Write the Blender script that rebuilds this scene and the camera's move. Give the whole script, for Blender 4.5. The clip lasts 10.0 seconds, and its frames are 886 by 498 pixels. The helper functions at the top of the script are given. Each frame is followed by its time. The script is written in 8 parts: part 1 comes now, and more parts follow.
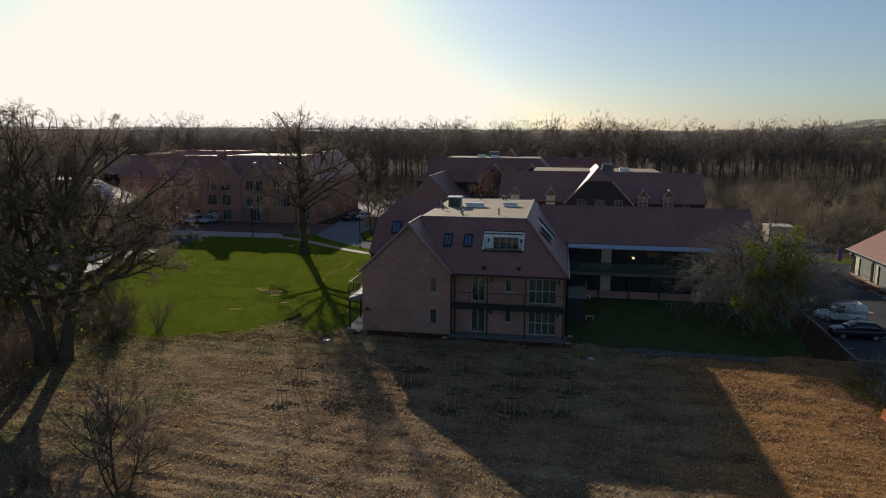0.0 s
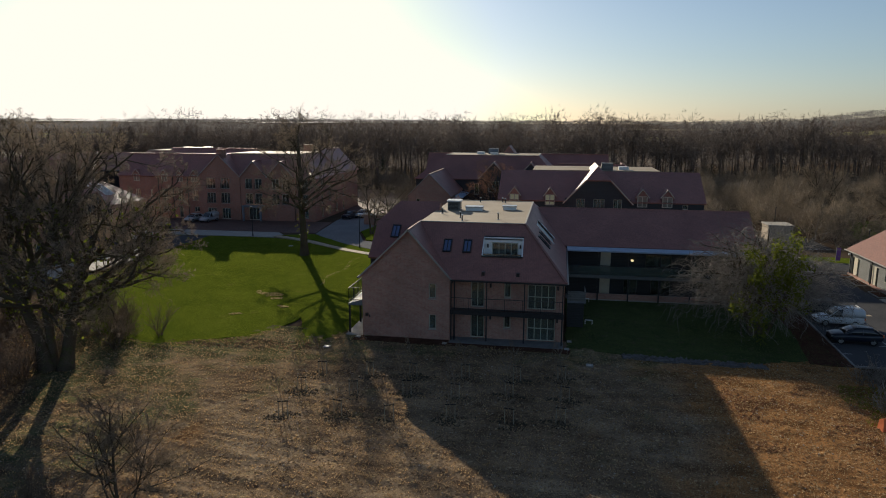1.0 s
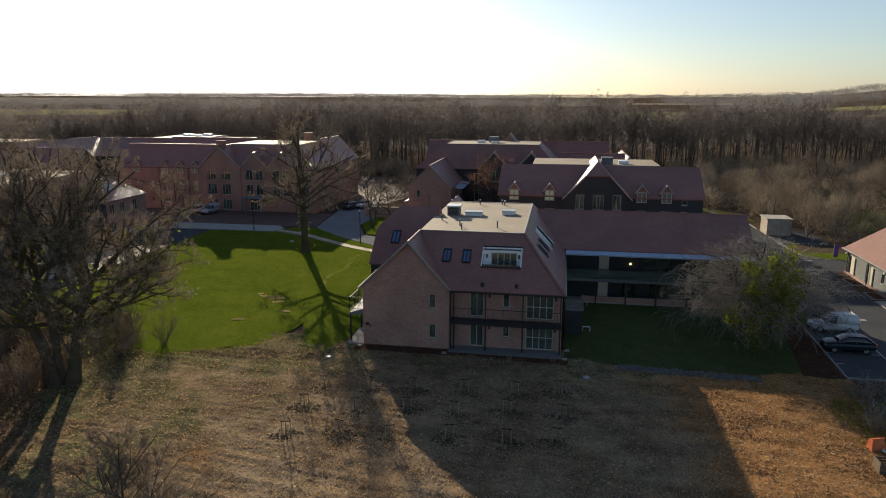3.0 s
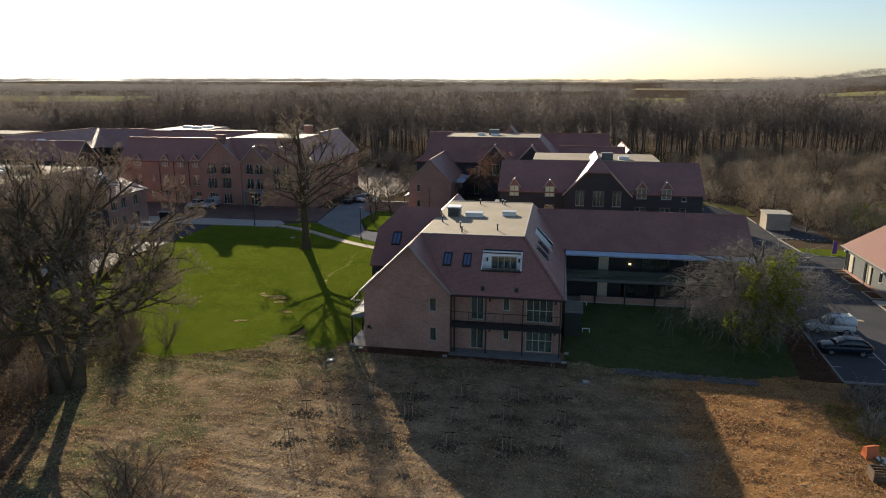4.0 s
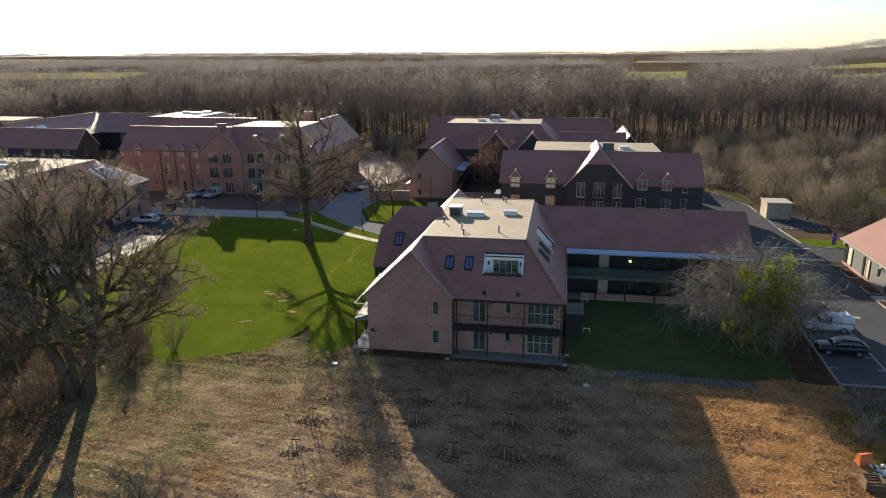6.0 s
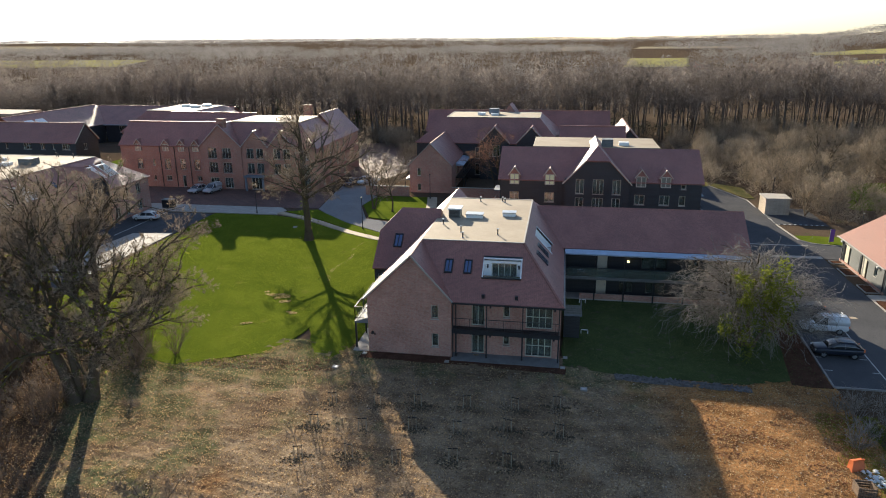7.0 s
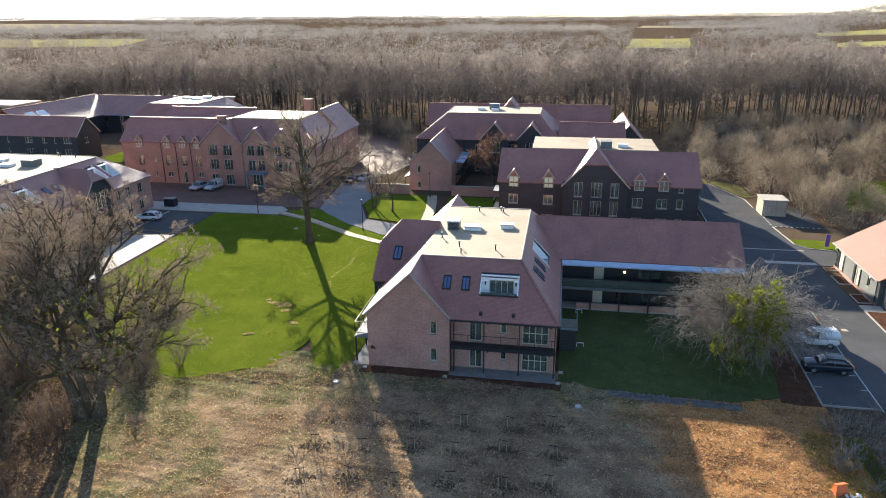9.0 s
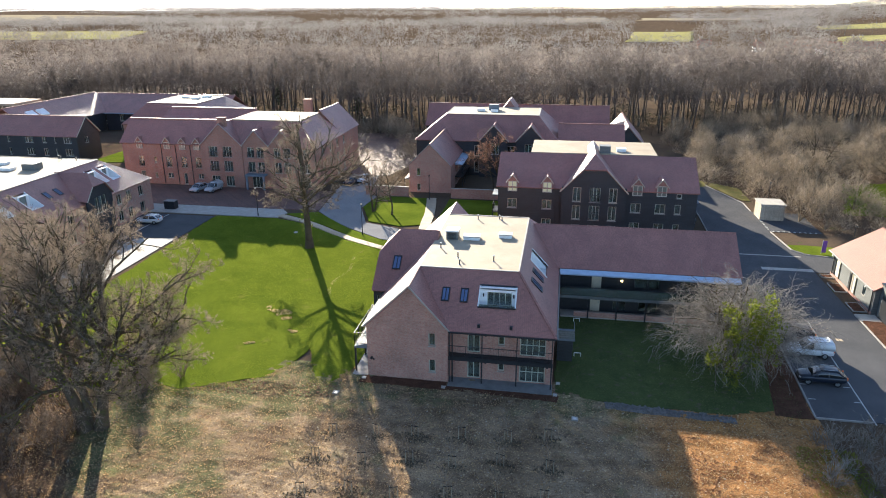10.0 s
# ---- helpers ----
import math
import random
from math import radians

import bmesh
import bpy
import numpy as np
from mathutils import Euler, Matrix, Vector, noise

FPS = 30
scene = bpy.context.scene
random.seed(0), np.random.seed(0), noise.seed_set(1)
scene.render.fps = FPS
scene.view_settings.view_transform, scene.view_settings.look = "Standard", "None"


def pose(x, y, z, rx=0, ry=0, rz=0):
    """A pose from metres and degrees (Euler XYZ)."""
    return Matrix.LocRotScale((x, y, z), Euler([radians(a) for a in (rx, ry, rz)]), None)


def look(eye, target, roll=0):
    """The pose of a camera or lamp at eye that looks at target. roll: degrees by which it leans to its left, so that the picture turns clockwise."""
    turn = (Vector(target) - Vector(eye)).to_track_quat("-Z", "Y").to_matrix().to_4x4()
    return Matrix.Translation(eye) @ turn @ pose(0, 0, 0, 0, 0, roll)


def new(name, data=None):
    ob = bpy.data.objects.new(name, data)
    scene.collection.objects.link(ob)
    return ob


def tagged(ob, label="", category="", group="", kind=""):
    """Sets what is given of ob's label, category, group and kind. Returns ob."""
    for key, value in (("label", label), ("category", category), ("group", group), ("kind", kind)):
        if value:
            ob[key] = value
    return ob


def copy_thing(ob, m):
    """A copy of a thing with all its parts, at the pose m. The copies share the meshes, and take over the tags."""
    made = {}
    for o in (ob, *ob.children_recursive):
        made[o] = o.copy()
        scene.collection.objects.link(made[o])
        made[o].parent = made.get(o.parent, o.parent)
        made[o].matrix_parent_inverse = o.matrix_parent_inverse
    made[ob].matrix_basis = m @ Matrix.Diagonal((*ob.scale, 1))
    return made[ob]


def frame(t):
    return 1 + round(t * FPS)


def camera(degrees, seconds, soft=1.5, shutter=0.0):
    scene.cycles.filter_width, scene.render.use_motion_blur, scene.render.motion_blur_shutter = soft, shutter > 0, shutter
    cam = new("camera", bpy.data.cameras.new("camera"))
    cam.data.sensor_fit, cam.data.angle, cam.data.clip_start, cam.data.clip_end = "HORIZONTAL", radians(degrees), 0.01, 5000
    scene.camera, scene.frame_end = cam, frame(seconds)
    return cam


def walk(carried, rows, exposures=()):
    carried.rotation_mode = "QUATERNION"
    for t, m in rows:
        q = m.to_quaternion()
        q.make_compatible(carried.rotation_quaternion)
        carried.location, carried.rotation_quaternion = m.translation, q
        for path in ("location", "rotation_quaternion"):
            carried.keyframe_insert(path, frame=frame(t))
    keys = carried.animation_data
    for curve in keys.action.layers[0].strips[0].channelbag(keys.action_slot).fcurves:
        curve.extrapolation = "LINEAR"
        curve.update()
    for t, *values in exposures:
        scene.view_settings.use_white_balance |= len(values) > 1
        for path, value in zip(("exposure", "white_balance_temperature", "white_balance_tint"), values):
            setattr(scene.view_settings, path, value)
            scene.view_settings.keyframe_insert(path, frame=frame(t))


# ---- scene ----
cam = camera(66.3, 10.0, soft=1.0)
PATH = [
    (0, (-0.731, -57.209, 17.961), (-1.066, -55.267, 17.62), 0.3),
    (0.5, (-0.68, -57.274, 18.51), (-1.015, -55.334, 18.158), 0.3),
    (1, (-0.726, -57.139, 19.261), (-1.059, -55.202, 18.895), 0.2),
    (1.5, (-0.705, -57.169, 20.028), (-1.039, -55.235, 19.644), 0.2),
    (2, (-0.675, -57.204, 20.916), (-1.008, -55.274, 20.51), 0.2),
    (2.5, (-0.597, -57.104, 21.732), (-0.931, -55.178, 21.31), 0.1),
    (4, (-0.64, -57.104, 24.314), (-0.972, -55.192, 23.832), -0.0),
    (4.5, (-0.714, -57.104, 25.047), (-1.045, -55.197, 24.546), -0.1),
    (5, (-0.736, -57.093, 25.744), (-1.067, -55.19, 25.225), -0.2),
    (5.5, (-0.76, -57.038, 26.413), (-1.092, -55.14, 25.876), -0.3),
    (7, (-0.663, -56.98, 28.786), (-0.993, -55.099, 28.193), -0.5),
    (7.5, (-0.571, -56.91, 29.694), (-0.902, -55.035, 29.083), -0.5),
    (8, (-0.601, -56.882, 30.573), (-0.93, -55.011, 29.945), -0.5),
    (8.5, (-0.467, -56.853, 31.586), (-0.797, -54.987, 30.945), -0.5),
    (9, (-0.415, -56.858, 32.558), (-0.745, -54.996, 31.906), -0.4),
    (9.5, (-0.35, -56.833, 33.565), (-0.679, -54.975, 32.901), -0.4),
    (10, (-0.314, -56.748, 34.587), (-0.642, -54.894, 33.913), -0.3),
]
TRUE = 1.12                                      # the site's plan below is drawn in units of 1.12 m
walk(cam, [(t, look(eye, target, roll)) for t, eye, target, roll in PATH], [(t, ev, kelvin, 10) for t, ev, kelvin in ((0, 0.0, 6000), (2.5, 0.4, 6300), (5, 0.92, 6250), (7.5, 1.5, 6050), (10, 2.05, 5850))])

# ---- light ----
SUN_EL, SUN_AZ = 16.9, 26.9          # degrees; azimuth to the left of straight ahead (+y)
sun_dir = Vector((-math.sin(radians(SUN_AZ)) * math.cos(radians(SUN_EL)), math.cos(radians(SUN_AZ)) * math.cos(radians(SUN_EL)), math.sin(radians(SUN_EL))))
world = bpy.data.worlds.new("sky")
scene.world = world
world.use_nodes = True
wn = world.node_tree.nodes
sky = wn.new("ShaderNodeTexSky")
sky.sky_type, sky.sun_disc = "NISHITA", False
sky.sun_elevation, sky.sun_rotation = radians(SUN_EL), radians(-SUN_AZ)
sky.air_density, sky.dust_density, sky.ozone_density = 1.0, 0.6, 3.0
wn["Background"].inputs[1].default_value = 0.078
pale = wn.new("ShaderNodeHueSaturation")       # thin high haze: a paler sky
pale.inputs["Saturation"].default_value = 0.85
glow = wn.new("ShaderNodeMix")                  # the haze round the sun evens out to a cream veil
glow.data_type, glow.blend_type = "RGBA", "DARKEN"
glow.inputs[0].default_value, glow.inputs[7].default_value = 1.0, (13.4, 12.0, 10.0, 1)
world.node_tree.links.new(sky.outputs[0], pale.inputs["Color"])
world.node_tree.links.new(pale.outputs[0], glow.inputs[6])
world.node_tree.links.new(glow.outputs[2], wn["Background"].inputs[0])
sun = new("sun", bpy.data.lights.new("sun", "SUN"))
sun.data.energy, sun.data.angle, sun.data.color = 5.2, radians(0.53), (1.0, 0.84, 0.61)
sun.matrix_world = look((0, 0, 60), Vector((0, 0, 60)) - sun_dir)


# ---- materials ----
class Mat:
    """A small builder of node materials."""

    def __init__(self, name, rough=0.8, metal=0.0, spec=0.4):
        self.m = bpy.data.materials.new(name)
        self.m.use_nodes = True
        self.t = self.m.node_tree
        self.b = self.t.nodes["Principled BSDF"]
        self.b.inputs["Roughness"].default_value = rough
        self.b.inputs["Metallic"].default_value = metal
        self.b.inputs["Specular IOR Level"].default_value = spec
        self.co = self.t.nodes.new("ShaderNodeTexCoord").outputs["Object"]

    def node(self, kind, **vals):
        n = self.t.nodes.new(kind)
        for k, v in vals.items():
            n.inputs[k.replace("_", " ")].default_value = v
        return n

    def link(self, a, b):
        self.t.links.new(a, b)

    def noise(self, scale, detail=4.0, rough=0.6, vec=None):
        n = self.node("ShaderNodeTexNoise", Scale=scale, Detail=detail, Roughness=rough)
        self.link(vec or self.co, n.inputs["Vector"])
        return n.outputs["Fac"]

    def ramp(self, fac, stops):
        n = self.t.nodes.new("ShaderNodeValToRGB")
        el = n.color_ramp.elements
        while len(el) < len(stops):
            el.new(0.5)
        for e, (p, c) in zip(el, stops):
            e.position, e.color = p, (*c, 1)
        self.link(fac, n.inputs[0])
        return n.outputs[0]

    def mix(self, fac, a, b, mode="MIX"):
        n = self.t.nodes.new("ShaderNodeMix")
        n.data_type, n.blend_type = "RGBA", mode
        for sock, v in ((n.inputs[0], fac), (n.inputs[6], a), (n.inputs[7], b)):
            if isinstance(v, (int, float)):
                sock.default_value = v
            elif isinstance(v, tuple):
                sock.default_value = (*v, 1)
            else:
                self.link(v, sock)
        return n.outputs[2]

    def bump(self, height, strength=0.4, dist=0.02):
        n = self.node("ShaderNodeBump", Strength=strength, Distance=dist)
        self.link(height, n.inputs["Height"])
        self.link(n.outputs[0], self.b.inputs["Normal"])

    def color(self, c):
        if isinstance(c, tuple):
            self.b.inputs["Base Color"].default_value = (*c, 1)
        else:
            self.link(c, self.b.inputs["Base Color"])
        return self.m

    def upright(self, sx=1.0, sz=1.0):
        """Coordinates that run along any upright wall or slope: (x + y, z)."""
        sep = self.t.nodes.new("ShaderNodeSeparateXYZ")
        self.link(self.co, sep.inputs[0])
        add = self.t.nodes.new("ShaderNodeMath")
        self.link(sep.outputs[0], add.inputs[0])
        self.link(sep.outputs[1], add.inputs[1])
        comb = self.t.nodes.new("ShaderNodeCombineXYZ")
        for src, dst, k in ((add.outputs[0], 0, sx), (sep.outputs[2], 1, sz)):
            mul = self.t.nodes.new("ShaderNodeMath")
            mul.operation = "MULTIPLY"
            mul.inputs[1].default_value = k
            self.link(src, mul.inputs[0])
            self.link(mul.outputs[0], comb.inputs[dst])
        return comb.outputs[0]


def brick_like(name, cols, mortar, bw, bh, gap, rough=0.85, zscale=1.0, wear=0.25, bump=0.3, spec=0.3):
    k = Mat(name, rough, spec=spec)
    v = k.upright(1.0, zscale)
    n = k.node("ShaderNodeTexBrick", Scale=1.0, Mortar_Size=gap, Brick_Width=bw, Row_Height=bh, Bias=0.0)
    n.offset = 0.5
    k.link(v, n.inputs["Vector"])
    n.inputs["Color1"].default_value, n.inputs["Color2"].default_value, n.inputs["Mortar"].default_value = (*cols[0], 1), (*cols[1], 1), (*mortar, 1)
    big = k.ramp(k.noise(0.35, 5), [(0.3, (1 - wear,) * 3), (0.7, (1 + wear * 0.4,) * 3)])
    fine = k.ramp(k.noise(6.0, 3), [(0.25, (0.82,) * 3), (0.75, (1.15,) * 3)])
    k.bump(n.outputs["Fac"], bump, -0.01)
    return k.color(k.mix(1.0, k.mix(1.0, n.outputs["Color"], big, "MULTIPLY"), fine, "MULTIPLY"))


def plain(name, col, rough=0.6, metal=0.0, spec=0.4, var=0.12, scale=3.0, bump=0.0):
    k = Mat(name, rough, metal, spec)
    lo, hi = tuple(c * (1 - var) for c in col), tuple(min(1, c * (1 + var)) for c in col)
    a = k.ramp(k.noise(scale, 5), [(0.3, lo), (0.7, hi)])
    f = k.ramp(k.noise(scale * 14, 2), [(0.3, (1 - var * 0.6,) * 3), (0.7, (1 + var * 0.4,) * 3)])
    if bump:
        k.bump(k.noise(scale * 10, 3), bump, 0.02)
    return k.color(k.mix(1.0, a, f, "MULTIPLY"))


def ground_like(name, low, high, spots, scale, rough=0.95, bump=0.6, dist=0.05, spot_at=(0.6, 0.72), fine=9.0):
    k = Mat(name, rough, spec=0.0)
    a = k.ramp(k.noise(scale, 6, 0.65), [(0.32, low), (0.68, high)])
    f = k.ramp(k.noise(fine, 5, 0.7), [(0.28, (0.55,) * 3), (0.5, (1.0,) * 3), (0.75, (1.4,) * 3)])
    s = k.ramp(k.noise(scale * 3.1, 5, 0.6), [(spot_at[0], (0, 0, 0)), (spot_at[1], (1, 1, 1))])
    k.bump(k.noise(fine * 0.6, 6, 0.75), bump, dist)
    return k.color(k.mix(1.0, k.mix(s, a, spots), f, "MULTIPLY"))


M_BRICK = brick_like("red_brick", ((0.44, 0.23, 0.175), (0.34, 0.165, 0.125)), (0.40, 0.32, 0.27), 0.225, 0.075, 0.010)
M_BRICK_FAR = brick_like("orange_brick", ((0.39, 0.19, 0.135), (0.30, 0.142, 0.105)), (0.33, 0.24, 0.19), 0.225, 0.075, 0.010)
M_TILE = brick_like("clay_roof_tile", ((0.35, 0.155, 0.12), (0.29, 0.122, 0.098)), (0.14, 0.065, 0.05), 0.165, 0.10, 0.008, 0.52, 1.4, 0.22, 0.4, 0.6)
M_TILE_NEW = brick_like("new_clay_tile", ((0.30, 0.125, 0.085), (0.26, 0.108, 0.075)), (0.17, 0.08, 0.06), 0.165, 0.10, 0.008, 0.65, 1.4, 0.12, 0.5, 0.4)
M_BOARD = brick_like("black_weatherboard", ((0.030, 0.034, 0.040), (0.022, 0.026, 0.031)), (0.006, 0.007, 0.008), 3.6, 0.15, 0.012, 0.55, 1.0, 0.2, 0.6, 0.5)
M_GREY_CLAD = brick_like("grey_cladding", ((0.16, 0.17, 0.165), (0.14, 0.15, 0.145)), (0.07, 0.075, 0.075), 2.4, 0.2, 0.012, 0.55, 1.0, 0.15, 0.5, 0.4)
M_TIMBER = brick_like("timber_cladding", ((0.50, 0.42, 0.33), (0.43, 0.36, 0.28)), (0.18, 0.14, 0.11), 0.14, 4.0, 0.01, 0.75)
M_OLD_TIMBER = brick_like("old_timber", ((0.20, 0.14, 0.095), (0.15, 0.105, 0.07)), (0.05, 0.035, 0.025), 0.14, 4.0, 0.01, 0.8)
M_FLAT = None
k = Mat("roof_membrane", 0.75, spec=0.2)
a = k.ramp(k.noise(0.28, 6, 0.7), [(0.25, (0.26, 0.21, 0.15)), (0.5, (0.335, 0.275, 0.195)), (0.75, (0.40, 0.335, 0.245))])
f = k.ramp(k.noise(7, 3), [(0.3, (0.88,) * 3), (0.7, (1.08,) * 3)])
k.bump(k.noise(1.1, 5), 0.15, 0.03)
M_FLAT = k.color(k.mix(1.0, a, f, "MULTIPLY"))
M_WHITE = plain("white_paint", (0.76, 0.77, 0.76), 0.45, var=0.05)
M_CREAM = plain("cream_paint", (0.60, 0.55, 0.43), 0.5, var=0.06)
M_FRAME = plain("sage_window_frame", (0.42, 0.42, 0.34), 0.5, var=0.06)
M_FRAME_PALE = plain("pale_window_frame", (0.44, 0.41, 0.33), 0.5, var=0.06)
M_DARK = plain("dark_grey_metal", (0.028, 0.031, 0.036), 0.4, 0.3, var=0.2)
M_LEAD = plain("lead_sheet", (0.15, 0.18, 0.21), 0.65, 0.0, var=0.15, scale=1.5)
M_STEEL = plain("galvanised_steel", (0.42, 0.43, 0.43), 0.35, 0.8, var=0.15)
M_CONC = plain("concrete", (0.34, 0.32, 0.285), 0.85, var=0.15, scale=1.2, bump=0.2)
M_PATH = plain("resin_path", (0.37, 0.30, 0.21), 0.85, var=0.15, scale=1.0, bump=0.3)
M_KERB = plain("kerb_stone", (0.30, 0.285, 0.26), 0.8, var=0.15)
M_SLAB = plain("grey_paving", (0.17, 0.17, 0.165), 0.85, var=0.2, scale=1.5, bump=0.2)
# Pale metal with the reflected sky's blue put into its base colour.
M_CANOPY_SKY = plain("pale_metal_roof_sky_tint", (0.34, 0.44, 0.56), 0.38, 0.35, var=0.12, scale=1.5)
M_LINE = plain("road_paint", (0.42, 0.42, 0.40), 0.7, var=0.12)
M_INSIDE = plain("interior_plaster", (0.42, 0.38, 0.31), 0.85, var=0.08)
M_RUBBER = plain("tyre_rubber", (0.015, 0.015, 0.016), 0.8)
M_MULCH = ground_like("bark_mulch", (0.060, 0.034, 0.024), (0.11, 0.058, 0.038), (0.05, 0.03, 0.02), 1.5, fine=12)
M_ASPHALT = ground_like("asphalt", (0.080, 0.081, 0.084), (0.105, 0.105, 0.107), (0.09, 0.09, 0.092), 0.25, 0.75, 0.25, 0.01, fine=30)
M_PAVER = brick_like("block_paving", ((0.17, 0.095, 0.075), (0.125, 0.075, 0.062)), (0.06, 0.045, 0.04), 0.2, 0.1, 0.012, 0.8)
M_LITTER = ground_like("leaf_litter", (0.075, 0.055, 0.040), (0.115, 0.085, 0.058), (0.075, 0.08, 0.035), 0.12, fine=5)
M_LAWN = ground_like("mown_lawn", (0.070, 0.100, 0.012), (0.120, 0.150, 0.018), (0.16, 0.15, 0.04), 0.16, 0.9, 0.5, 0.04, (0.62, 0.80), fine=14)
k = Mat("grass_blades", 0.7, spec=0.1)
gc = k.ramp(k.noise(0.5, 4), [(0.3, (0.120, 0.155, 0.016)), (0.7, (0.215, 0.245, 0.028))])
tr = k.t.nodes.new("ShaderNodeBsdfTranslucent")
k.link(gc, tr.inputs[0])
ms = k.t.nodes.new("ShaderNodeMixShader")
ms.inputs[0].default_value = 0.5
k.link(k.b.outputs[0], ms.inputs[1])
k.link(tr.outputs[0], ms.inputs[2])
k.link(ms.outputs[0], k.t.nodes["Material Output"].inputs[0])
M_BLADE = k.color(gc)
# Thin court lawn: the building's shade is put into its darker, cooler green.
M_LAWN_COURT_SHADE = ground_like("court_lawn_shade_toned", (0.050, 0.068, 0.028), (0.078, 0.098, 0.036), (0.10, 0.085, 0.06), 0.5, 0.95, 0.6, 0.05, (0.58, 0.70), fine=10)
M_ROUGH = ground_like("rough_verge", (0.15, 0.14, 0.05), (0.22, 0.19, 0.075), (0.20, 0.12, 0.06), 0.4, fine=7)
M_FIELD = ground_like("meadow", (0.27, 0.25, 0.10), (0.34, 0.31, 0.13), (0.30, 0.26, 0.14), 0.01, fine=0.4)
M_STUBBLE = ground_like("stubble_field", (0.30, 0.25, 0.17), (0.36, 0.31, 0.21), (0.25, 0.22, 0.13), 0.01, fine=0.4)
M_BARK = ground_like("bark", (0.070, 0.054, 0.040), (0.125, 0.10, 0.074), (0.09, 0.095, 0.04), 0.9, 0.9, 0.7, 0.03, (0.5, 0.7), fine=14)


def twig_like(name, col, through_light, var=0.25, scale=0.6):
    """Thin twigs and stems, which let some of the light round and through them."""
    k = Mat(name, 0.75, spec=0.2)
    c = k.ramp(k.noise(scale, 4), [(0.3, tuple(v * (1 - var) for v in col)), (0.7, tuple(v * (1 + var) for v in col))])
    c = k.mix(1.0, c, k.ramp(k.noise(max(1.6, scale * 6), 5, 0.75), [(0.34, (0.5,) * 3), (0.5, (0.95,) * 3), (0.68, (1.5,) * 3)]), "MULTIPLY")
    tr = k.t.nodes.new("ShaderNodeBsdfTranslucent")
    k.link(c, tr.inputs[0])
    ms = k.t.nodes.new("ShaderNodeMixShader")
    ms.inputs[0].default_value = through_light
    k.link(k.b.outputs[0], ms.inputs[1])
    k.link(tr.outputs[0], ms.inputs[2])
    k.link(ms.outputs[0], k.t.nodes["Material Output"].inputs[0])
    return k.color(c)


M_TWIG = twig_like("twigs", (0.27, 0.215, 0.16), 0.35)
M_STAKE = plain("pale_stakes", (0.30, 0.26, 0.19), 0.8, var=0.2)
M_IVY = twig_like("ivy_leaves", (0.14, 0.16, 0.022), 0.5, 0.4, 2.0)
M_TWIG_PALE = twig_like("pale_twigs", (0.27, 0.245, 0.215), 0.25)
M_SCRUB = twig_like("scrub_twigs", (0.235, 0.19, 0.138), 0.28, 0.5, 0.2)
M_TWIG_RED = twig_like("reddish_twigs", (0.27, 0.16, 0.11), 0.4)
# Canopy twigs: extra translucency brightens them in place of haze.
M_WOOD_TWIG_HAZE = twig_like("woodland_twigs_hazed", (0.195, 0.168, 0.150), 0.45, 0.4, 0.05)
# Edge twigs: shade of the wood's front put into a darker, duller colour.
M_WOOD_NEAR_SHADE = twig_like("woodland_edge_twigs_shaded", (0.125, 0.105, 0.092), 0.25, 0.4, 0.05)
# Far wood: haze put into a near-grey, more translucent twig colour.
M_FAR_TWIG_HAZE = twig_like("far_woodland", (0.20, 0.19, 0.185), 0.5, 0.3, 0.012)
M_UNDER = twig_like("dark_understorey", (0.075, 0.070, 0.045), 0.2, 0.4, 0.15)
M_CONIFER = plain("conifer_needles", (0.035, 0.05, 0.022), 0.8, var=0.3, scale=0.2)
M_DEAD = twig_like("dead_stems", (0.20, 0.155, 0.12), 0.3, 0.35, 1.0)
M_ROUGH_GRASS = plain("rough_grass", (0.115, 0.13, 0.035), 0.8, var=0.35, scale=0.7)
M_DRY = twig_like("dry_grass", (0.42, 0.33, 0.18), 0.5, 0.3, 0.8)
M_LEAF_LITTER = twig_like("fallen_leaves", (0.46, 0.31, 0.16), 0.45, 0.4, 2.5)
M_STONE = plain("field_stones", (0.42, 0.36, 0.29), 0.8, var=0.3, scale=2.0)
M_CLOD = plain("soil_clods", (0.17, 0.10, 0.055), 0.95, var=0.3, scale=2.0)
M_CLAY = plain("clay_clods", (0.24, 0.115, 0.05), 0.95, var=0.35, scale=1.5)
M_TUFT = plain("dug_turf", (0.075, 0.062, 0.038), 0.95, var=0.4, scale=3.0)
M_COBBLE = plain("cobbles", (0.15, 0.14, 0.135), 0.8, var=0.3, scale=2.0)
def glass_material(name, tint, rough=0.03):
    k = Mat(name, rough, spec=0.5)
    k.b.inputs["Transmission Weight"].default_value = 0.75
    k.b.inputs["IOR"].default_value = 1.8
    return k.color(tint)


M_GLASS = glass_material("window_glass", (0.27, 0.33, 0.30))
M_BLIND = plain("cream_blind", (0.72, 0.72, 0.44), 0.8, var=0.05)
M_DRIVE = ground_like("pale_tarmac", (0.20, 0.20, 0.205), (0.25, 0.25, 0.25), (0.22, 0.22, 0.22), 0.25, 0.8, 0.25, 0.01, fine=20)
M_CAR_GLASS = plain("tinted_car_glass", (0.02, 0.024, 0.028), 0.06, spec=0.8, var=0.05)


def car_paint(name, col, metal=0.0):
    k = Mat(name, 0.3, metal, 0.35)
    k.b.inputs["Coat Weight"].default_value = 0.2
    k.b.inputs["Coat Roughness"].default_value = 0.06
    return k.color(k.ramp(k.noise(1.5, 4), [(0.3, tuple(c * 0.9 for c in col)), (0.7, col)]))


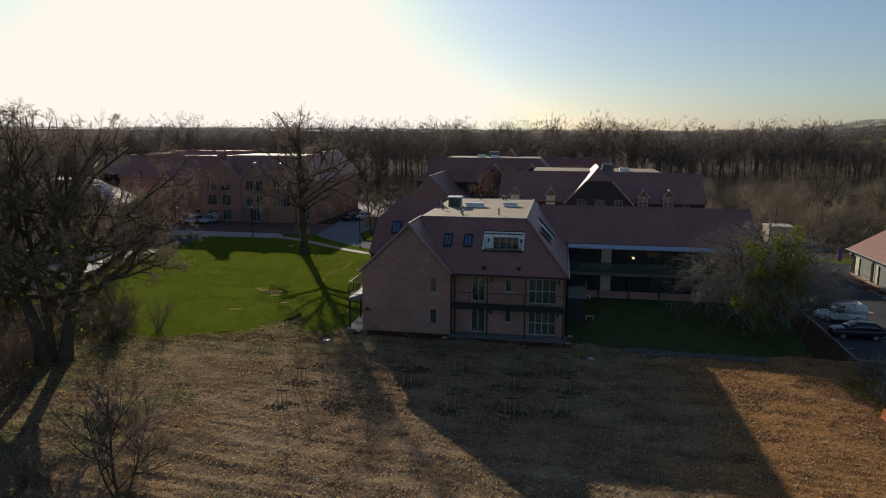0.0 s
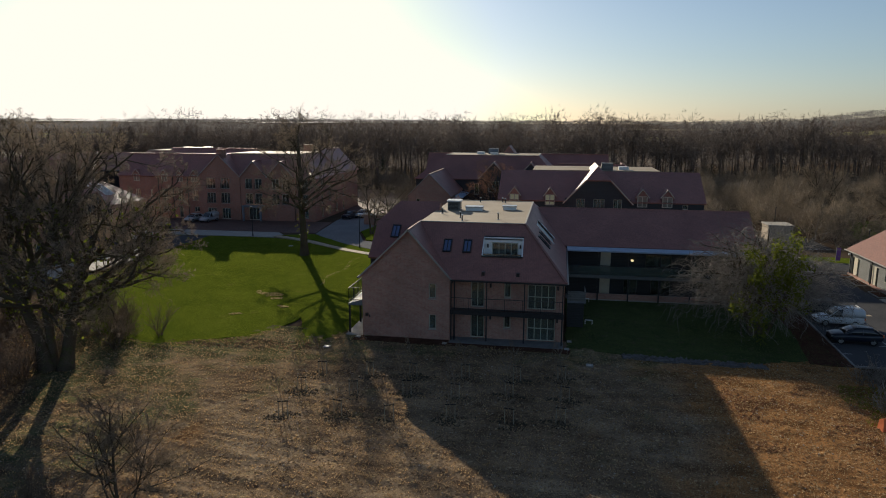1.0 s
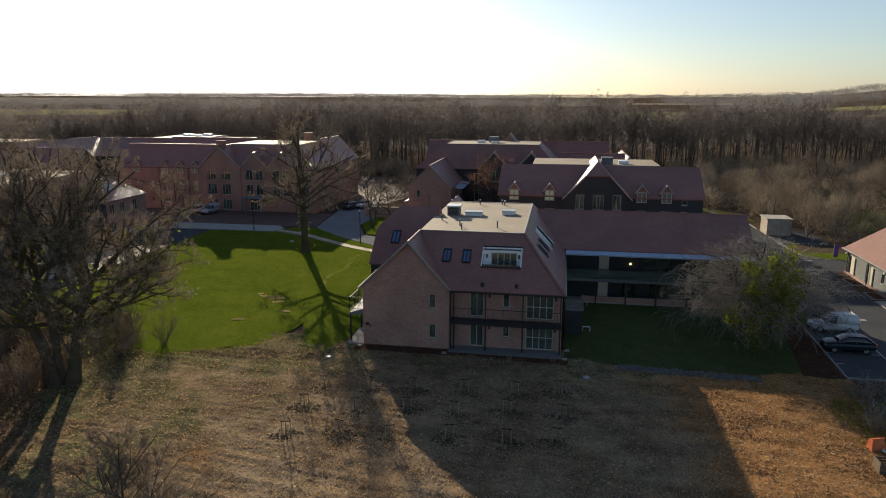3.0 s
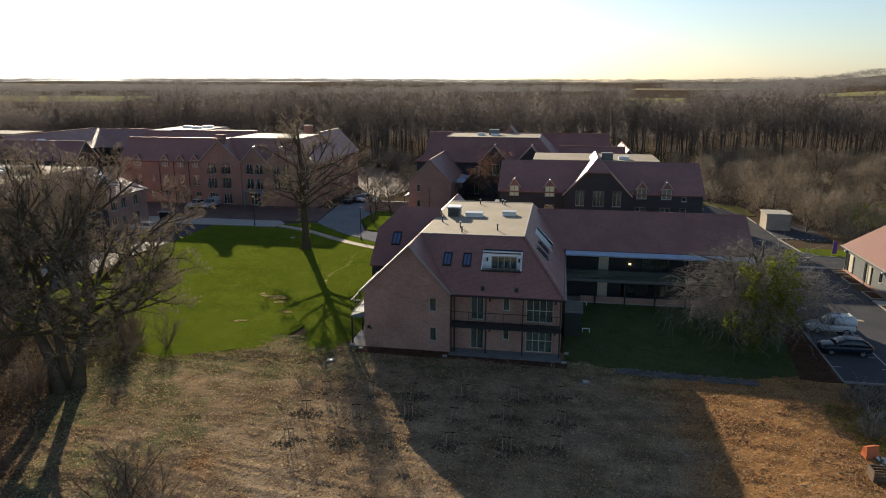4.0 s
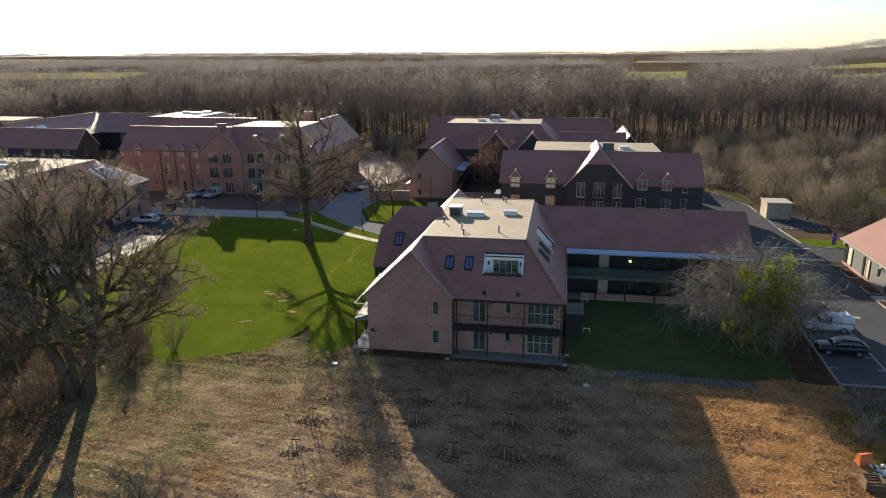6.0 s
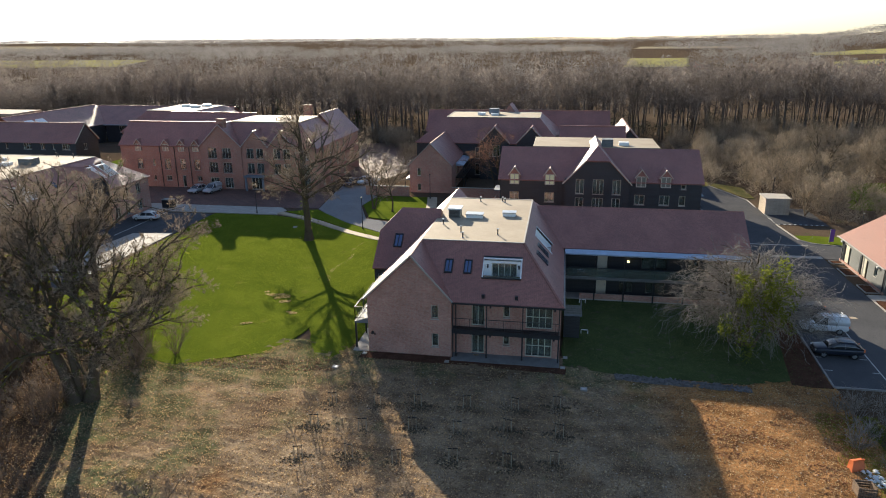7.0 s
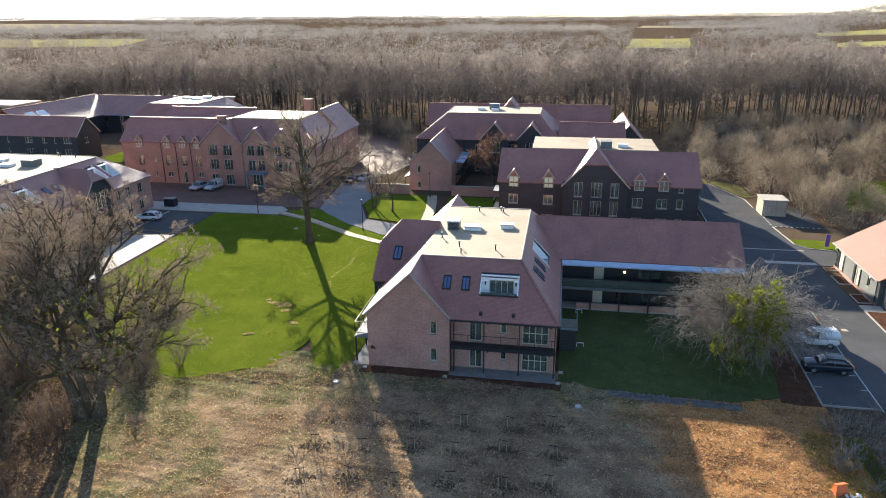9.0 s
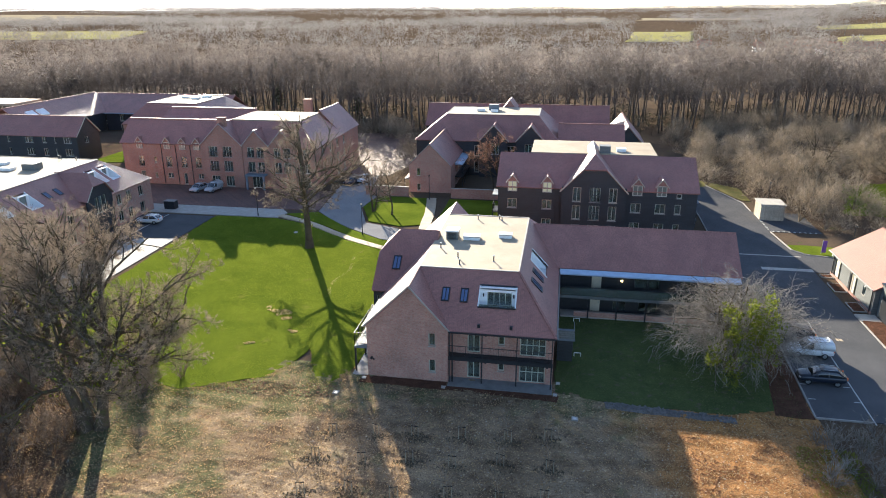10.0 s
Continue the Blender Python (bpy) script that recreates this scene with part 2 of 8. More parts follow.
M_CAR_NAVY, M_CAR_WHITE, M_CAR_SILVER, M_CAR_BLACK = car_paint("navy_car_paint", (0.012, 0.017, 0.03)), car_paint("white_car_paint", (0.62, 0.64, 0.66)), car_paint("silver_car_paint", (0.45, 0.47, 0.5), 0.3), car_paint("black_car_paint", (0.010, 0.010, 0.012))
M_PURPLE = plain("purple_banner", (0.16, 0.06, 0.30), 0.6, var=0.08)
M_ORANGE = plain("orange_plastic", (0.62, 0.16, 0.05), 0.5, var=0.1)
M_BLUE_SIGN = plain("blue_sign", (0.15, 0.35, 0.62), 0.4, var=0.04)

# soil of the building plot: earth, thin weeds and dry straw in drifts
k = Mat("plot_soil", 0.95, spec=0.0)
earth = k.ramp(k.noise(0.16, 6, 0.62), [(0.30, (0.155, 0.108, 0.068)), (0.5, (0.235, 0.172, 0.112)), (0.70, (0.33, 0.258, 0.176))])
sepx = k.t.nodes.new("ShaderNodeSeparateXYZ")
k.link(k.co, sepx.inputs[0])
mw = k.node("ShaderNodeMapRange", From_Min=-34.0, From_Max=-12.0, To_Min=0.16, To_Max=-0.10)
k.link(sepx.outputs[0], mw.inputs[0])
aw = k.t.nodes.new("ShaderNodeMath")
k.link(mw.outputs[0], aw.inputs[0])
k.link(k.noise(0.22, 6, 0.7), aw.inputs[1])
near = k.node("ShaderNodeMapRange", From_Min=-9.0, From_Max=-3.0, To_Min=0.0, To_Max=0.13)   # grassier beside the house
k.link(sepx.outputs[1], near.inputs[0])
an = k.t.nodes.new("ShaderNodeMath")
k.link(near.outputs[0], an.inputs[0])
k.link(aw.outputs[0], an.inputs[1])
weeds = k.ramp(an.outputs[0], [(0.50, (0, 0, 0)), (0.64, (0.85, 0.85, 0.85))])   # thicker towards the trees
col = k.mix(weeds, earth, (0.105, 0.122, 0.058))
mr = k.node("ShaderNodeMapRange", From_Min=3.0, From_Max=14.0, To_Min=-0.12, To_Max=0.34)
k.link(sepx.outputs[0], mr.inputs[0])
ad = k.t.nodes.new("ShaderNodeMath")
k.link(mr.outputs[0], ad.inputs[0])
k.link(k.noise(0.13, 4, 0.6), ad.inputs[1])
rusty = k.ramp(ad.outputs[0], [(0.48, (0, 0, 0)), (0.66, (0.85, 0.85, 0.85))])   # clay subsoil turned up on the east side
col = k.mix(rusty, col, (0.33, 0.165, 0.062))
under = k.node("ShaderNodeVectorMath")           # dead leaves under the trees of the thicket, darkened for its shade
under.operation = "DOT_PRODUCT"
k.link(k.co, under.inputs[0])
under.inputs[1].default_value = (1.0, 0.583, 0.0)
un = k.node("ShaderNodeMapRange", From_Min=-46.0, From_Max=-40.0, To_Min=0.45, To_Max=-0.15)
k.link(under.outputs["Value"], un.inputs[0])
ua = k.t.nodes.new("ShaderNodeMath")
k.link(un.outputs[0], ua.inputs[0])
k.link(k.noise(0.5, 5, 0.7), ua.inputs[1])
col = k.mix(k.ramp(ua.outputs[0], [(0.5, (0, 0, 0)), (0.72, (0.9,) * 3)]), col, (0.13, 0.082, 0.055))
damp = k.ramp(k.noise(0.55, 5, 0.65), [(0.34, (0.66, 0.64, 0.64)), (0.5, (1.0,) * 3), (0.68, (1.3, 1.28, 1.22))])
col = k.mix(1.0, col, damp, "MULTIPLY")
grain = k.ramp(k.noise(9.0, 5, 0.8), [(0.30, (0.55,) * 3), (0.5, (0.98,) * 3), (0.70, (1.45,) * 3)])
col = k.mix(1.0, col, grain, "MULTIPLY")
# crumbs, dead leaves and bits of straw
for size, share, tone in ((8.0, 0.955, (0.60, 0.47, 0.28)), (7.0, 0.92, (0.07, 0.045, 0.03)), (12.0, 0.86, (0.10, 0.065, 0.04))):
    vo = k.node("ShaderNodeTexVoronoi", Scale=size)
    k.link(k.co, vo.inputs["Vector"])
    sc = k.t.nodes.new("ShaderNodeSeparateColor")
    k.link(vo.outputs["Color"], sc.inputs[0])
    col = k.mix(k.ramp(sc.outputs[0], [(share, (0, 0, 0)), (share + 0.02, (0.5,) * 3)]), col, tone)
# wheel streaks
st = k.node("ShaderNodeMapping")
k.link(k.co, st.inputs["Vector"])
st.inputs["Scale"].default_value, st.inputs["Rotation"].default_value = (0.16, 0.9, 1.0), (0, 0, 0.12)
sn = k.node("ShaderNodeTexNoise", Scale=1.0, Detail=4.0)
k.link(st.outputs[0], sn.inputs["Vector"])
col = k.mix(1.0, col, k.ramp(sn.outputs[0], [(0.36, (0.80, 0.79, 0.78)), (0.5, (1.0,) * 3), (0.66, (1.2, 1.18, 1.13))]), "MULTIPLY")
k.bump(k.noise(5.0, 8, 0.85), 0.7, 0.10)
M_SOIL = k.color(col)


# ---- building tools ----
def data_mesh(name, verts, faces, mats):
    me = bpy.data.meshes.new(name)
    me.from_pydata([tuple(v) for v in verts], [], [tuple(f) for f in faces])
    for m in mats if isinstance(mats, (list, tuple)) else [mats]:
        me.materials.append(m)
    me.update()
    return me


def tri_mesh(name, v, f, mat, smooth=False):
    """A mesh from numpy arrays: v (n, 3) and f (m, 3)."""
    me = bpy.data.meshes.new(name)
    v, f = np.asarray(v, np.float32), np.asarray(f, np.int32)
    me.vertices.add(len(v))
    me.vertices.foreach_set("co", v.ravel())
    me.loops.add(f.size)
    me.loops.foreach_set("vertex_index", f.ravel())
    me.polygons.add(len(f))
    me.polygons.foreach_set("loop_start", np.arange(0, f.size, 3, dtype=np.int32))
    if smooth:
        me.polygons.foreach_set("use_smooth", np.ones(len(f), bool))
    me.materials.append(mat)
    me.update()
    me.validate()
    return me


class Shape:
    """Collects faces of boxes, slabs and prisms into one mesh."""

    def __init__(self):
        self.v, self.f, self.starts = [], [], []

    def pieces(self):
        """The prisms one by one."""
        for i, (v0, f0) in enumerate(self.starts):
            v1, f1 = self.starts[i + 1] if i + 1 < len(self.starts) else (len(self.v), len(self.f))
            p = Shape()
            p.v, p.f = self.v[v0:v1], [[q - v0 for q in f] for f in self.f[f0:f1]]
            yield p

    def poly(self, pts):
        n = len(self.v)
        self.v += [Vector(p) for p in pts]
        self.f.append(range(n, n + len(pts)))
        return self

    def box(self, x0, y0, z0, x1, y1, z1):
        return self.prism([(x0, y0, z0), (x1, y0, z0), (x1, y1, z0), (x0, y1, z0)], (0, 0, z1 - z0))

    def prism(self, pts, by):
        """A polygon swept by a vector, closed."""
        n, m = len(self.v), len(pts)
        self.starts.append((n, len(self.f)))
        by = Vector(by)
        a = [Vector(p) for p in pts]
        nor = Vector((0, 0, 0))
        for i in range(m):
            nor += a[i].cross(a[(i + 1) % m])
        if nor.dot(by) > 0:
            a.reverse()
        self.v += a + [p + by for p in a]
        self.f.append(range(n, n + m))
        self.f.append(range(n + 2 * m - 1, n + m - 1, -1))
        for i in range(m):
            j = (i + 1) % m
            self.f.append((n + j, n + i, n + m + i, n + m + j))
        return self

    def slab(self, pts, thick):
        """A roof plane: the polygon is its upper face."""
        a = [Vector(p) for p in pts]
        nor = (a[1] - a[0]).cross(a[2] - a[0]).normalized()
        if nor.z < 0:
            nor.negate()
        return self.prism(a, nor * -thick)

    def bar(self, a, b, w, h=None):
        """A square bar between two points."""
        a, b, h = Vector(a), Vector(b), h or w
        d = (b - a).normalized()
        s = d.cross(Vector((0, 0, 1)))
        s = s.normalized() if s.length > 1e-4 else Vector((1, 0, 0))
        u = s.cross(d).normalized()
        return self.prism([a + s * w / 2 + u * h / 2, a - s * w / 2 + u * h / 2, a - s * w / 2 - u * h / 2, a + s * w / 2 - u * h / 2], b - a)

    def tube(self, c, r, z0, z1, n=12, r1=None):
        r1 = r if r1 is None else r1
        k = len(self.v)
        for rr, z in ((r, z0), (r1, z1)):
            self.v += [Vector((c[0] + rr * math.cos(i * math.tau / n), c[1] + rr * math.sin(i * math.tau / n), z)) for i in range(n)]
        self.f += [(k + i, k + (i + 1) % n, k + n + (i + 1) % n, k + n + i) for i in range(n)]
        self.f += [range(k + n - 1, k - 1, -1), range(k + n, k + 2 * n)]
        return self


def thing(name, label, category, at=(0, 0, 0), group="", kind=""):
    e = new(name)
    e.location = at
    e.empty_display_size = 0.3
    return tagged(e, label, category, group, kind)


def part(name, shape, mat, parent, label=""):
    """One mesh under a thing or a part; the shape is in the site's own coordinates."""
    if name == "roof" and isinstance(shape, Shape) and 1 < len(shape.starts) < 20:
        return [part("roof_slope", p, mat, parent, label) for p in shape.pieces()][0]
    me = data_mesh(name, shape.v, shape.f, mat) if isinstance(shape, Shape) else shape
    ob = new(name, me)
    ob.parent = parent
    if parent.parent is None:
        ob.matrix_parent_inverse = Matrix.Translation(-parent.location)
    if label:
        tagged(ob, label)
    return ob


def alone(name, shape, mat, label, category, group="", kind=""):
    me = data_mesh(name, shape.v, shape.f, mat) if isinstance(shape, Shape) else shape
    return tagged(new(name, me), label, category, group, kind)


def wall(parent, p0, du, length, z0, z1, openings, mat, thick=0.3, top=(), name="wall", label=""):
    """An upright wall with openings (x0, z0, x1, z1 along it) cut right through; top: a polygon (x, z) on it, as a gable."""
    p0, du = Vector((*p0, 0)), Vector((*du, 0))
    inn = -du.cross(Vector((0, 0, 1))) * thick
    at = lambda x, z: p0 + du * x + Vector((0, 0, z))
    xs = sorted({0, length, *[o[0] for o in openings], *[o[2] for o in openings]})
    zs = sorted({z0, z1, *[o[1] for o in openings], *[o[3] for o in openings]})
    nx, nz = len(xs), len(zs)
    s = Shape()
    for d in (Vector((0, 0, 0)), inn):
        for z in zs:
            s.v += [at(x, z) + d for x in xs]
    for p in s.v:                                # keep the end faces just inside the crossing walls
        t = (p - p0).dot(du)
        p += du * (0.004 if t < 1e-4 else -0.004 if t > length - 1e-4 else 0)
    k = nx * nz
    full = lambda i, j: 0 <= i < nx - 1 and 0 <= j < nz - 1 and not any(o[0] <= xs[i] + 1e-6 and o[2] >= xs[i + 1] - 1e-6 and o[1] <= zs[j] + 1e-6 and o[3] >= zs[j + 1] - 1e-6 for o in openings)
    for j in range(nz - 1):
        for i in range(nx - 1):
            if not full(i, j):
                continue
            a, b, c, d = j * nx + i, j * nx + i + 1, (j + 1) * nx + i + 1, (j + 1) * nx + i
            s.f += [(a, b, c, d), (k + d, k + c, k + b, k + a)]
            for (p, q), (di, dj) in (((a, b), (0, -1)), ((b, c), (1, 0)), ((c, d), (0, 1)), ((d, a), (-1, 0))):
                if not full(i + di, j + dj):
                    s.f.append((q, p, k + p, k + q))
    w = part(name, s, mat, parent, label)
    if top:
        part("gable", Shape().prism([at(x, z) for x, z in top], inn), mat, parent, label)
    return w


def window(parent, p0, du, o, cols=2, rows=1, mat=None, name="window", recess=0.12, sill=True, bar=0.055, label="", blind=False):
    """A window in the opening o of the wall that starts at p0: frame and mullions, one pane for each light, and a sill."""
    p0, du = Vector((*p0, 0)), Vector((*du, 0))
    out = du.cross(Vector((0, 0, 1)))
    x0, z0, x1, z1 = o
    at = lambda x, z, d: p0 + du * x + Vector((0, 0, z)) + out * d
    s = Shape()
    d0, d1 = -recess - 0.07, -recess

    def rect(s, xa, za, xb, zb, da, db):
        s.prism([at(xa, za, da), at(xb, za, da), at(xb, zb, da), at(xa, zb, da)], out * (db - da))
    fw = 0.07
    for d in (d0, d1):
        s.v += [at(x, z, d) for x, z in ((x0, z0), (x1, z0), (x1, z1), (x0, z1), (x0 + fw, z0 + fw), (x1 - fw, z0 + fw), (x1 - fw, z1 - fw), (x0 + fw, z1 - fw))]
    for i in range(4):
        j = (i + 1) % 4
        s.f += [(8 + i, 8 + j, 12 + j, 12 + i), (j, i, 4 + i, 4 + j), (i, j, 8 + j, 8 + i), (4 + j, 4 + i, 12 + i, 12 + j)]
    w = part(name, s, mat or M_FRAME_PALE, parent, label)
    cw, rh = (x1 - x0 - 2 * fw) / cols, (z1 - z0 - 2 * fw) / rows
    for i in range(1, cols):
        c = x0 + fw + i * cw
        g = Shape()
        rect(g, c - bar / 2, z0 + fw, c + bar / 2, z1 - fw, d0 + 0.005, d1 - 0.003)
        part("glazing_bar", g, mat or M_FRAME_PALE, w)
    for j in range(1, rows):
        c = z0 + fw + j * rh
        g = Shape()
        rect(g, x0 + fw, c - bar / 2, x1 - fw, c + bar / 2, d0 + 0.008, d1 - 0.006)
        part("glazing_bar", g, mat or M_FRAME_PALE, w)
    for i in range(cols):
        for j in range(rows):
            g = Shape()
            rect(g, x0 + fw + i * cw + bar * 0.4, z0 + fw + j * rh + bar * 0.4, x0 + fw + (i + 1) * cw - bar * 0.4, z0 + fw + (j + 1) * rh - bar * 0.4, d0 + 0.03, d0 + 0.036)
            part("pane", g, M_GLASS, w)
    if blind:
        g = Shape()
        rect(g, x0 + fw * 0.6, z0 + fw, x1 - fw * 0.6, z1 - fw * 0.5, d0 - 0.05, d0 - 0.035)
        part("blind", g, M_BLIND, w, "drawn cream blind")
    if sill:
        g = Shape()
        rect(g, x0 - 0.05, z0 - 0.07, x1 + 0.05, z0 - 0.002, -recess, 0.06)
        part("sill", g, M_CONC, w)
    return w


def rails(parent, a, b, z, h=1.05, step=0.12, mat=None, name="railing", bar=0.010):
    """An upright-bar balustrade from a to b."""
    a, b = Vector((*a, z)), Vector((*b, z))
    s = Shape()
    s.bar(a + Vector((0, 0, h)), b + Vector((0, 0, h)), 0.045).bar(a + Vector((0, 0, 0.1)), b + Vector((0, 0, 0.1)), 0.04)
    n = max(1, round((b - a).length / step))
    for i in range(n + 1):
        p = a.lerp(b, i / n)
        w = 0.04 if i % 10 == 0 else bar
        s.bar(p, p + Vector((0, 0, h - 0.03)), w)
    return part(name, s, mat or M_DARK, parent)


def inside(parent, x0, y0, x1, y1, levels, top):
    """Floors of the storeys, and a core wall, so that the glazing looks into rooms."""
    s = Shape()
    for z in levels:
        s.box(x0, y0, z - 0.12, x1, y1, z + 0.10)
    ym = (y0 + y1) / 2
    s.box(x0, ym - 0.1, 0.11, x1, ym + 0.1, top)
    return part("floor_slab", s, M_INSIDE, parent)


# ---- ground ----
def smooth(a, b, v):
    t = min(1, max(0, (v - a) / (b - a)))
    return t * t * (3 - 2 * t)


def relief(x, y):
    """Height of the land: level round the site, a wooded valley beyond, rolling hills far off."""
    r = math.hypot(x, y)
    if r < 185 or y < -60:
        return 0.0
    ang = math.degrees(math.atan2(x, y))
    dip = (15 - 7 * smooth(8, 22, ang)) * smooth(185, 330, r) * (1 - smooth(540, 800, r))
    n = noise.noise(Vector((x / 900, y / 900, 3.1))) * 16 + noise.noise(Vector((x / 330, y / 330, 7.7))) * 5
    hill = 36 * math.exp(-((ang - 27) / 8) ** 2) * math.exp(-((r - 1700) / 500) ** 2)
    return smooth(650, 2900, r) * (13 + n) + hill - dip


rings = [0, 30, 60, 90, 120, 160, 220, 300, 420, 560, 700, 850, 1000, 1200, 1450, 1700, 2000, 2350, 2750, 3200, 3700, 4300, 4900]
SEG = 120
gv, gf = [(0, 0, 0)], []
for r in rings[1:]:
    for i in range(SEG):
        x, y = r * math.sin(i * math.tau / SEG), r * math.cos(i * math.tau / SEG)
        gv.append((x, y, relief(x, y)))
for i in range(SEG):
    gf.append((0, 1 + (i + 1) % SEG, 1 + i))
for k in range(len(rings) - 2):
    for i in range(SEG):
        a, b = 1 + k * SEG + i, 1 + k * SEG + (i + 1) % SEG
        gf.append((a, b, b + SEG, a + SEG))
ground = new("ground", data_mesh("ground", gv, gf, M_LITTER))
tagged(ground, "brown leaf-littered ground reaching to the hills", "ground", kind="structure")


def sheet(name, pts, z, mat, label, category, wobble=0.0, step=1.0, holes=None, edge=0.06):
    """A level patch of ground with an uneven outline and a low edge."""
    out = []
    n = len(pts)
    for i in range(n):
        a, b = Vector((*pts[i], 0)), Vector((*pts[(i + 1) % n], 0))
        m = max(1, int((b - a).length / step)) if wobble else 1
        nor = (b - a).cross(Vector((0, 0, 1))).normalized()
        for j in range(m):
            p = a.lerp(b, j / m)
            w = wobble * (noise.noise(p * 0.45) + 0.5 * noise.noise(p * 1.7)) if wobble else 0
            p = p + nor * w
            out.append((p.x, p.y, z))
    bm = bmesh.new()
    f = bm.faces.new([bm.verts.new(p) for p in out])
    ret = bmesh.ops.extrude_face_region(bm, geom=[f])
    for v in (g for g in ret["geom"] if isinstance(g, bmesh.types.BMVert)):
        v.co.z -= z + edge
    bmesh.ops.recalc_face_normals(bm, faces=bm.faces)
    me = bpy.data.meshes.new(name)
    bm.to_mesh(me)
    bm.free()
    me.materials.append(mat)
    return tagged(new(name, me), label, category, kind="structure")


# the plot in front: rolled soil with ruts, a fine grid with low swells
def inside_poly(poly):
    def f(x, y):
        c = False
        for (xa, ya), (xb, yb) in zip(poly, poly[1:] + poly[:1]):
            if (ya > y) != (yb > y) and x < (xb - xa) * (y - ya) / (yb - ya) + xa:
                c = not c
        return c
    return f


LAWN = [(-52.3, 8.2), (-46, 1.5), (-41.3, -1.4), (-35.2, -3.8), (-31.5, -4.6), (-29.8, -3.8), (-27.4, -2.6), (-25.1, -1.4), (-23.8, 0.9), (-23.1, 3.0), (-23.0, 4.5), (-22.2, 2.5), (-20.6, -0.9), (-18.8, -1.4), (-17.9, 1.0), (-17.6, 2.6), (-17.4, 30), (-22, 32.4), (-28.7, 35.1), (-35.4, 40.1), (-38.5, 42.1), (-43, 43.8), (-53.1, 43.8)]
on_lawn = inside_poly(LAWN)
COURT = [(0.3, 15.2), (0.3, 0.2), (3.5, -0.7), (14, -1.2), (18.5, 0.5), (20.0, 15.2)]
on_court = inside_poly(COURT)


def plot_height(x, y):
    h = 0.05 * noise.noise(Vector((x * 0.22, y * 0.22, 0))) + 0.05 * noise.noise(Vector((x * 0.8, y * 0.8, 4))) + 0.03 * noise.noise(Vector((x * 2.1, y * 2.1, 1)))
    rut = math.sin((y + 0.12 * x + 1.1 * noise.noise(Vector((x * 0.05, y * 0.05, 9)))) * 3.3)
    h += 0.10 * max(0, rut) ** 2 * max(0, noise.noise(Vector((x * 0.06, y * 0.06, 2))) + 0.25)
    h += 0.022 * noise.noise(Vector((x * 4.6, y * 4.6, 7))) + 0.022 * math.sin((y + 0.2 * x + 0.9 * noise.noise(Vector((x * 0.15, y * 0.15, 6)))) * 8.5) * max(0, 0.3 + noise.noise(Vector((x * 0.12, y * 0.12, 11))))
    wheel = smooth(-15.5, -17.5, y) * smooth(-26, -21, x) * smooth(-4, -9, x)                # ruts where lorries turned
    h += 0.028 * wheel * math.sin((y + 0.07 * x + 0.7 * noise.noise(Vector((x * 0.2, y * 0.2, 3)))) * 7.5) * (0.4 + noise.noise(Vector((x * 0.3, y * 0.5, 1))))
    return h + 0.10


px0, px1, py0, py1, PS = -44.0, 21.0, -46.0, 2.2, 0.19
nx, ny = int((px1 - px0) / PS), int((py1 - py0) / PS)
pv, pf = [], []
for j in range(ny + 1):
    for i in range(nx + 1):
        x, y = px0 + i * PS, py0 + j * PS
        e = min(1, i / 3, j / 3, (nx - i) / 3, (ny - j) / 3)
        pv.append((x, y, -0.03 if on_court(x, y - 0.4) or y > -6 and all(on_lawn(x + a, y + b) for a, b in ((0, 0), (0, -0.9), (0, 0.9), (-0.9, 0), (0.9, 0))) else plot_height(x, y) * e - 0.02 * (1 - e)))
for j in range(ny):
    for i in range(nx):
        a = j * (nx + 1) + i
        pf.append((a, a + 1, a + nx + 2, a + nx + 1))
plot = new("soil_plot", data_mesh("soil_plot", pv, pf, M_SOIL))
tagged(plot, "bare rutted brown soil with thin weeds and straw", "soil", kind="structure")
for p in plot.data.polygons:
    p.use_smooth = True

sheet("lawn_main", LAWN, 0.12, M_LAWN, "bright green mown lawn with worn edges", "lawn", 0.3, 0.5)
sheet("lawn_court", COURT, 0.14, M_LAWN_COURT_SHADE, "thin lawn between the building and the bays, darkened for its shade", "lawn", 0.18)
sheet("lawn_round", [(-30.8, 58.8), (-31.6, 52), (-28.6, 44.6), (-23.5, 42.9), (-19.9, 44.2), (-20.5, 50), (-22.4, 58.8)], 0.14, M_LAWN, "green lawn round a bare tree", "lawn", 0.15)
sheet("lawn_back", [(-18.4, 58.8), (-18.4, 44), (-17, 34), (-8.8, 34), (-8.8, 58.8)], 0.14, M_LAWN, "shaded green lawn beside the dark building", "lawn", 0.12)
sheet("verge", [(-34.4, 41.4), (-28.9, 36.9), (-22.5, 32.6), (-18, 31), (-18, 34.6), (-24.9, 36.6), (-30.5, 40.6), (-37.9, 48.0), (-42.5, 46.4), (-38.4, 43.9)], 0.13, M_LAWN, "strip of lawn between the path and the drive", "lawn", 0.08)
sheet("sign_verge", [(30.6, 43.0), (30.9, 40.8), (32.4, 39.3), (35.2, 38.9), (40, 39.2), (40, 42.2), (33, 43.2)], 0.13, M_LAWN, "grass verge with a purple banner", "lawn", 0.15)
sheet("north_court", [(-40, 74), (-33, 74), (-26, 100), (-30, 122), (-52, 118), (-48, 90)], 0.07, M_PAVER, "sunlit paved yard behind the buildings", "yard", 0.5)
sheet("meadow_east", [(44, 60), (58, 58), (70, 70), (66, 82), (50, 80)], 0.1, M_LAWN, "grass clearing among the scrub", "meadow", 1.5)
sheet("lawn_far", [(-99, 76), (-84, 78), (-84, 100), (-99, 100)], 0.1, M_LAWN, "sunlit lawn between the far buildings", "lawn", 0.3)

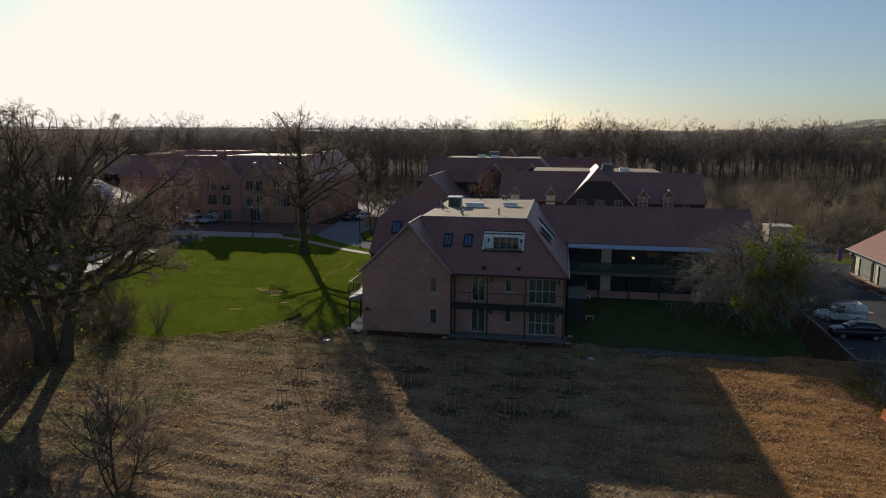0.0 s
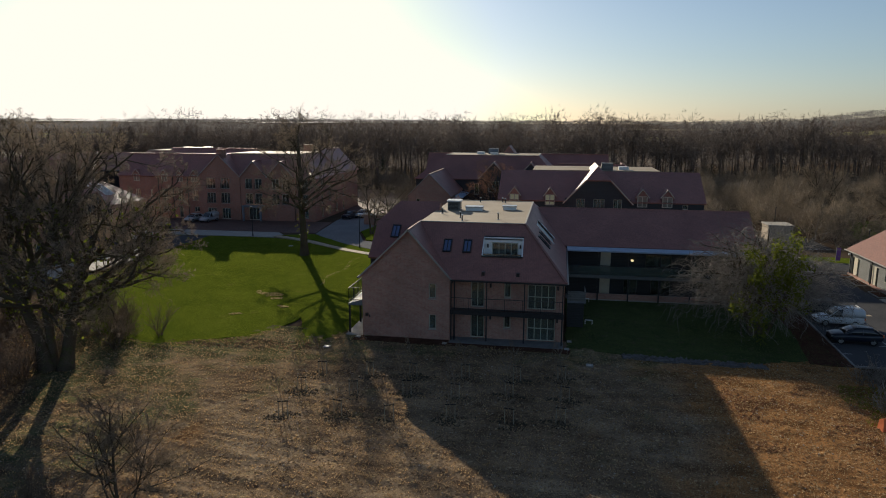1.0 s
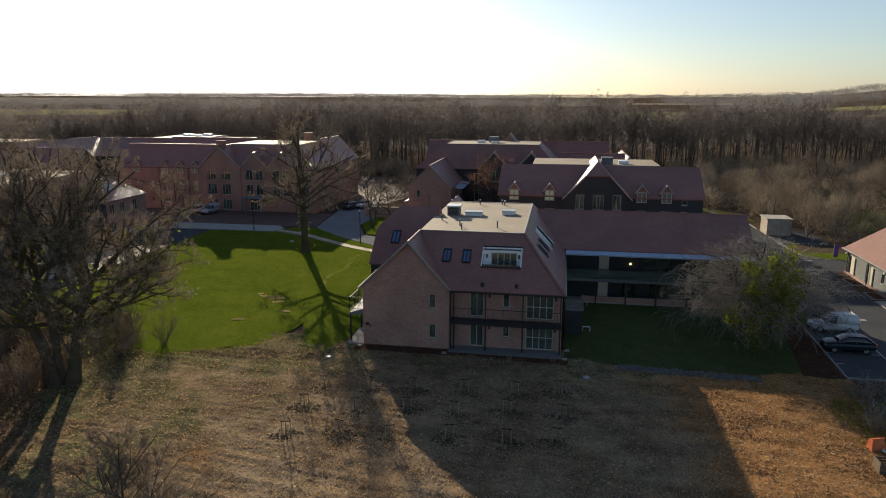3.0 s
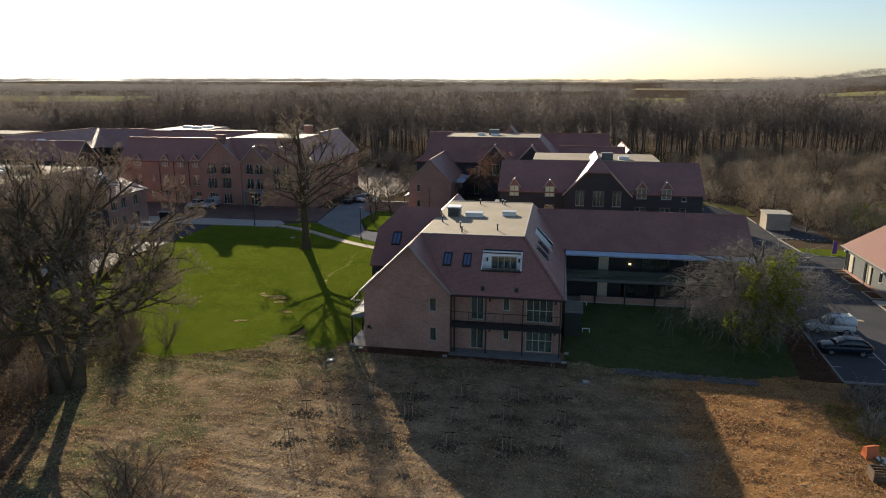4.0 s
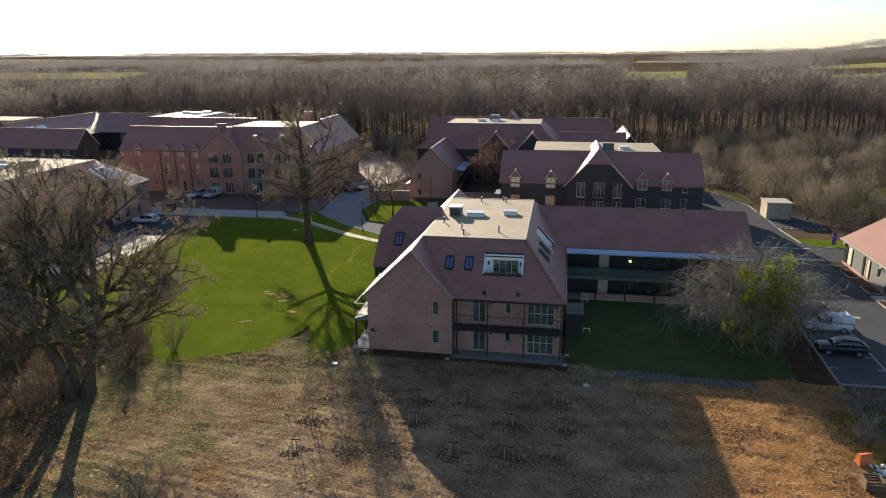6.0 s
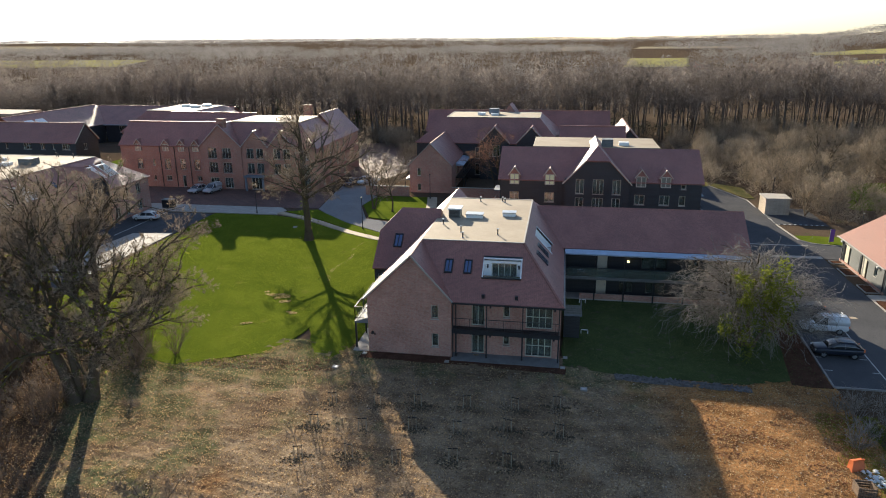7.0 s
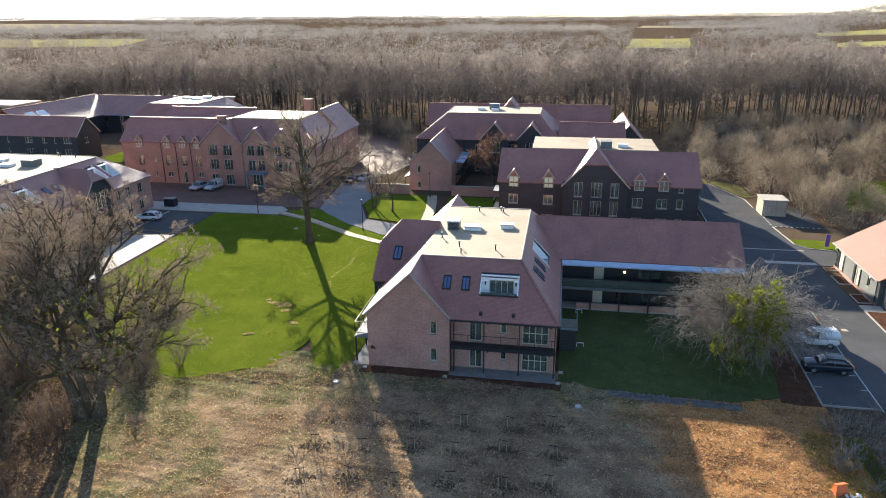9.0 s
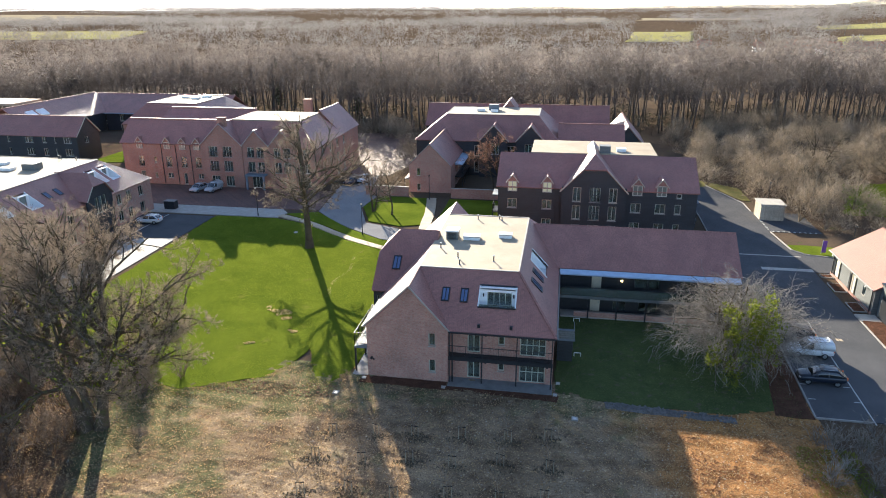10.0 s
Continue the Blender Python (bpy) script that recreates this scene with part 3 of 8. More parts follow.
sheet("verge_north", [(20.2, 71), (24.6, 79), (31, 74), (31.2, 65.5), (29.8, 65.5), (26.2, 75.2), (23.0, 72.5)], 0.11, M_ROUGH, "rough yellow-green verge beside the road", "verge", 0.3)
# roads and paths
sheet("road_east", [(20.75, -0.2), (31.0, -0.2), (31.0, 33.0), (62, 33.0), (62, 38.7), (34.8, 38.7), (31.8, 39.4), (30.5, 41.0), (29.8, 49), (29.6, 64), (25.5, 76), (20.5, 90), (14, 90), (19.5, 70), (21.2, 56), (21.0, 42), (19.6, 36.8), (18.6, 34), (20.6, 30), (21.7, 18)], 0.06, M_ASPHALT, "dark grey asphalt road and parking bays", "road", edge=0.1)
sheet("road_south", [(25.6, -0.25), (31.0, -0.25), (33.5, -12), (36, -40), (29.5, -40), (27.5, -12)], 0.055, M_ASPHALT, "dark grey asphalt road leading off", "road", edge=0.1)
sheet("shed_bay", [(29.85, 49), (37, 49), (37, 59), (29.65, 59)], 0.058, M_ASPHALT, "dark grey asphalt bay before the store", "road", edge=0.1)
sheet("road_west", [(-60, -6), (-53.4, -6), (-53.4, 8), (-53.3, 43.5), (-61, 43.5), (-61, 20)], 0.06, M_ASPHALT, "grey asphalt drive beside the lawn", "road", edge=0.1)
sheet("carpark_west", [(-80, 30), (-61.1, 30), (-61.1, 43.5), (-80, 43.5)], 0.058, M_ASPHALT, "dark asphalt car park", "road", edge=0.1)
sheet("forecourt", [(-86, 49), (-43.9, 48.9), (-38.2, 49.2), (-39.6, 60.9), (-86, 60.9)], 0.062, M_PAVER, "reddish block-paved forecourt before the brick building", "pavement", edge=0.1)
sheet("drive", [(-38.0, 48.8), (-34.5, 44.6), (-30.5, 41.0), (-24.9, 37.0), (-18.2, 35.0), (-17.2, 38.6), (-24.3, 42.3), (-28.9, 44.0), (-31.9, 51.8), (-31.2, 58.8), (-33.8, 61.6), (-34.5, 74), (-40, 74), (-39.4, 62)], 0.06, M_DRIVE, "curved pale grey tarmac drive", "road", edge=0.1)
sheet("sunlit_paving", [(-61, 13), (-53.5, 15), (-53.5, 32.5), (-59, 31.5)], 0.075, M_CONC, "pale concrete paving beside the lawn", "pavement", edge=0.1)
sheet("footway", [(-70, 44.1), (-43.2, 44.3), (-42.6, 46.9), (-44, 48.6), (-70, 48.6)], 0.12, M_CONC, "pale concrete footway along the forecourt", "pavement", edge=0.1)


def ribbon(pts, w):
    """The outline of a path of width w along a line."""
    left, right = [], []
    for i, p in enumerate(pts):
        a, b = Vector((*pts[max(0, i - 1)], 0)), Vector((*pts[min(len(pts) - 1, i + 1)], 0))
        n = (b - a).cross(Vector((0, 0, 1))).normalized() * w / 2
        left.append((p[0] - n.x, p[1] - n.y))
        right.append((p[0] + n.x, p[1] + n.y))
    return left + right[::-1]


sheet("footpath_lawn", ribbon([(-43.2, 45.4), (-41, 44.3), (-38.5, 43.1), (-36.8, 42.0), (-35.1, 40.8), (-32, 38.4), (-28.7, 36.0), (-25, 33.9), (-21, 32.0), (-17.5, 31.2)], 1.15), 0.17, M_PATH, "pale sandy footpath across the lawn", "path", edge=0.1)
sheet("footpath_round", ribbon([(-19.4, 41.0), (-19.8, 45), (-20.2, 50), (-20.9, 55), (-21.6, 59)], 1.6), 0.15, M_PATH, "pale sandy footpath to the brick wing", "path", edge=0.1)
sheet("patio_west", [(-19.6, 12), (-17.5, 12), (-17.5, 29), (-19.6, 29)], 0.18, M_CONC, "pale paving along the side of the building", "pavement", edge=0.1)
sheet("patio_porch", [(-17.5, 0.2), (-16.1, 0.2), (-16.1, 7.4), (-17.5, 7.4)], 0.17, M_CONC, "pale paving under the porch", "pavement", edge=0.1)
sheet("mulch_front", [(-16.6, -1.0), (-9.0, -1.1), (0.5, -1.5), (0.6, -0.52), (-9.0, -0.52), (-9.0, 0.15), (-16.6, 0.15)], 0.17, M_MULCH, "dark red bark mulch bed along the wall", "flower bed", 0.12)
sheet("mulch_bays", [(17.6, -0.6), (20.5, -0.6), (21.45, 17.5), (18.9, 17.5), (18.9, 8)], 0.15, M_MULCH, "dark red bark mulch bed beside the parking bays", "flower bed", 0.15)
sheet("mulch_east", [(31.25, -0.2), (34.5, -0.2), (34.0, 19.0), (31.3, 19.2)], 0.13, M_MULCH, "red bark mulch bed along the road", "flower bed", 0.05)


def kerb(name, pts, label, w=0.14, h=0.13, closed=False):
    """Kerb stones laid end to end: each stone is a piece of its own."""
    e = thing(name, label, "kerb", (pts[0][0], pts[0][1], 0), kind="structure")
    seq = list(pts) + ([pts[0]] if closed else [])
    for a, b in zip(seq, seq[1:]):
        a, b = Vector((*a, 0)), Vector((*b, 0))
        n = max(1, round((b - a).length / 0.92))
        for i in range(n):
            p, q = a.lerp(b, (i + 0.008) / n), a.lerp(b, (i + 0.992) / n)
            s = Shape().bar(p + Vector((0, 0, h / 2 - 0.02)), q + Vector((0, 0, h / 2 - 0.02)), w, h + 0.04)
            part("kerbstone", s, M_KERB, e)
    return e


kerb("kerb_bays", [(24.9, -0.3), (20.68, -0.3), (21.65, 17.6)], "pale concrete kerb round the parking bays")
kerb("kerb_east", [(31.1, -0.2), (31.1, 20.8)], "pale concrete kerb along the mulch bed")
kerb("kerb_verge", [(42, 38.8), (34.8, 38.85), (31.9, 39.5), (30.65, 41.1), (30.0, 48.9)], "pale concrete kerb round the verge")
kerb("kerb_north", [(29.75, 59.2), (29.7, 64), (25.7, 75.5)], "pale concrete kerb along the road")
kerb("kerb_link", [(21.0, 41.8), (21.3, 56), (19.6, 69.5)], "pale concrete kerb along the road")

lines = thing("bay_markings", "thin white painted parking bay lines", "road marking", (25.6, 0, 0), kind="structure")
part("line", Shape().prism([(24.95, -0.6, 0.05), (25.05, -0.6, 0.05), (25.75, 18.3, 0.05), (25.65, 18.3, 0.05)], (0, 0, 0.016)), M_LINE, lines)
for yb in (2.6, 5.0):
    part("line", Shape().box(24.5, yb, 0.05, 25.05, yb + 0.09, 0.066), M_LINE, lines)
    part("line", Shape().box(21.0, yb, 0.05, 21.6, yb + 0.09, 0.066), M_LINE, lines)
for yb, wd, xa in ((33.05, 0.9, 25.0), (38.3, 0.3, 20.4)):
    part("line", Shape().box(xa, yb, 0.05, 31.0, yb + wd, 0.066), M_CONC, lines)
for i in range(9):
    part("line", Shape().box(30.3 + i * 0.72, 48.95, 0.05, 30.6 + i * 0.72, 49.25, 0.064), M_LINE, lines)
    part("line", Shape().box(29.9, 50.0 + i * 0.72, 0.05, 30.15, 50.3 + i * 0.72, 0.064), M_LINE, lines)
part("line", Shape().box(-61.05, 30.2, 0.05, -60.9, 43.4, 0.066), M_LINE, lines)
part("line", Shape().box(27.1, 14.1, 0.05, 27.7, 14.6, 0.066), M_PATH, lines)


# ---- front apartment building ----
E_Z, F_Z = 5.2, 8.98
GX0, GX1, GR = -16.05, -8.9, -12.2            # gable: sides and ridge
FX0, FX1, FY0, FY1 = -12.2, -3.35, 4.75, 21.0  # flat roof
X1, YB = 0.0, 26.2                              # right-hand wall and back
front = thing("apartment_building", "red brick apartment building with steep clay roof and pale flat top", "building", (-8, 12, 0))
pit = (F_Z - E_Z) / (GR - GX0 + 0.15)

gw = [(5.45, 3.5, 6.05, 4.7), (5.45, 0.98, 6.05, 2.18)]
wall(front, (GX0, 0.2), (1, 0), GX1 - GX0, 0, E_Z - 0.1, gw, M_BRICK, top=[(0, E_Z - 0.1), (GX1 - GX0, E_Z - 0.1), (GR - GX0, F_Z - 0.18)])
for o in gw:
    window(front, (GX0, 0.2), (1, 0), o, 1, 1, M_FRAME)
RY = 1.1                                        # recessed wall behind the balcony
fo = [(1.55, 2.72, 2.65, 4.85), (4.2, 3.6, 4.75, 4.85), (6.05, 2.75, 8.25, 4.75), (1.55, 0.2, 2.65, 2.25), (4.2, 1.1, 4.75, 2.25), (6.05, 0.2, 8.25, 2.2)]
wall(front, (GX1, RY), (1, 0), X1 - GX1, 0, E_Z + 0.1, fo, M_BRICK)
window(front, (GX1, RY), (1, 0), fo[0], 2, 1, M_FRAME, "french_door", sill=False)
window(front, (GX1, RY), (1, 0), fo[1], 1, 1, M_FRAME)
window(front, (GX1, RY), (1, 0), fo[2], 4, 2, M_FRAME, "french_door", sill=False)
window(front, (GX1, RY), (1, 0), fo[3], 2, 1, M_FRAME, "french_door", sill=False)
window(front, (GX1, RY), (1, 0), fo[4], 1, 1, M_FRAME)
window(front, (GX1, RY), (1, 0), fo[5], 4, 2, M_FRAME, "french_door", sill=False)
wall(front, (GX1, 0.5), (0, 1), RY - 0.5, 0, E_Z, [], M_BRICK)
so = [(6.0, 0.9, 7.3, 2.1), (9.0, 0.9, 10.2, 2.1), (6.0, 3.6, 7.3, 4.8)]
wall(front, (X1, RY), (0, 1), YB - RY, 0, E_Z, so, M_BRICK)
for o in so:
    window(front, (X1, RY), (0, 1), o, 2, 1, M_FRAME)
wall(front, (GX0, YB), (0, -1), YB - 0.2, 0, E_Z, [(20.0, 0.9, 21.2, 2.1), (20.0, 3.5, 21.2, 4.7), (23.4, 0.2, 24.8, 2.3), (23.2, 2.8, 25.0, 4.8)], M_BRICK)
window(front, (GX0, YB), (0, -1), (23.4, 0.2, 24.8, 2.3), 2, 1, M_FRAME, "french_door", sill=False)
window(front, (GX0, YB), (0, -1), (23.2, 2.8, 25.0, 4.8), 2, 1, M_FRAME, "french_door", sill=False)
wall(front, (X1, YB), (-1, 0), X1 - GX0, 0, E_Z, [], M_BRICK, top=[(X1 - GX1, E_Z), (X1 - GX0, E_Z), (X1 - GR, F_Z - 0.2)])
inside(front, GX0 + 0.35, 2.2, X1 - 0.35, YB - 0.35, (0.05, 2.6, 5.1), 5.0)

OV = 0.22                                        # overhang
sl = (F_Z - E_Z) / (FY0 + 0.1)                   # front slope, rise per metre
zf = lambda y: E_Z + (y + 0.1) * sl
roof = Shape()
TH = 0.16
# left slope, the whole depth
roof.slab([(GX0 - OV, -0.05, E_Z - OV * pit * 0.6), (GR, -0.05, F_Z), (GR, YB + 0.2, F_Z), (GX0 - OV, YB + 0.2, E_Z - OV * pit * 0.6)], TH)
# the gable's right-hand slope, running into the valley
roof.slab([(GX1 + OV, -0.05, E_Z - 0.1), (GX1 + 0.16, 0.10, E_Z + 0.05), (GR, FY0, F_Z), (GR, -0.05, F_Z)], TH)
# front slope round the inset terrace
D0, D1, DY0, DY1 = -6.52, -3.45, 1.85, 3.5
fp = lambda x, y: (x, y, zf(y))
roof.slab([fp(GX1 + 0.1, -0.1), fp(D0, -0.1), fp(D0, FY0), fp(GR, FY0)], TH)
roof.slab([fp(D0, -0.1), fp(D1, -0.1), fp(D1, DY0), fp(D0, DY0)], TH)
roof.slab([fp(D0, DY1), fp(D1, DY1), fp(D1, FY0), fp(D0, FY0)], TH)
roof.slab([fp(D1, -0.1), fp(X1 + 0.15, -0.1), fp(FX1, FY0), fp(D1, FY0)], TH)
# right-hand slope round its inset terrace
sr = (F_Z - E_Z) / (X1 + 0.15 - FX1)
rp = lambda x, y: (x, y, F_Z - (x - FX1) * sr)
S0, S1, SX0, SX1 = 10.2, 13.2, -2.6, -1.0
roof.slab([rp(X1 + 0.15, -0.1), rp(X1 + 0.15, S0), rp(FX1, S0), rp(FX1, FY0)], TH)
roof.slab([rp(SX0, S0), rp(SX0, S1), rp(FX1, S1), rp(FX1, S0)], TH)
roof.slab([rp(X1 + 0.15, S0), rp(X1 + 0.15, S1), rp(SX1, S1), rp(SX1, S0)], TH)
roof.slab([rp(X1 + 0.15, S1), rp(X1 + 0.15, YB + 0.2), rp(FX1, FY1), rp(FX1, S1)], TH)
# back slope and the back gable's inner slope
sb = (F_Z - E_Z) / (YB + 0.2 - FY1)
bp = lambda x, y: (x, y, F_Z - (y - FY1) * sb)
roof.slab([bp(X1 + 0.15, YB + 0.2), bp(GX1, YB + 0.2), bp(FX0, FY1), bp(FX1, FY1)], TH)
roof.slab([(GX1 + OV, YB + 0.2, E_Z - 0.1), (GR, YB + 0.2, F_Z), (GR, FY1, F_Z)], TH)
part("roof", roof, M_TILE, front, "weathered red-brown clay tile roof")
part("flat_roof", Shape().box(FX0 + 0.02, FY0, F_Z - 0.3, FX1, FY1, F_Z + 0.012), M_FLAT, front, "pale stained membrane flat roof")
cap = Shape()
cap.bar((FX0, FY0 + 0.02, F_Z + 0.03), (FX1, FY0 + 0.02, F_Z + 0.03), 0.16, 0.07).bar((FX1 - 0.02, FY0, F_Z + 0.03), (FX1 - 0.02, FY1, F_Z + 0.03), 0.14, 0.07)
cap.bar((FX0, FY1, F_Z + 0.03), (FX1, FY1, F_Z + 0.03), 0.14, 0.07)
part("parapet_trim", cap, M_CONC, front, "pale metal edge trim")
verge = Shape()
verge.bar((GX0 - OV, -0.09, E_Z - 0.16), (GR, -0.09, F_Z + 0.01), 0.08, 0.12).bar((GR, -0.09, F_Z + 0.01), (GX1 + OV, -0.09, E_Z - 0.14), 0.08, 0.12)
part("verge_trim", verge, M_CONC, front, "pale mortar verge of the gable")
ridge_t = Shape()
for i in range(30):
    y = -0.05 + i * 0.163
    ridge_t.prism([(GR - 0.13, y, F_Z - 0.07), (GR + 0.13, y, F_Z - 0.07), (GR + 0.06, y, F_Z + 0.06), (GR - 0.06, y, F_Z + 0.06)], (0, 0.15, 0))
part("ridge_tiles", ridge_t, M_TILE, front)
hip = Shape()
a, b = Vector((X1 + 0.15, -0.1, E_Z + 0.03)), Vector((FX1, FY0, F_Z + 0.03))
for i in range(34):
    hip.bar(a.lerp(b, i / 34), a.lerp(b, (i + 0.9) / 34), 0.2, 0.07)
part("hip_tiles", hip, M_TILE, front)
gut = Shape()
gut.bar((GX1 + 0.1, -0.17, E_Z - 0.08), (X1 + 0.25, -0.17, E_Z - 0.08), 0.12, 0.11).bar((X1 + 0.24, -0.17, E_Z - 0.08), (X1 + 0.24, 15.5, E_Z - 0.08), 0.12, 0.11)
gut.bar((GX0 - 0.3, -0.05, E_Z - 0.2), (GX0 - 0.3, 7.5, E_Z - 0.2), 0.12, 0.11)
for g in gut.pieces():
    part("gutter", g, M_DARK, front, "dark metal gutter")
pipe = Shape().bar((GX1 + 0.12, 0.12, 0.1), (GX1 + 0.12, 0.12, 4.8), 0.08).bar((GX1 + 0.12, 0.12, 4.8), (GX1 + 0.3, -0.12, 5.1), 0.08)
part("downpipe", pipe, M_DARK, front, "dark metal downpipe")
for vx in (-6.3, -3.6):
    part("roof_vent", Shape().box(vx - 0.12, 0.28, zf(0.3) - 0.02, vx + 0.12, 0.55, zf(0.5) + 0.12), M_DARK, front)


# front terrace, cut into the slope
ter = Shape()
zl, zh = zf(DY0), zf(DY1)
ter.prism([(D0 - 0.1, DY0, zl - 0.4), (D0 - 0.1, DY1, zl - 0.4), (D0 - 0.1, DY1, zh + 0.05), (D0 - 0.1, DY0 - 0.06, zl + 0.05)], (0.1, 0, 0))
ter.prism([(D1, DY0, zl - 0.4), (D1, DY1, zl - 0.4), (D1, DY1, zh + 0.05), (D1, DY0 - 0.06, zl + 0.05)], (0.1, 0, 0))
ter.box(D0, DY0, zl - 0.42, D1, DY1 + 0.1, zl - 0.34)
WY = DY1 - 0.55                                   # glazed wall at the back
gx0, gx1 = D0 + 0.62, D1 - 0.32
ter.box(D0, WY, zl - 0.34, gx0, WY + 0.12, zh + 0.1).box(gx1, WY, zl - 0.34, D1, WY + 0.12, zh + 0.1)
ter.box(gx0, WY, zh - 0.30, gx1, WY + 0.12, zh + 0.1)
ter.box(D0, WY, zh - 0.10, D1, DY1 + 0.1, zh + 0.0)
for g in ter.pieces():
    part("terrace_lining", g, M_WHITE, front, "white render lining the roof terrace")
window(front, (D0, WY + 0.02), (1, 0), (gx0 - D0, zl - 0.3, gx1 - D0, zh - 0.31), 4, 1, M_FRAME, "terrace_door", 0.03, False, 0.05)
part("terrace_flashing", Shape().bar((D0 - 0.1, DY0 - 0.05, zl + 0.03), (D1 + 0.1, DY0 - 0.05, zl + 0.03), 0.1, 0.12), M_DARK, front, "dark metal flashing")
part("terrace_flashing", Shape().bar((D0 - 0.1, DY1 + 0.03, zh + 0.06), (D1 + 0.1, DY1 + 0.03, zh + 0.06), 0.14, 0.1), M_DARK, front, "dark metal flashing")
part("terrace_balustrade", Shape().prism([(D0, DY0 + 0.04, zl - 0.3), (D1, DY0 + 0.04, zl - 0.3), (D1, DY0 + 0.04, zl + 0.22), (D0, DY0 + 0.04, zl + 0.22)], (0, 0.02, 0)), M_GLASS, front, "glass balustrade")
for lx in (D0 + 0.3, D1 - 0.16):
    part("wall_lamp", Shape().box(lx - 0.06, WY - 0.14, zl + 0.55, lx + 0.06, WY, zl + 0.85), M_DARK, front)
# terrace in the right-hand slope
ter = Shape()
zt, zb = rp(SX0, 0)[2], rp(SX1, 0)[2]
for yy in (S0 - 0.1, S1):
    ter.prism([(SX0, yy, zb - 0.3), (SX1, yy, zb - 0.3), (SX1 + 0.05, yy, zb + 0.05), (SX0, yy, zt + 0.05)], (0, 0.1, 0))
ter.box(SX0 - 0.1, S0, zb - 0.35, SX0, S1, zt)
ter.box(SX0, S0, zb - 0.42, SX1, S1, zb - 0.34)
for g in ter.pieces():
    part("terrace_lining", g, M_WHITE, front, "white render lining the roof terrace")


def roof_window(parent, f, u0, u1, w0, w1, name="roof_window"):
    """A roof window: f(a, b, lift) gives the place on the slope; u across, w up the slope."""
    s = Shape()
    q = lambda a, b, l: Vector(f(a, b, l))
    t = 0.09
    for (a0, b0, a1, b1) in ((u0, w0, u1, w0 + t), (u0, w1 - t, u1, w1), (u0, w0 + t, u0 + t, w1 - t), (u1 - t, w0 + t, u1, w1 - t), ((u0 + u1) / 2 - 0.03, w0 + t, (u0 + u1) / 2 + 0.03, w1 - t)):
        up = q(a0, b0, 0.1) - q(a0, b0, -0.02)
        s.prism([q(a0, b0, -0.02), q(a1, b0, -0.02), q(a1, b1, -0.02), q(a0, b1, -0.02)], up)
    w = part(name, s, M_DARK, parent, "dark framed roof window")
    g = Shape().prism([q(u0 + t, w0 + t, 0.03), q(u1 - t, w0 + t, 0.03), q(u1 - t, w1 - t, 0.03), q(u0 + t, w1 - t, 0.03)], q(u0, w0, 0.05) - q(u0, w0, 0.03))
    part("pane", g, M_PANE_SKY, w)
    return w


# Blue base stands for the sky reflected in the roof windows.
M_PANE_SKY = plain("roof_glass_sky_blue", (0.09, 0.13, 0.24), 0.04, spec=0.9, var=0.05)
nf = Vector((0, -sl, 1)).normalized()
on_front = lambda a, b, l: Vector(fp(a, b)) + nf * l
for a in (-9.83, -8.2):
    roof_window(front, on_front, a, a + 0.68, 2.1, 3.2)
nr = Vector((sr, 0, 1)).normalized()
on_right = lambda a, b, l: Vector(rp(b, a)) + nr * l
for y0 in (5.6, 7.9):
    roof_window(front, on_right, y0, y0 + 1.0, -2.3, -1.3)

# balcony along the front
bal = thing("balcony", "dark steel balcony with slim posts along the brick front", "balcony", (-4.4, 1, 0))
BY = 0.25
part("deck", Shape().box(GX1 + 0.02, BY, 2.42, X1 - 0.05, RY - 0.005, 2.6), M_DARK, bal)
part("fascia", Shape().box(GX1 + 0.02, BY - 0.06, 2.30, X1 - 0.02, BY - 0.003, 2.68), M_DARK, bal)
rails(bal, (GX1 + 0.1, BY + 0.06), (X1 - 0.1, BY + 0.06), 2.68, 0.95, 0.14, bar=0.008)
for x in (GX1 + 0.35, -6.0, -3.05, X1 - 0.12):
    part("post", Shape().box(x - 0.06, BY + 0.01, 0.1, x + 0.06, BY + 0.13, 2.3).box(x - 0.045, BY + 0.02, 2.6, x + 0.045, BY + 0.11, E_Z - 0.05), M_DARK, bal)
alone("patio_front", Shape().box(GX1 + 0.02, -0.5, 0.0, X1 + 0.02, RY - 0.01, 0.19), M_SLAB, "grey paved patio under the balcony", "patio", kind="structure")
for lx, lz in ((-5.75, 4.55), (-0.5, 4.55), (-5.75, 1.95), (-0.5, 1.95)):
    la = thing("wall_lamp", "small black wall lantern on brick", "lamp", (lx, RY - 0.1, lz), group="wall lamps")
    part("body", Shape().box(lx - 0.07, RY - 0.18, lz - 0.14, lx + 0.07, RY - 0.002, lz + 0.14), M_DARK, la)
    part("cap", Shape().box(lx - 0.09, RY - 0.2, lz + 0.145, lx + 0.09, RY - 0.002, lz + 0.18), M_DARK, la)

# porch on the gable's left side: lead roof on posts, a railing above
por = thing("porch", "lead-roofed timber porch with a railed balcony above", "porch", (-16.8, 3.5, 0))
part("roof", Shape().prism([(GX0 - 0.01, 0.7, 3.05), (GX0 - 1.35, 0.7, 2.62), (GX0 - 1.35, 0.7, 2.5), (GX0 - 0.01, 0.7, 2.5)], (0, 6.2, 0)), M_LEAD, por, "grey lead roof")
rails(por, (GX0 - 1.3, 0.75), (GX0 - 1.3, 6.85), 2.72, 1.2, 0.13)
rails(por, (GX0 - 1.3, 0.75), (GX0 - 0.05, 0.75), 2.85, 1.1, 0.13)
for y in (0.8, 3.8, 6.8):
    part("post", Shape().box(GX0 - 1.33, y - 0.07, 0.1, GX0 - 1.19, y + 0.07, 2.5), M_DARK, por)
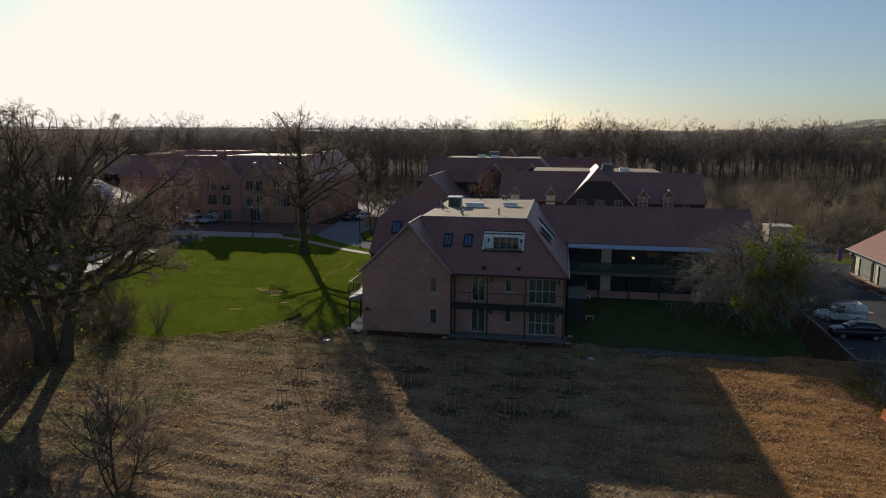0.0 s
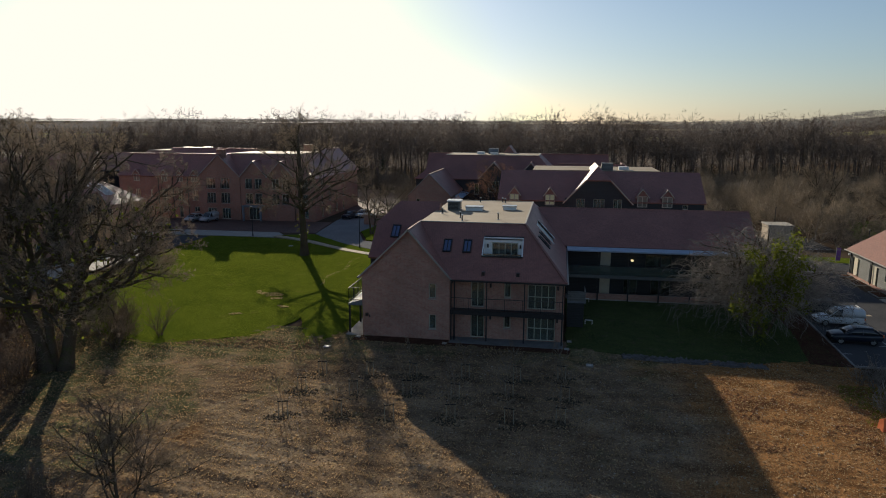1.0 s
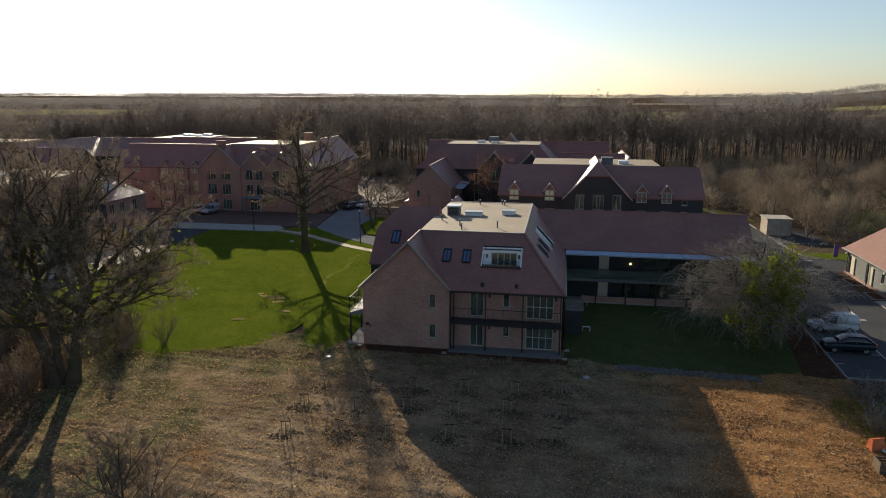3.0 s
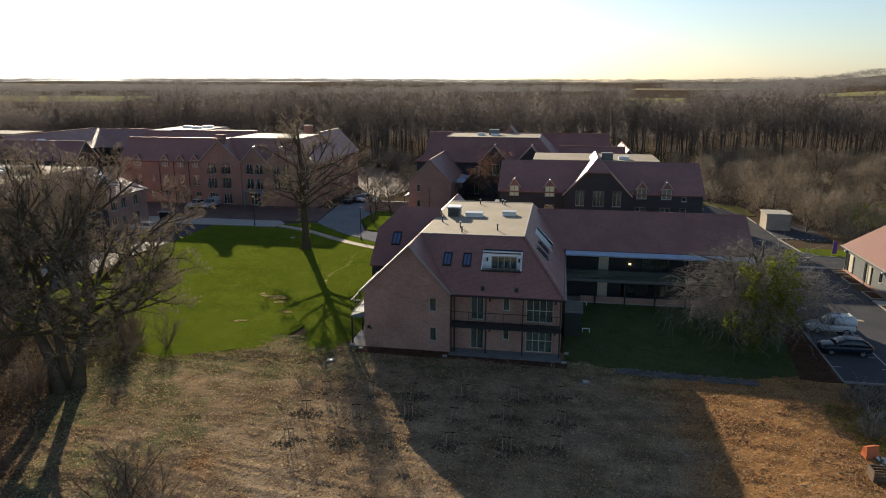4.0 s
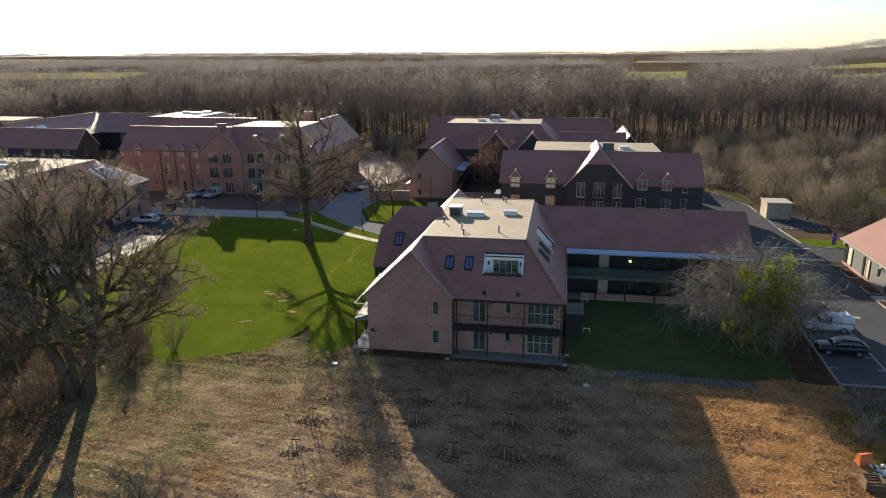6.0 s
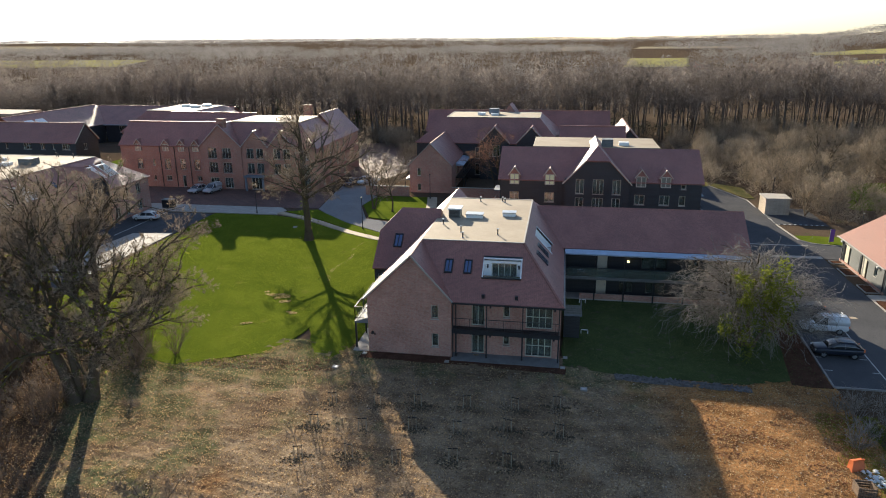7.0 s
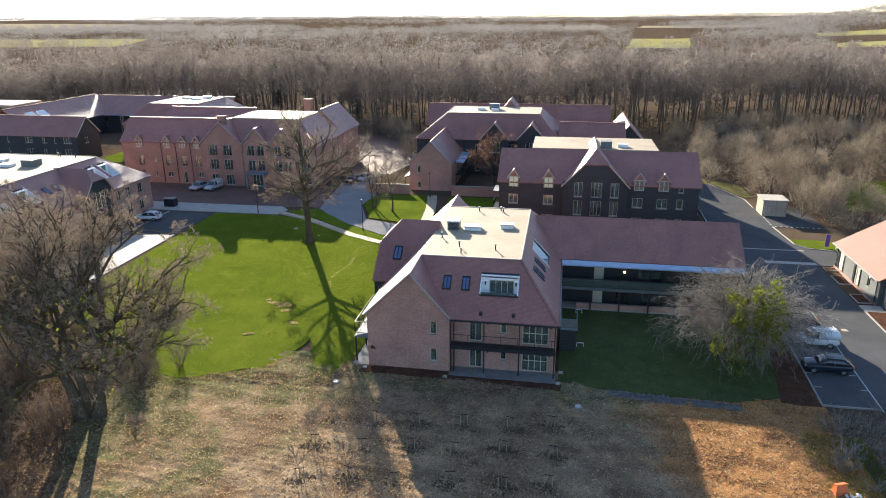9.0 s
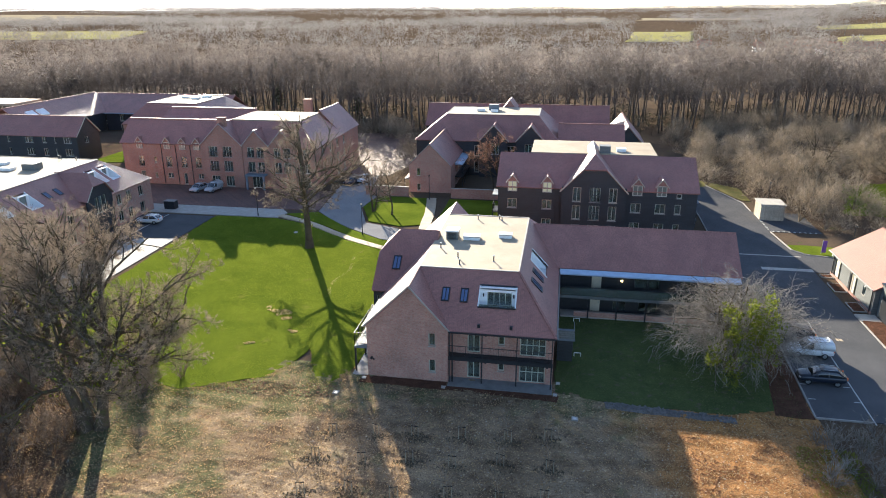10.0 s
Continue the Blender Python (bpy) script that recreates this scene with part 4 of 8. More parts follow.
bx = thing("flood_lamp", "small black flood lamp on the brick wall", "lamp", (-15.6, 0.1, 2.0))
part("body", Shape().box(-15.75, -0.02, 1.85, -15.55, 0.19, 2.05), M_DARK, bx)
part("bracket", Shape().box(-15.5, 0.06, 1.75, -15.42, 0.195, 1.9), M_DARK, bx)

# left wing with its half-hipped end
lw = thing("side_wing", "dark boarded side wing with a half-hipped clay roof", "building", (-15, 13, 0))
WX, WY0, WY1, WR, WZ = -17.4, 7.5, 18.3, 12.9, 9.75
wp = (WZ - E_Z) / (WR - WY0 + 0.2)
wo = [(0.3, 3.2, 0.9, 4.6)]
wall(lw, (WX, WY0), (1, 0), 1.6, 0, E_Z, wo, M_BOARD)
window(lw, (WX, WY0), (1, 0), wo[0], 1, 1, M_FRAME)
wall(lw, (WX, WY1), (0, -1), WY1 - WY0, 0, E_Z, [(3, 3.2, 4.2, 4.6), (6, 3.2, 7.2, 4.6), (3, 0.6, 4.2, 2.2), (6, 0.6, 7.2, 2.2)], M_BOARD, top=[(0, E_Z), (WY1 - WY0, E_Z), (WY1 - WR + 2.2, WZ - 2.2 * wp), (WY1 - WR - 2.2, WZ - 2.2 * wp)])
for o in ((3, 3.2, 4.2, 4.6), (6, 3.2, 7.2, 4.6), (3, 0.6, 4.2, 2.2), (6, 0.6, 7.2, 2.2)):
    window(lw, (WX, WY1), (0, -1), o, 2, 1, M_FRAME)
wall(lw, (GX0, WY1), (-1, 0), GX0 - WX, 0, E_Z, [], M_BOARD)
wz = lambda y: WZ - abs(y - WR) * wp
r2 = Shape()
r2.slab([(WX - 0.15, WY0 - 0.2, wz(WY0 - 0.2)), (-11.9, WY0 - 0.2, wz(WY0 - 0.2)), (-11.9, WR, WZ), (WX + 1.6, WR, WZ), (WX - 0.15, WR - 2.2, wz(WR - 2.2))], TH)
r2.slab([(WX - 0.15, WY1 + 0.2, wz(WY1 + 0.2)), (-11.9, WY1 + 0.2, wz(WY1 + 0.2)), (-11.9, WR, WZ), (WX + 1.6, WR, WZ), (WX - 0.15, WR + 2.2, wz(WR + 2.2))], TH)
r2.slab([(WX - 0.15, WR - 2.2, wz(WR - 2.2)), (WX + 1.6, WR, WZ), (WX - 0.15, WR + 2.2, wz(WR + 2.2))], TH)
r2.prism([(-11.92, WR - 0.95, F_Z), (-11.92, WR + 0.95, F_Z), (-11.92, WR, WZ - 0.04)], (0.06, 0, 0))
part("roof", r2, M_TILE, lw, "red-brown clay tile roof")
nw = Vector((0, -wp, 1)).normalized()
roof_window(lw, lambda a, b, l: Vector((a, b, wz(b))) + nw * l, -15.95, -15.15, 9.2, 10.4)


# roof plant on the flat top
def curb_light(x, y, w, d, h=0.32, label="low white framed rooflight on a flat roof"):
    e = thing("rooflight", label, "rooflight", (x, y, F_Z), group="rooflights")
    part("curb", Shape().box(x, y, F_Z - 0.03, x + w, y + d, F_Z + h), M_WHITE, e)
    part("lid", Shape().box(x - 0.06, y - 0.06, F_Z + h, x + w + 0.06, y + d + 0.06, F_Z + h + 0.09), M_STEEL, e)
    return e


hut = thing("roof_hatch", "grey louvred vent housing with a pale lid", "vent housing", (-10.6, 13, F_Z))
part("housing", Shape().box(-11.1, 12.4, F_Z - 0.02, -9.95, 13.6, F_Z + 0.85), M_GREY_CLAD, hut)
part("lid", Shape().box(-11.2, 12.3, F_Z + 0.85, -9.85, 13.7, F_Z + 0.97), M_WHITE, hut)
for i in range(5):
    part("louvre", Shape().box(-10.95, 12.34, F_Z + 0.15 + i * 0.13, -10.1, 12.4, F_Z + 0.2 + i * 0.13), M_DARK, hut)
curb_light(-9.4, 12.5, 1.6, 1.0)
curb_light(-5.95, 13.6, 1.25, 0.9)
for x, y, h in ((-5.8, 7.0, 0.5), (-8.75, 5.7, 0.45), (-9.15, 7.4, 0.5), (-11.2, 9.9, 0.45), (-8.8, 19.6, 0.45), (-6.5, 20.0, 0.4), (-6.2, 19.6, 0.4)):
    e = thing("vent_pipe", "short dark vent pipe on the flat roof", "vent pipe", (x, y, F_Z), group="vent pipes")
    part("pipe", Shape().tube((x, y), 0.055, F_Z - 0.02, F_Z + h), M_DARK, e)
    part("cowl", Shape().tube((x, y), 0.10, F_Z + h, F_Z + h + 0.1), M_STEEL, e)
    part("flashing", Shape().tube((x, y), 0.16, F_Z + 0.0, F_Z + 0.05, 12, 0.07), M_LEAD, e)


# ---- link wing with its gallery ----
link = thing("link_wing", "two-storey dark boarded link wing with an open gallery", "building", (9, 19, 0))
LX0, LX1, LY, LR, LRZ, LB = 0.3, 17.9, 17.0, 20.6, 8.5, 25.4
lo = [(3.3, 2.6, 4.3, 4.7), (7.6, 3.0, 10.2, 4.5), (12.2, 2.75, 13.3, 4.7), (3.3, 0.2, 4.3, 2.3), (5.6, 0.4, 7.0, 2.0), (8.2, 0.4, 10.2, 2.0), (12.2, 0.2, 13.3, 2.2)]
wall(link, (LX0, LY), (1, 0), LX1 - LX0, 0, 5.3, lo, M_BOARD)
for i, o in enumerate(lo):
    if i in (0, 3):
        d = part("door", Shape().box(LX0 + o[0] + 0.01, LY + 0.04, o[1] + 0.01, LX0 + o[2] - 0.01, LY + 0.10, o[3] - 0.01), M_CREAM, link, "flat cream door")
        part("handle", Shape().box(LX0 + o[2] - 0.18, LY - 0.02, o[1] + 0.95, LX0 + o[2] - 0.13, LY + 0.039, o[1] + 1.15), M_STEEL, d)
        continue
    window(link, (LX0, LY), (1, 0), o, 2, 1, M_DARK, "window" if i in (1, 4, 5) else "door", sill=False)
go = [(2.0, 0.2, 3.0, 2.3), (5.5, 3.2, 6.5, 4.6)]
wall(link, (LX1, LY), (0, 1), LB - LY, 0, 5.3, go, M_BOARD, top=[(0, 5.3), (LB - LY, 5.3), (LR - LY, LRZ - 0.2)])
for o in go:
    window(link, (LX1, LY), (0, 1), o, 1, 1, M_CREAM)
wall(link, (LX1, LB), (-1, 0), LX1 - LX0, 0, 5.3, [(4, 0.9, 5.2, 2.2), (9, 0.9, 10.2, 2.2), (4, 3.4, 5.2, 4.7), (9, 3.4, 10.2, 4.7)], M_BOARD)
r = Shape()
r.slab([(-2.6, 15.75, 5.35), (LX1 + 0.2, 15.75, 5.35), (LX1 + 0.2, LR, LRZ), (-3.0, LR, LRZ)], TH)
r.slab([(-2.6, LB + 0.2, 5.35), (LX1 + 0.2, LB + 0.2, 5.35), (LX1 + 0.2, LR, LRZ), (-3.0, LR, LRZ)], TH)
part("roof", r, M_TILE, link, "long red-brown clay tile roof")
rt = Shape()
for i in range(60):
    rt.prism([(LX1 + 0.2 - i * 0.345, LR - 0.13, LRZ - 0.07), (LX1 + 0.2 - i * 0.345, LR + 0.13, LRZ - 0.07), (LX1 + 0.2 - i * 0.345, LR, LRZ + 0.08)], (-0.32, 0, 0))
part("ridge_tiles", rt, M_TILE, link)
part("canopy", Shape().prism([(0.25, 15.75, 5.30), (0.25, 14.95, 5.12), (0.25, 14.95, 5.02), (0.25, 15.75, 5.02)], (LX1 - 0.25, 0, 0)), M_CANOPY_SKY, link, "pale grey metal canopy roof")
part("gutter", Shape().bar((0.25, 14.88, 5.05), (LX1, 14.88, 5.05), 0.12, 0.12), M_CANOPY_SKY, link, "pale metal gutter")
part("gallery_floor", Shape().box(0.25, 15.1, 2.4, LX1, LY - 0.01, 2.58), M_DARK, link)
part("gallery_edge", Shape().box(0.25, 15.02, 2.36, LX1, 15.09, 2.64), M_GREY_CLAD, link)
part("glass_balustrade", Shape().box(0.3, 15.1, 2.66, LX1 - 0.05, 15.12, 3.55), M_GLASS, link)
part("handrail", Shape().bar((0.3, 15.11, 3.6), (LX1 - 0.05, 15.11, 3.6), 0.06), M_DARK, link)
for i in range(7):
    x = 0.45 + i * 2.88
    part("post", Shape().box(x - 0.07, 15.14, 0.1, x + 0.07, 15.28, 2.36).box(x - 0.06, 15.14, 2.58, x + 0.06, 15.26, 5.02), M_DARK, link)
part("plinth", Shape().box(0.3, 15.3, 0.0, LX1, LY - 0.02, 0.2), M_CONC, link, "concrete gallery floor")
part("low_wall", Shape().box(1.9, 15.35, 0.2, LX1 - 0.2, 15.55, 0.75), M_BRICK, link)
inside(link, LX0 + 0.1, LY + 0.4, LX1 - 0.4, LB - 0.4, (0.05, 2.5, 5.1), 5.0)
lamp = thing("gallery_lamp", "lit ceiling lamp in the open gallery", "lamp", (7.1, 16.8, 3.9))
k = Mat("lit_diffuser", 0.5)
k.b.inputs["Emission Color"].default_value, k.b.inputs["Emission Strength"].default_value = (1.0, 0.78, 0.36, 1), 0.9
M_LIT = k.color((0.8, 0.7, 0.5))
part("diffuser", Shape().box(6.53, 16.72, 3.78, 6.77, 16.9, 3.96), M_LIT, lamp)
part("bracket", Shape().box(6.58, 16.9, 3.82, 6.72, 16.998, 3.92), M_DARK, lamp)
# side porch between the two
sp = thing("side_porch", "small dark boarded side porch with a flat roof", "porch", (0.9, 6, 0))
part("box", Shape().box(0.32, 5.6, 0.1, 1.7, 7.4, 2.3), M_BOARD, sp)
part("roof", Shape().box(0.30, 5.4, 2.3, 1.85, 7.55, 2.45), M_LEAD, sp)
part("upper_rail", Shape().box(0.32, 5.45, 2.45, 1.8, 5.5, 3.3).box(1.76, 5.5, 2.45, 1.8, 7.5, 3.3), M_GREY_CLAD, sp)


# ---- tools for the other buildings ----
def row(parent, p0, du, length, z0, z1, ops, mat, frame_mat, **kw):
    """A wall with its windows; ops: (x0, z0, x1, z1, columns)."""
    w = wall(parent, p0, du, length, z0, z1, [o[:4] for o in ops], mat, **kw)
    for o in ops:
        window(parent, p0, du, o[:4], o[4], 1, frame_mat, blind=len(o) > 5)
    return w


def gable_roof(parent, x0, x1, y0, y1, e, rz, axis, mat, over=0.25, label="red-brown clay tile roof"):
    """Two slopes over a rectangle; axis: the way its ridge runs."""
    s = Shape()
    if axis == "x":
        m = (y0 + y1) / 2
        d = (rz - e) / (m - y0) * over
        for ya in (y0 - over, y1 + over):
            s.slab([(x0 - over, ya, e - d), (x1 + over, ya, e - d), (x1 + over, m, rz), (x0 - over, m, rz)], TH)
        s.bar((x0 - over, m, rz + 0.02), (x1 + over, m, rz + 0.02), 0.22, 0.1)
    else:
        m = (x0 + x1) / 2
        d = (rz - e) / (m - x0) * over
        for xa in (x0 - over, x1 + over):
            s.slab([(xa, y0 - over, e - d), (xa, y1 + over, e - d), (m, y1 + over, rz), (m, y0 - over, rz)], TH)
        s.bar((m, y0 - over, rz + 0.02), (m, y1 + over, rz + 0.02), 0.22, 0.1)
    return part("roof", s, mat, parent, label)


def verge_trims(parent, xa, xm, xb, y, e, rz, mat):
    s = Shape().bar((xa, y, e), (xm, y, rz), 0.06, 0.11).bar((xm, y, rz), (xb, y, e), 0.06, 0.11)
    return part("bargeboard", s, mat, parent, "pale bargeboard")


def mansard(parent, x0, x1, y0, y1, e, fx0, fx1, fy0, fy1, fz, cuts=(), cut_x=(0, 0)):
    """Four slopes round a flat top; cuts: stretches (y0, y1) of openings in the slope at x1."""
    s = Shape()
    o = [(x0, y0, e), (x1, y0, e), (x1, y1, e), (x0, y1, e)]
    t = [(fx0, fy0, fz), (fx1, fy0, fz), (fx1, fy1, fz), (fx0, fy1, fz)]
    for i in range(4):
        if i == 1 and cuts:
            at = lambda x, y: (x, y, fz - (x - fx1) * (fz - e) / (x1 - fx1))
            ends = [fy0] + [v for c in cuts for v in c] + [fy1]
            for k in range(0, len(ends), 2):
                s.slab([at(x1, ends[k] if k else y0), at(x1, ends[k + 1] if k + 2 < len(ends) else y1), at(fx1, ends[k + 1]), at(fx1, ends[k])], TH)
            for ya, yb in cuts:
                s.slab([at(x1, ya), at(x1, yb), at(cut_x[1], yb), at(cut_x[1], ya)], TH)
                s.slab([at(cut_x[0], ya), at(cut_x[0], yb), at(fx1, yb), at(fx1, ya)], TH)
            continue
        s.slab([o[i], o[(i + 1) % 4], t[(i + 1) % 4], t[i]], TH)
    part("roof", s, M_TILE, parent, "red-brown clay tile roof")
    part("flat_roof", Shape().box(fx0, fy0, fz - 0.3, fx1, fy1, fz + 0.015), M_FLAT, parent, "pale membrane flat roof")
    c = Shape()
    for i in range(4):
        a, b = t[i], t[(i + 1) % 4]
        c.bar((a[0], a[1], fz + 0.04), (b[0], b[1], fz + 0.04), 0.14, 0.08)
    part("parapet_trim", c, M_CONC, parent, "pale metal edge trim")


def dormer(parent, x, y, z0, w, h, gab, mat, frame_mat, depth=2.2, pane=None):
    """A small gabled dormer: cheeks, window, tiled gablet."""
    s = Shape()
    s.prism([(x, y, z0), (x + w, y, z0), (x + w, y, z0 + h), (x + w / 2, y, z0 + h + gab), (x, y, z0 + h)], (0, depth, 0))
    d = part("dormer", s, mat, parent)
    r = Shape()
    ov = 0.22
    for sx in (-1, 1):
        xe = x + w / 2 + sx * (w / 2 + ov)
        r.slab([(xe, y - 0.2, z0 + h - ov * gab / (w / 2)), (xe, y + depth, z0 + h - ov * gab / (w / 2)), (x + w / 2, y + depth, z0 + h + gab + 0.05), (x + w / 2, y - 0.2, z0 + h + gab + 0.05)], 0.1)
    part("dormer_roof", r, M_TILE, d)
    part("gablet_trim", Shape().bar((x - ov, y - 0.22, z0 + h - ov), (x + w / 2, y - 0.22, z0 + h + gab + 0.03), 0.05, 0.09).bar((x + w / 2, y - 0.22, z0 + h + gab + 0.03), (x + w + ov, y - 0.22, z0 + h - ov), 0.05, 0.09), M_FRAME_PALE, d)
    f = Shape()
    for a0, b0, a1, b1 in ((x + 0.02, z0 - 0.1, x + w - 0.02, z0 - 0.02), (x + 0.02, z0 + h - 0.1, x + w - 0.02, z0 + h - 0.02), (x + 0.02, z0 - 0.02, x + 0.12, z0 + h - 0.1), (x + w - 0.12, z0 - 0.02, x + w - 0.02, z0 + h - 0.1), (x + w / 2 - 0.05, z0 - 0.02, x + w / 2 + 0.05, z0 + h - 0.1)):
        f.box(a0, y - 0.09, b0, a1, y - 0.004, b1)
    part("dormer_frame", f, frame_mat, d)
    for xa, xb in ((x + 0.13, x + w / 2 - 0.06), (x + w / 2 + 0.06, x + w - 0.13)):
        part("dormer_pane", Shape().box(xa, y - 0.04, z0 - 0.01, xb, y - 0.02, z0 + h - 0.11), pane or M_PANE, d)


M_PANE = plain("far_window_glass", (0.19, 0.19, 0.16), 0.06, spec=0.9, var=0.1)


# ---- dark boarded building behind ----
dark = thing("boarded_building", "three-storey black boarded building with clay roof and centre gable", "building", (4.5, 48, 0))
CX0, CX1, CY, CB, CE = -8.4, 17.3, 38.0, 60.0, 7.95
co = []
for z0, z1 in ((5.0, 6.3), (2.35, 3.65)):
    co += [(CX0 * 0 + a - CX0, z0, b - CX0, z1, n) for a, b, n in ((-7.1, -5.85, 2), (-2.5, -1.22, 2), (9.05, 10.35, 2), (12.15, 13.45, 2), (14.6, 15.4, 1))]
co = [o + (True,) if o[0] < 8 else o for o in co]                # drawn blinds in the west rooms
co.append((14.72 - CX0, 7.15, 15.38 - CX0, 7.75, 1))
row(dark, (CX0, CY), (1, 0), CX1 - CX0, 0, CE, co, M_BOARD, M_FRAME_PALE)
for x in (-7.1, -2.5, 9.12, 12.18):
    dormer(dark, x, CY - 0.12, 7.45, 1.28, 1.3, 0.85, M_TILE, M_FRAME_PALE, pane=M_BLIND if x < 0 else None)
ge = []
for z0, z1 in ((6.35, 8.3), (3.9, 5.85), (1.3, 3.2)):
    ge += [(1.5 - 0.05, z0, 2.57 - 0.05, z1, 2), (3.66 - 0.05, z0, 5.06 - 0.05, z1, 3), (6.15 - 0.05, z0, 7.22 - 0.05, z1, 2)]
GY = CY - 0.55
row(dark, (0.05, GY), (1, 0), 8.3, 0, 8.31, ge, M_BOARD, M_FRAME_PALE, top=[(0.35, 8.31), (7.95, 8.31), (5.65, 10.7), (2.65, 10.7)])
for z0, (a, b) in ((6.35, (3.66, 5.06)), (3.9, (3.66, 5.06))):
    rails(dark, (a - 0.05, GY - 0.08), (b + 0.05, GY - 0.08), z0, 0.95, 0.1, name="juliet_balcony")
cr = Shape()
RZ, RYc, FZc = 11.45, 43.6, 11.5
cr.slab([(CX0 - 0.25, CY - 0.25, CE), (CX1 + 0.25, CY - 0.25, CE), (CX1 + 0.25, RYc, RZ), (CX0 - 0.25, RYc, RZ)], TH)
for xe, xi in ((CX0 - 0.25, -4.4), (CX1 + 0.25, 12.6)):
    cr.slab([(xe, RYc, RZ), (xi, RYc, RZ), (xi, CB, CE), (xe, CB, CE)], TH)
cr.slab([(-4.4, 53, RZ), (12.6, 53, RZ), (12.6, CB, CE), (-4.4, CB, CE)], TH)
# centre gable roof with a half-hip
GM, GW, GZ = 4.2, 4.4, 12.35
gs = (GZ - 7.75) / GW
for sx in (-1, 1):
    cr.slab([(GM + sx * GW, GY - 0.3, 7.75), (GM + sx * 1.55, GY - 0.3, GZ - 1.55 * gs), (GM, GY + 2.6, GZ), (GM, 49, GZ), (GM + sx * 0.9, 49, GZ - 0.9 * gs), (GM + sx * GW, CY - 0.2, 7.75)], TH)
cr.slab([(GM - 1.55, GY - 0.3, GZ - 1.55 * gs), (GM + 1.55, GY - 0.3, GZ - 1.55 * gs), (GM, GY + 2.6, GZ)], TH)
part("roof", cr, M_TILE, dark, "red-brown clay tile roof")
for g in Shape().bar((GM - GW, GY - 0.33, 7.7), (GM - 1.55, GY - 0.33, GZ - 1.55 * gs), 0.06, 0.12).bar((GM + 1.55, GY - 0.33, GZ - 1.55 * gs), (GM + GW, GY - 0.33, 7.7), 0.06, 0.12).pieces():
    part("bargeboard", g, M_FRAME_PALE, dark, "pale bargeboard of the gable")
part("flat_roof", Shape().box(-4.4, RYc + 0.15, RZ - 0.4, 12.6, 53.0, FZc + 0.02), M_FLAT, dark, "pale membrane flat roof")
part("hut", Shape().box(4.9, 44.2, FZc, 6.4, 45.6, FZc + 1.0), M_GREY_CLAD, dark)
part("rooflight", Shape().box(7.3, 45.5, FZc, 8.6, 46.5, FZc + 0.45), M_WHITE, dark)
for x0 in (CX1,):
    row(dark, (x0, CY), (0, 1), CB - CY, 0, CE, [(3, 5.0, 4.2, 6.3, 2), (8, 5.0, 9.2, 6.3, 2), (3, 2.3, 4.2, 3.6, 2)], M_BOARD, M_FRAME_PALE, top=[(0, CE), (CB - CY, CE), (RYc - CY, RZ - 0.2)])
row(dark, (CX0, CB), (0, -1), CB - CY, 0, CE, [(3, 5.0, 4.2, 6.3, 2), (14, 5.0, 15.2, 6.3, 2), (14, 2.3, 15.2, 3.6, 2)], M_BOARD, M_FRAME_PALE, top=[(0, CE), (CB - CY, CE), (CB - RYc, RZ - 0.2)])
wall(dark, (CX1, CB), (-1, 0), CX1 - CX0, 0, CE, [], M_BOARD)
inside(dark, CX0 + 0.4, CY + 0.5, CX1 - 0.4, CB - 0.4, (0.05, 2.2, 4.85, 7.5), 7.8)
for x in (0.0, 8.42, -0.6):
    part("downpipe", Shape().bar((x - 0.12, CY - 0.06, 0.1), (x - 0.12, CY - 0.06, 7.6), 0.09), M_DARK, dark)
for xx, nm in ((CX1 + 0.1, 1), (CX0 - 1.3, -1)):
    bb = thing("corner_balcony", "small railed steel corner balcony", "balcony", (xx, 44, 0))
    part("deck", Shape().box(xx, 43.4, 2.6, xx + 1.2, 46.4, 2.75), M_DARK, bb)
    rails(bb, (xx + 0.05, 43.45), (xx + 1.15, 43.45), 2.75, 1.1, 0.14)
    rails(bb, (xx + (1.15 if nm > 0 else 0.05), 43.45), (xx + (1.15 if nm > 0 else 0.05), 46.35), 2.75, 1.1, 0.14)
    for yy in (43.5, 46.3):
        part("post", Shape().box(xx + 0.5 + nm * 0.5, yy - 0.05, 0.0, xx + 0.6 + nm * 0.5, yy + 0.05, 2.6), M_DARK, bb)
    part("roof", Shape().box(xx, 43.3, 3.95 + 1.2, xx + 1.25, 46.5, 4.1 + 1.2), M_LEAD, bb)

# ---- far range with the long flat top ----
far = thing("far_building", "dark boarded building with clay mansard roof and long pale flat top", "building", (-13, 84, 0))
mansard(far, -27.6, -0.6, 73.6, 95, 7.2, -22.3, -4.7, 78.6, 88.6, 11.4)
do = []
for z0, z1 in ((4.4, 6.4), (1.3, 3.4)):
    do += [(x, z0, x + 1.6, z1, 2) for x in (11.0, 14.2, 17.0, 20.4, 23.2)]
row(far, (-27.3, 74.0), (1, 0), 26.5, 0, 7.2, do, M_BOARD, M_FRAME_PALE)
row(far, (-0.8, 74.0), (0, 1), 20, 0, 7.2, [(2, 4.4, 3.4, 6, 2), (6, 4.4, 7.4, 6, 2)], M_BOARD, M_FRAME_PALE)
wall(far, (-27.3, 94), (0, -1), 20, 0, 7.2, [], M_BOARD)
wall(far, (-0.8, 94.6), (-1, 0), 26.5, 0, 7.2, [], M_BOARD)
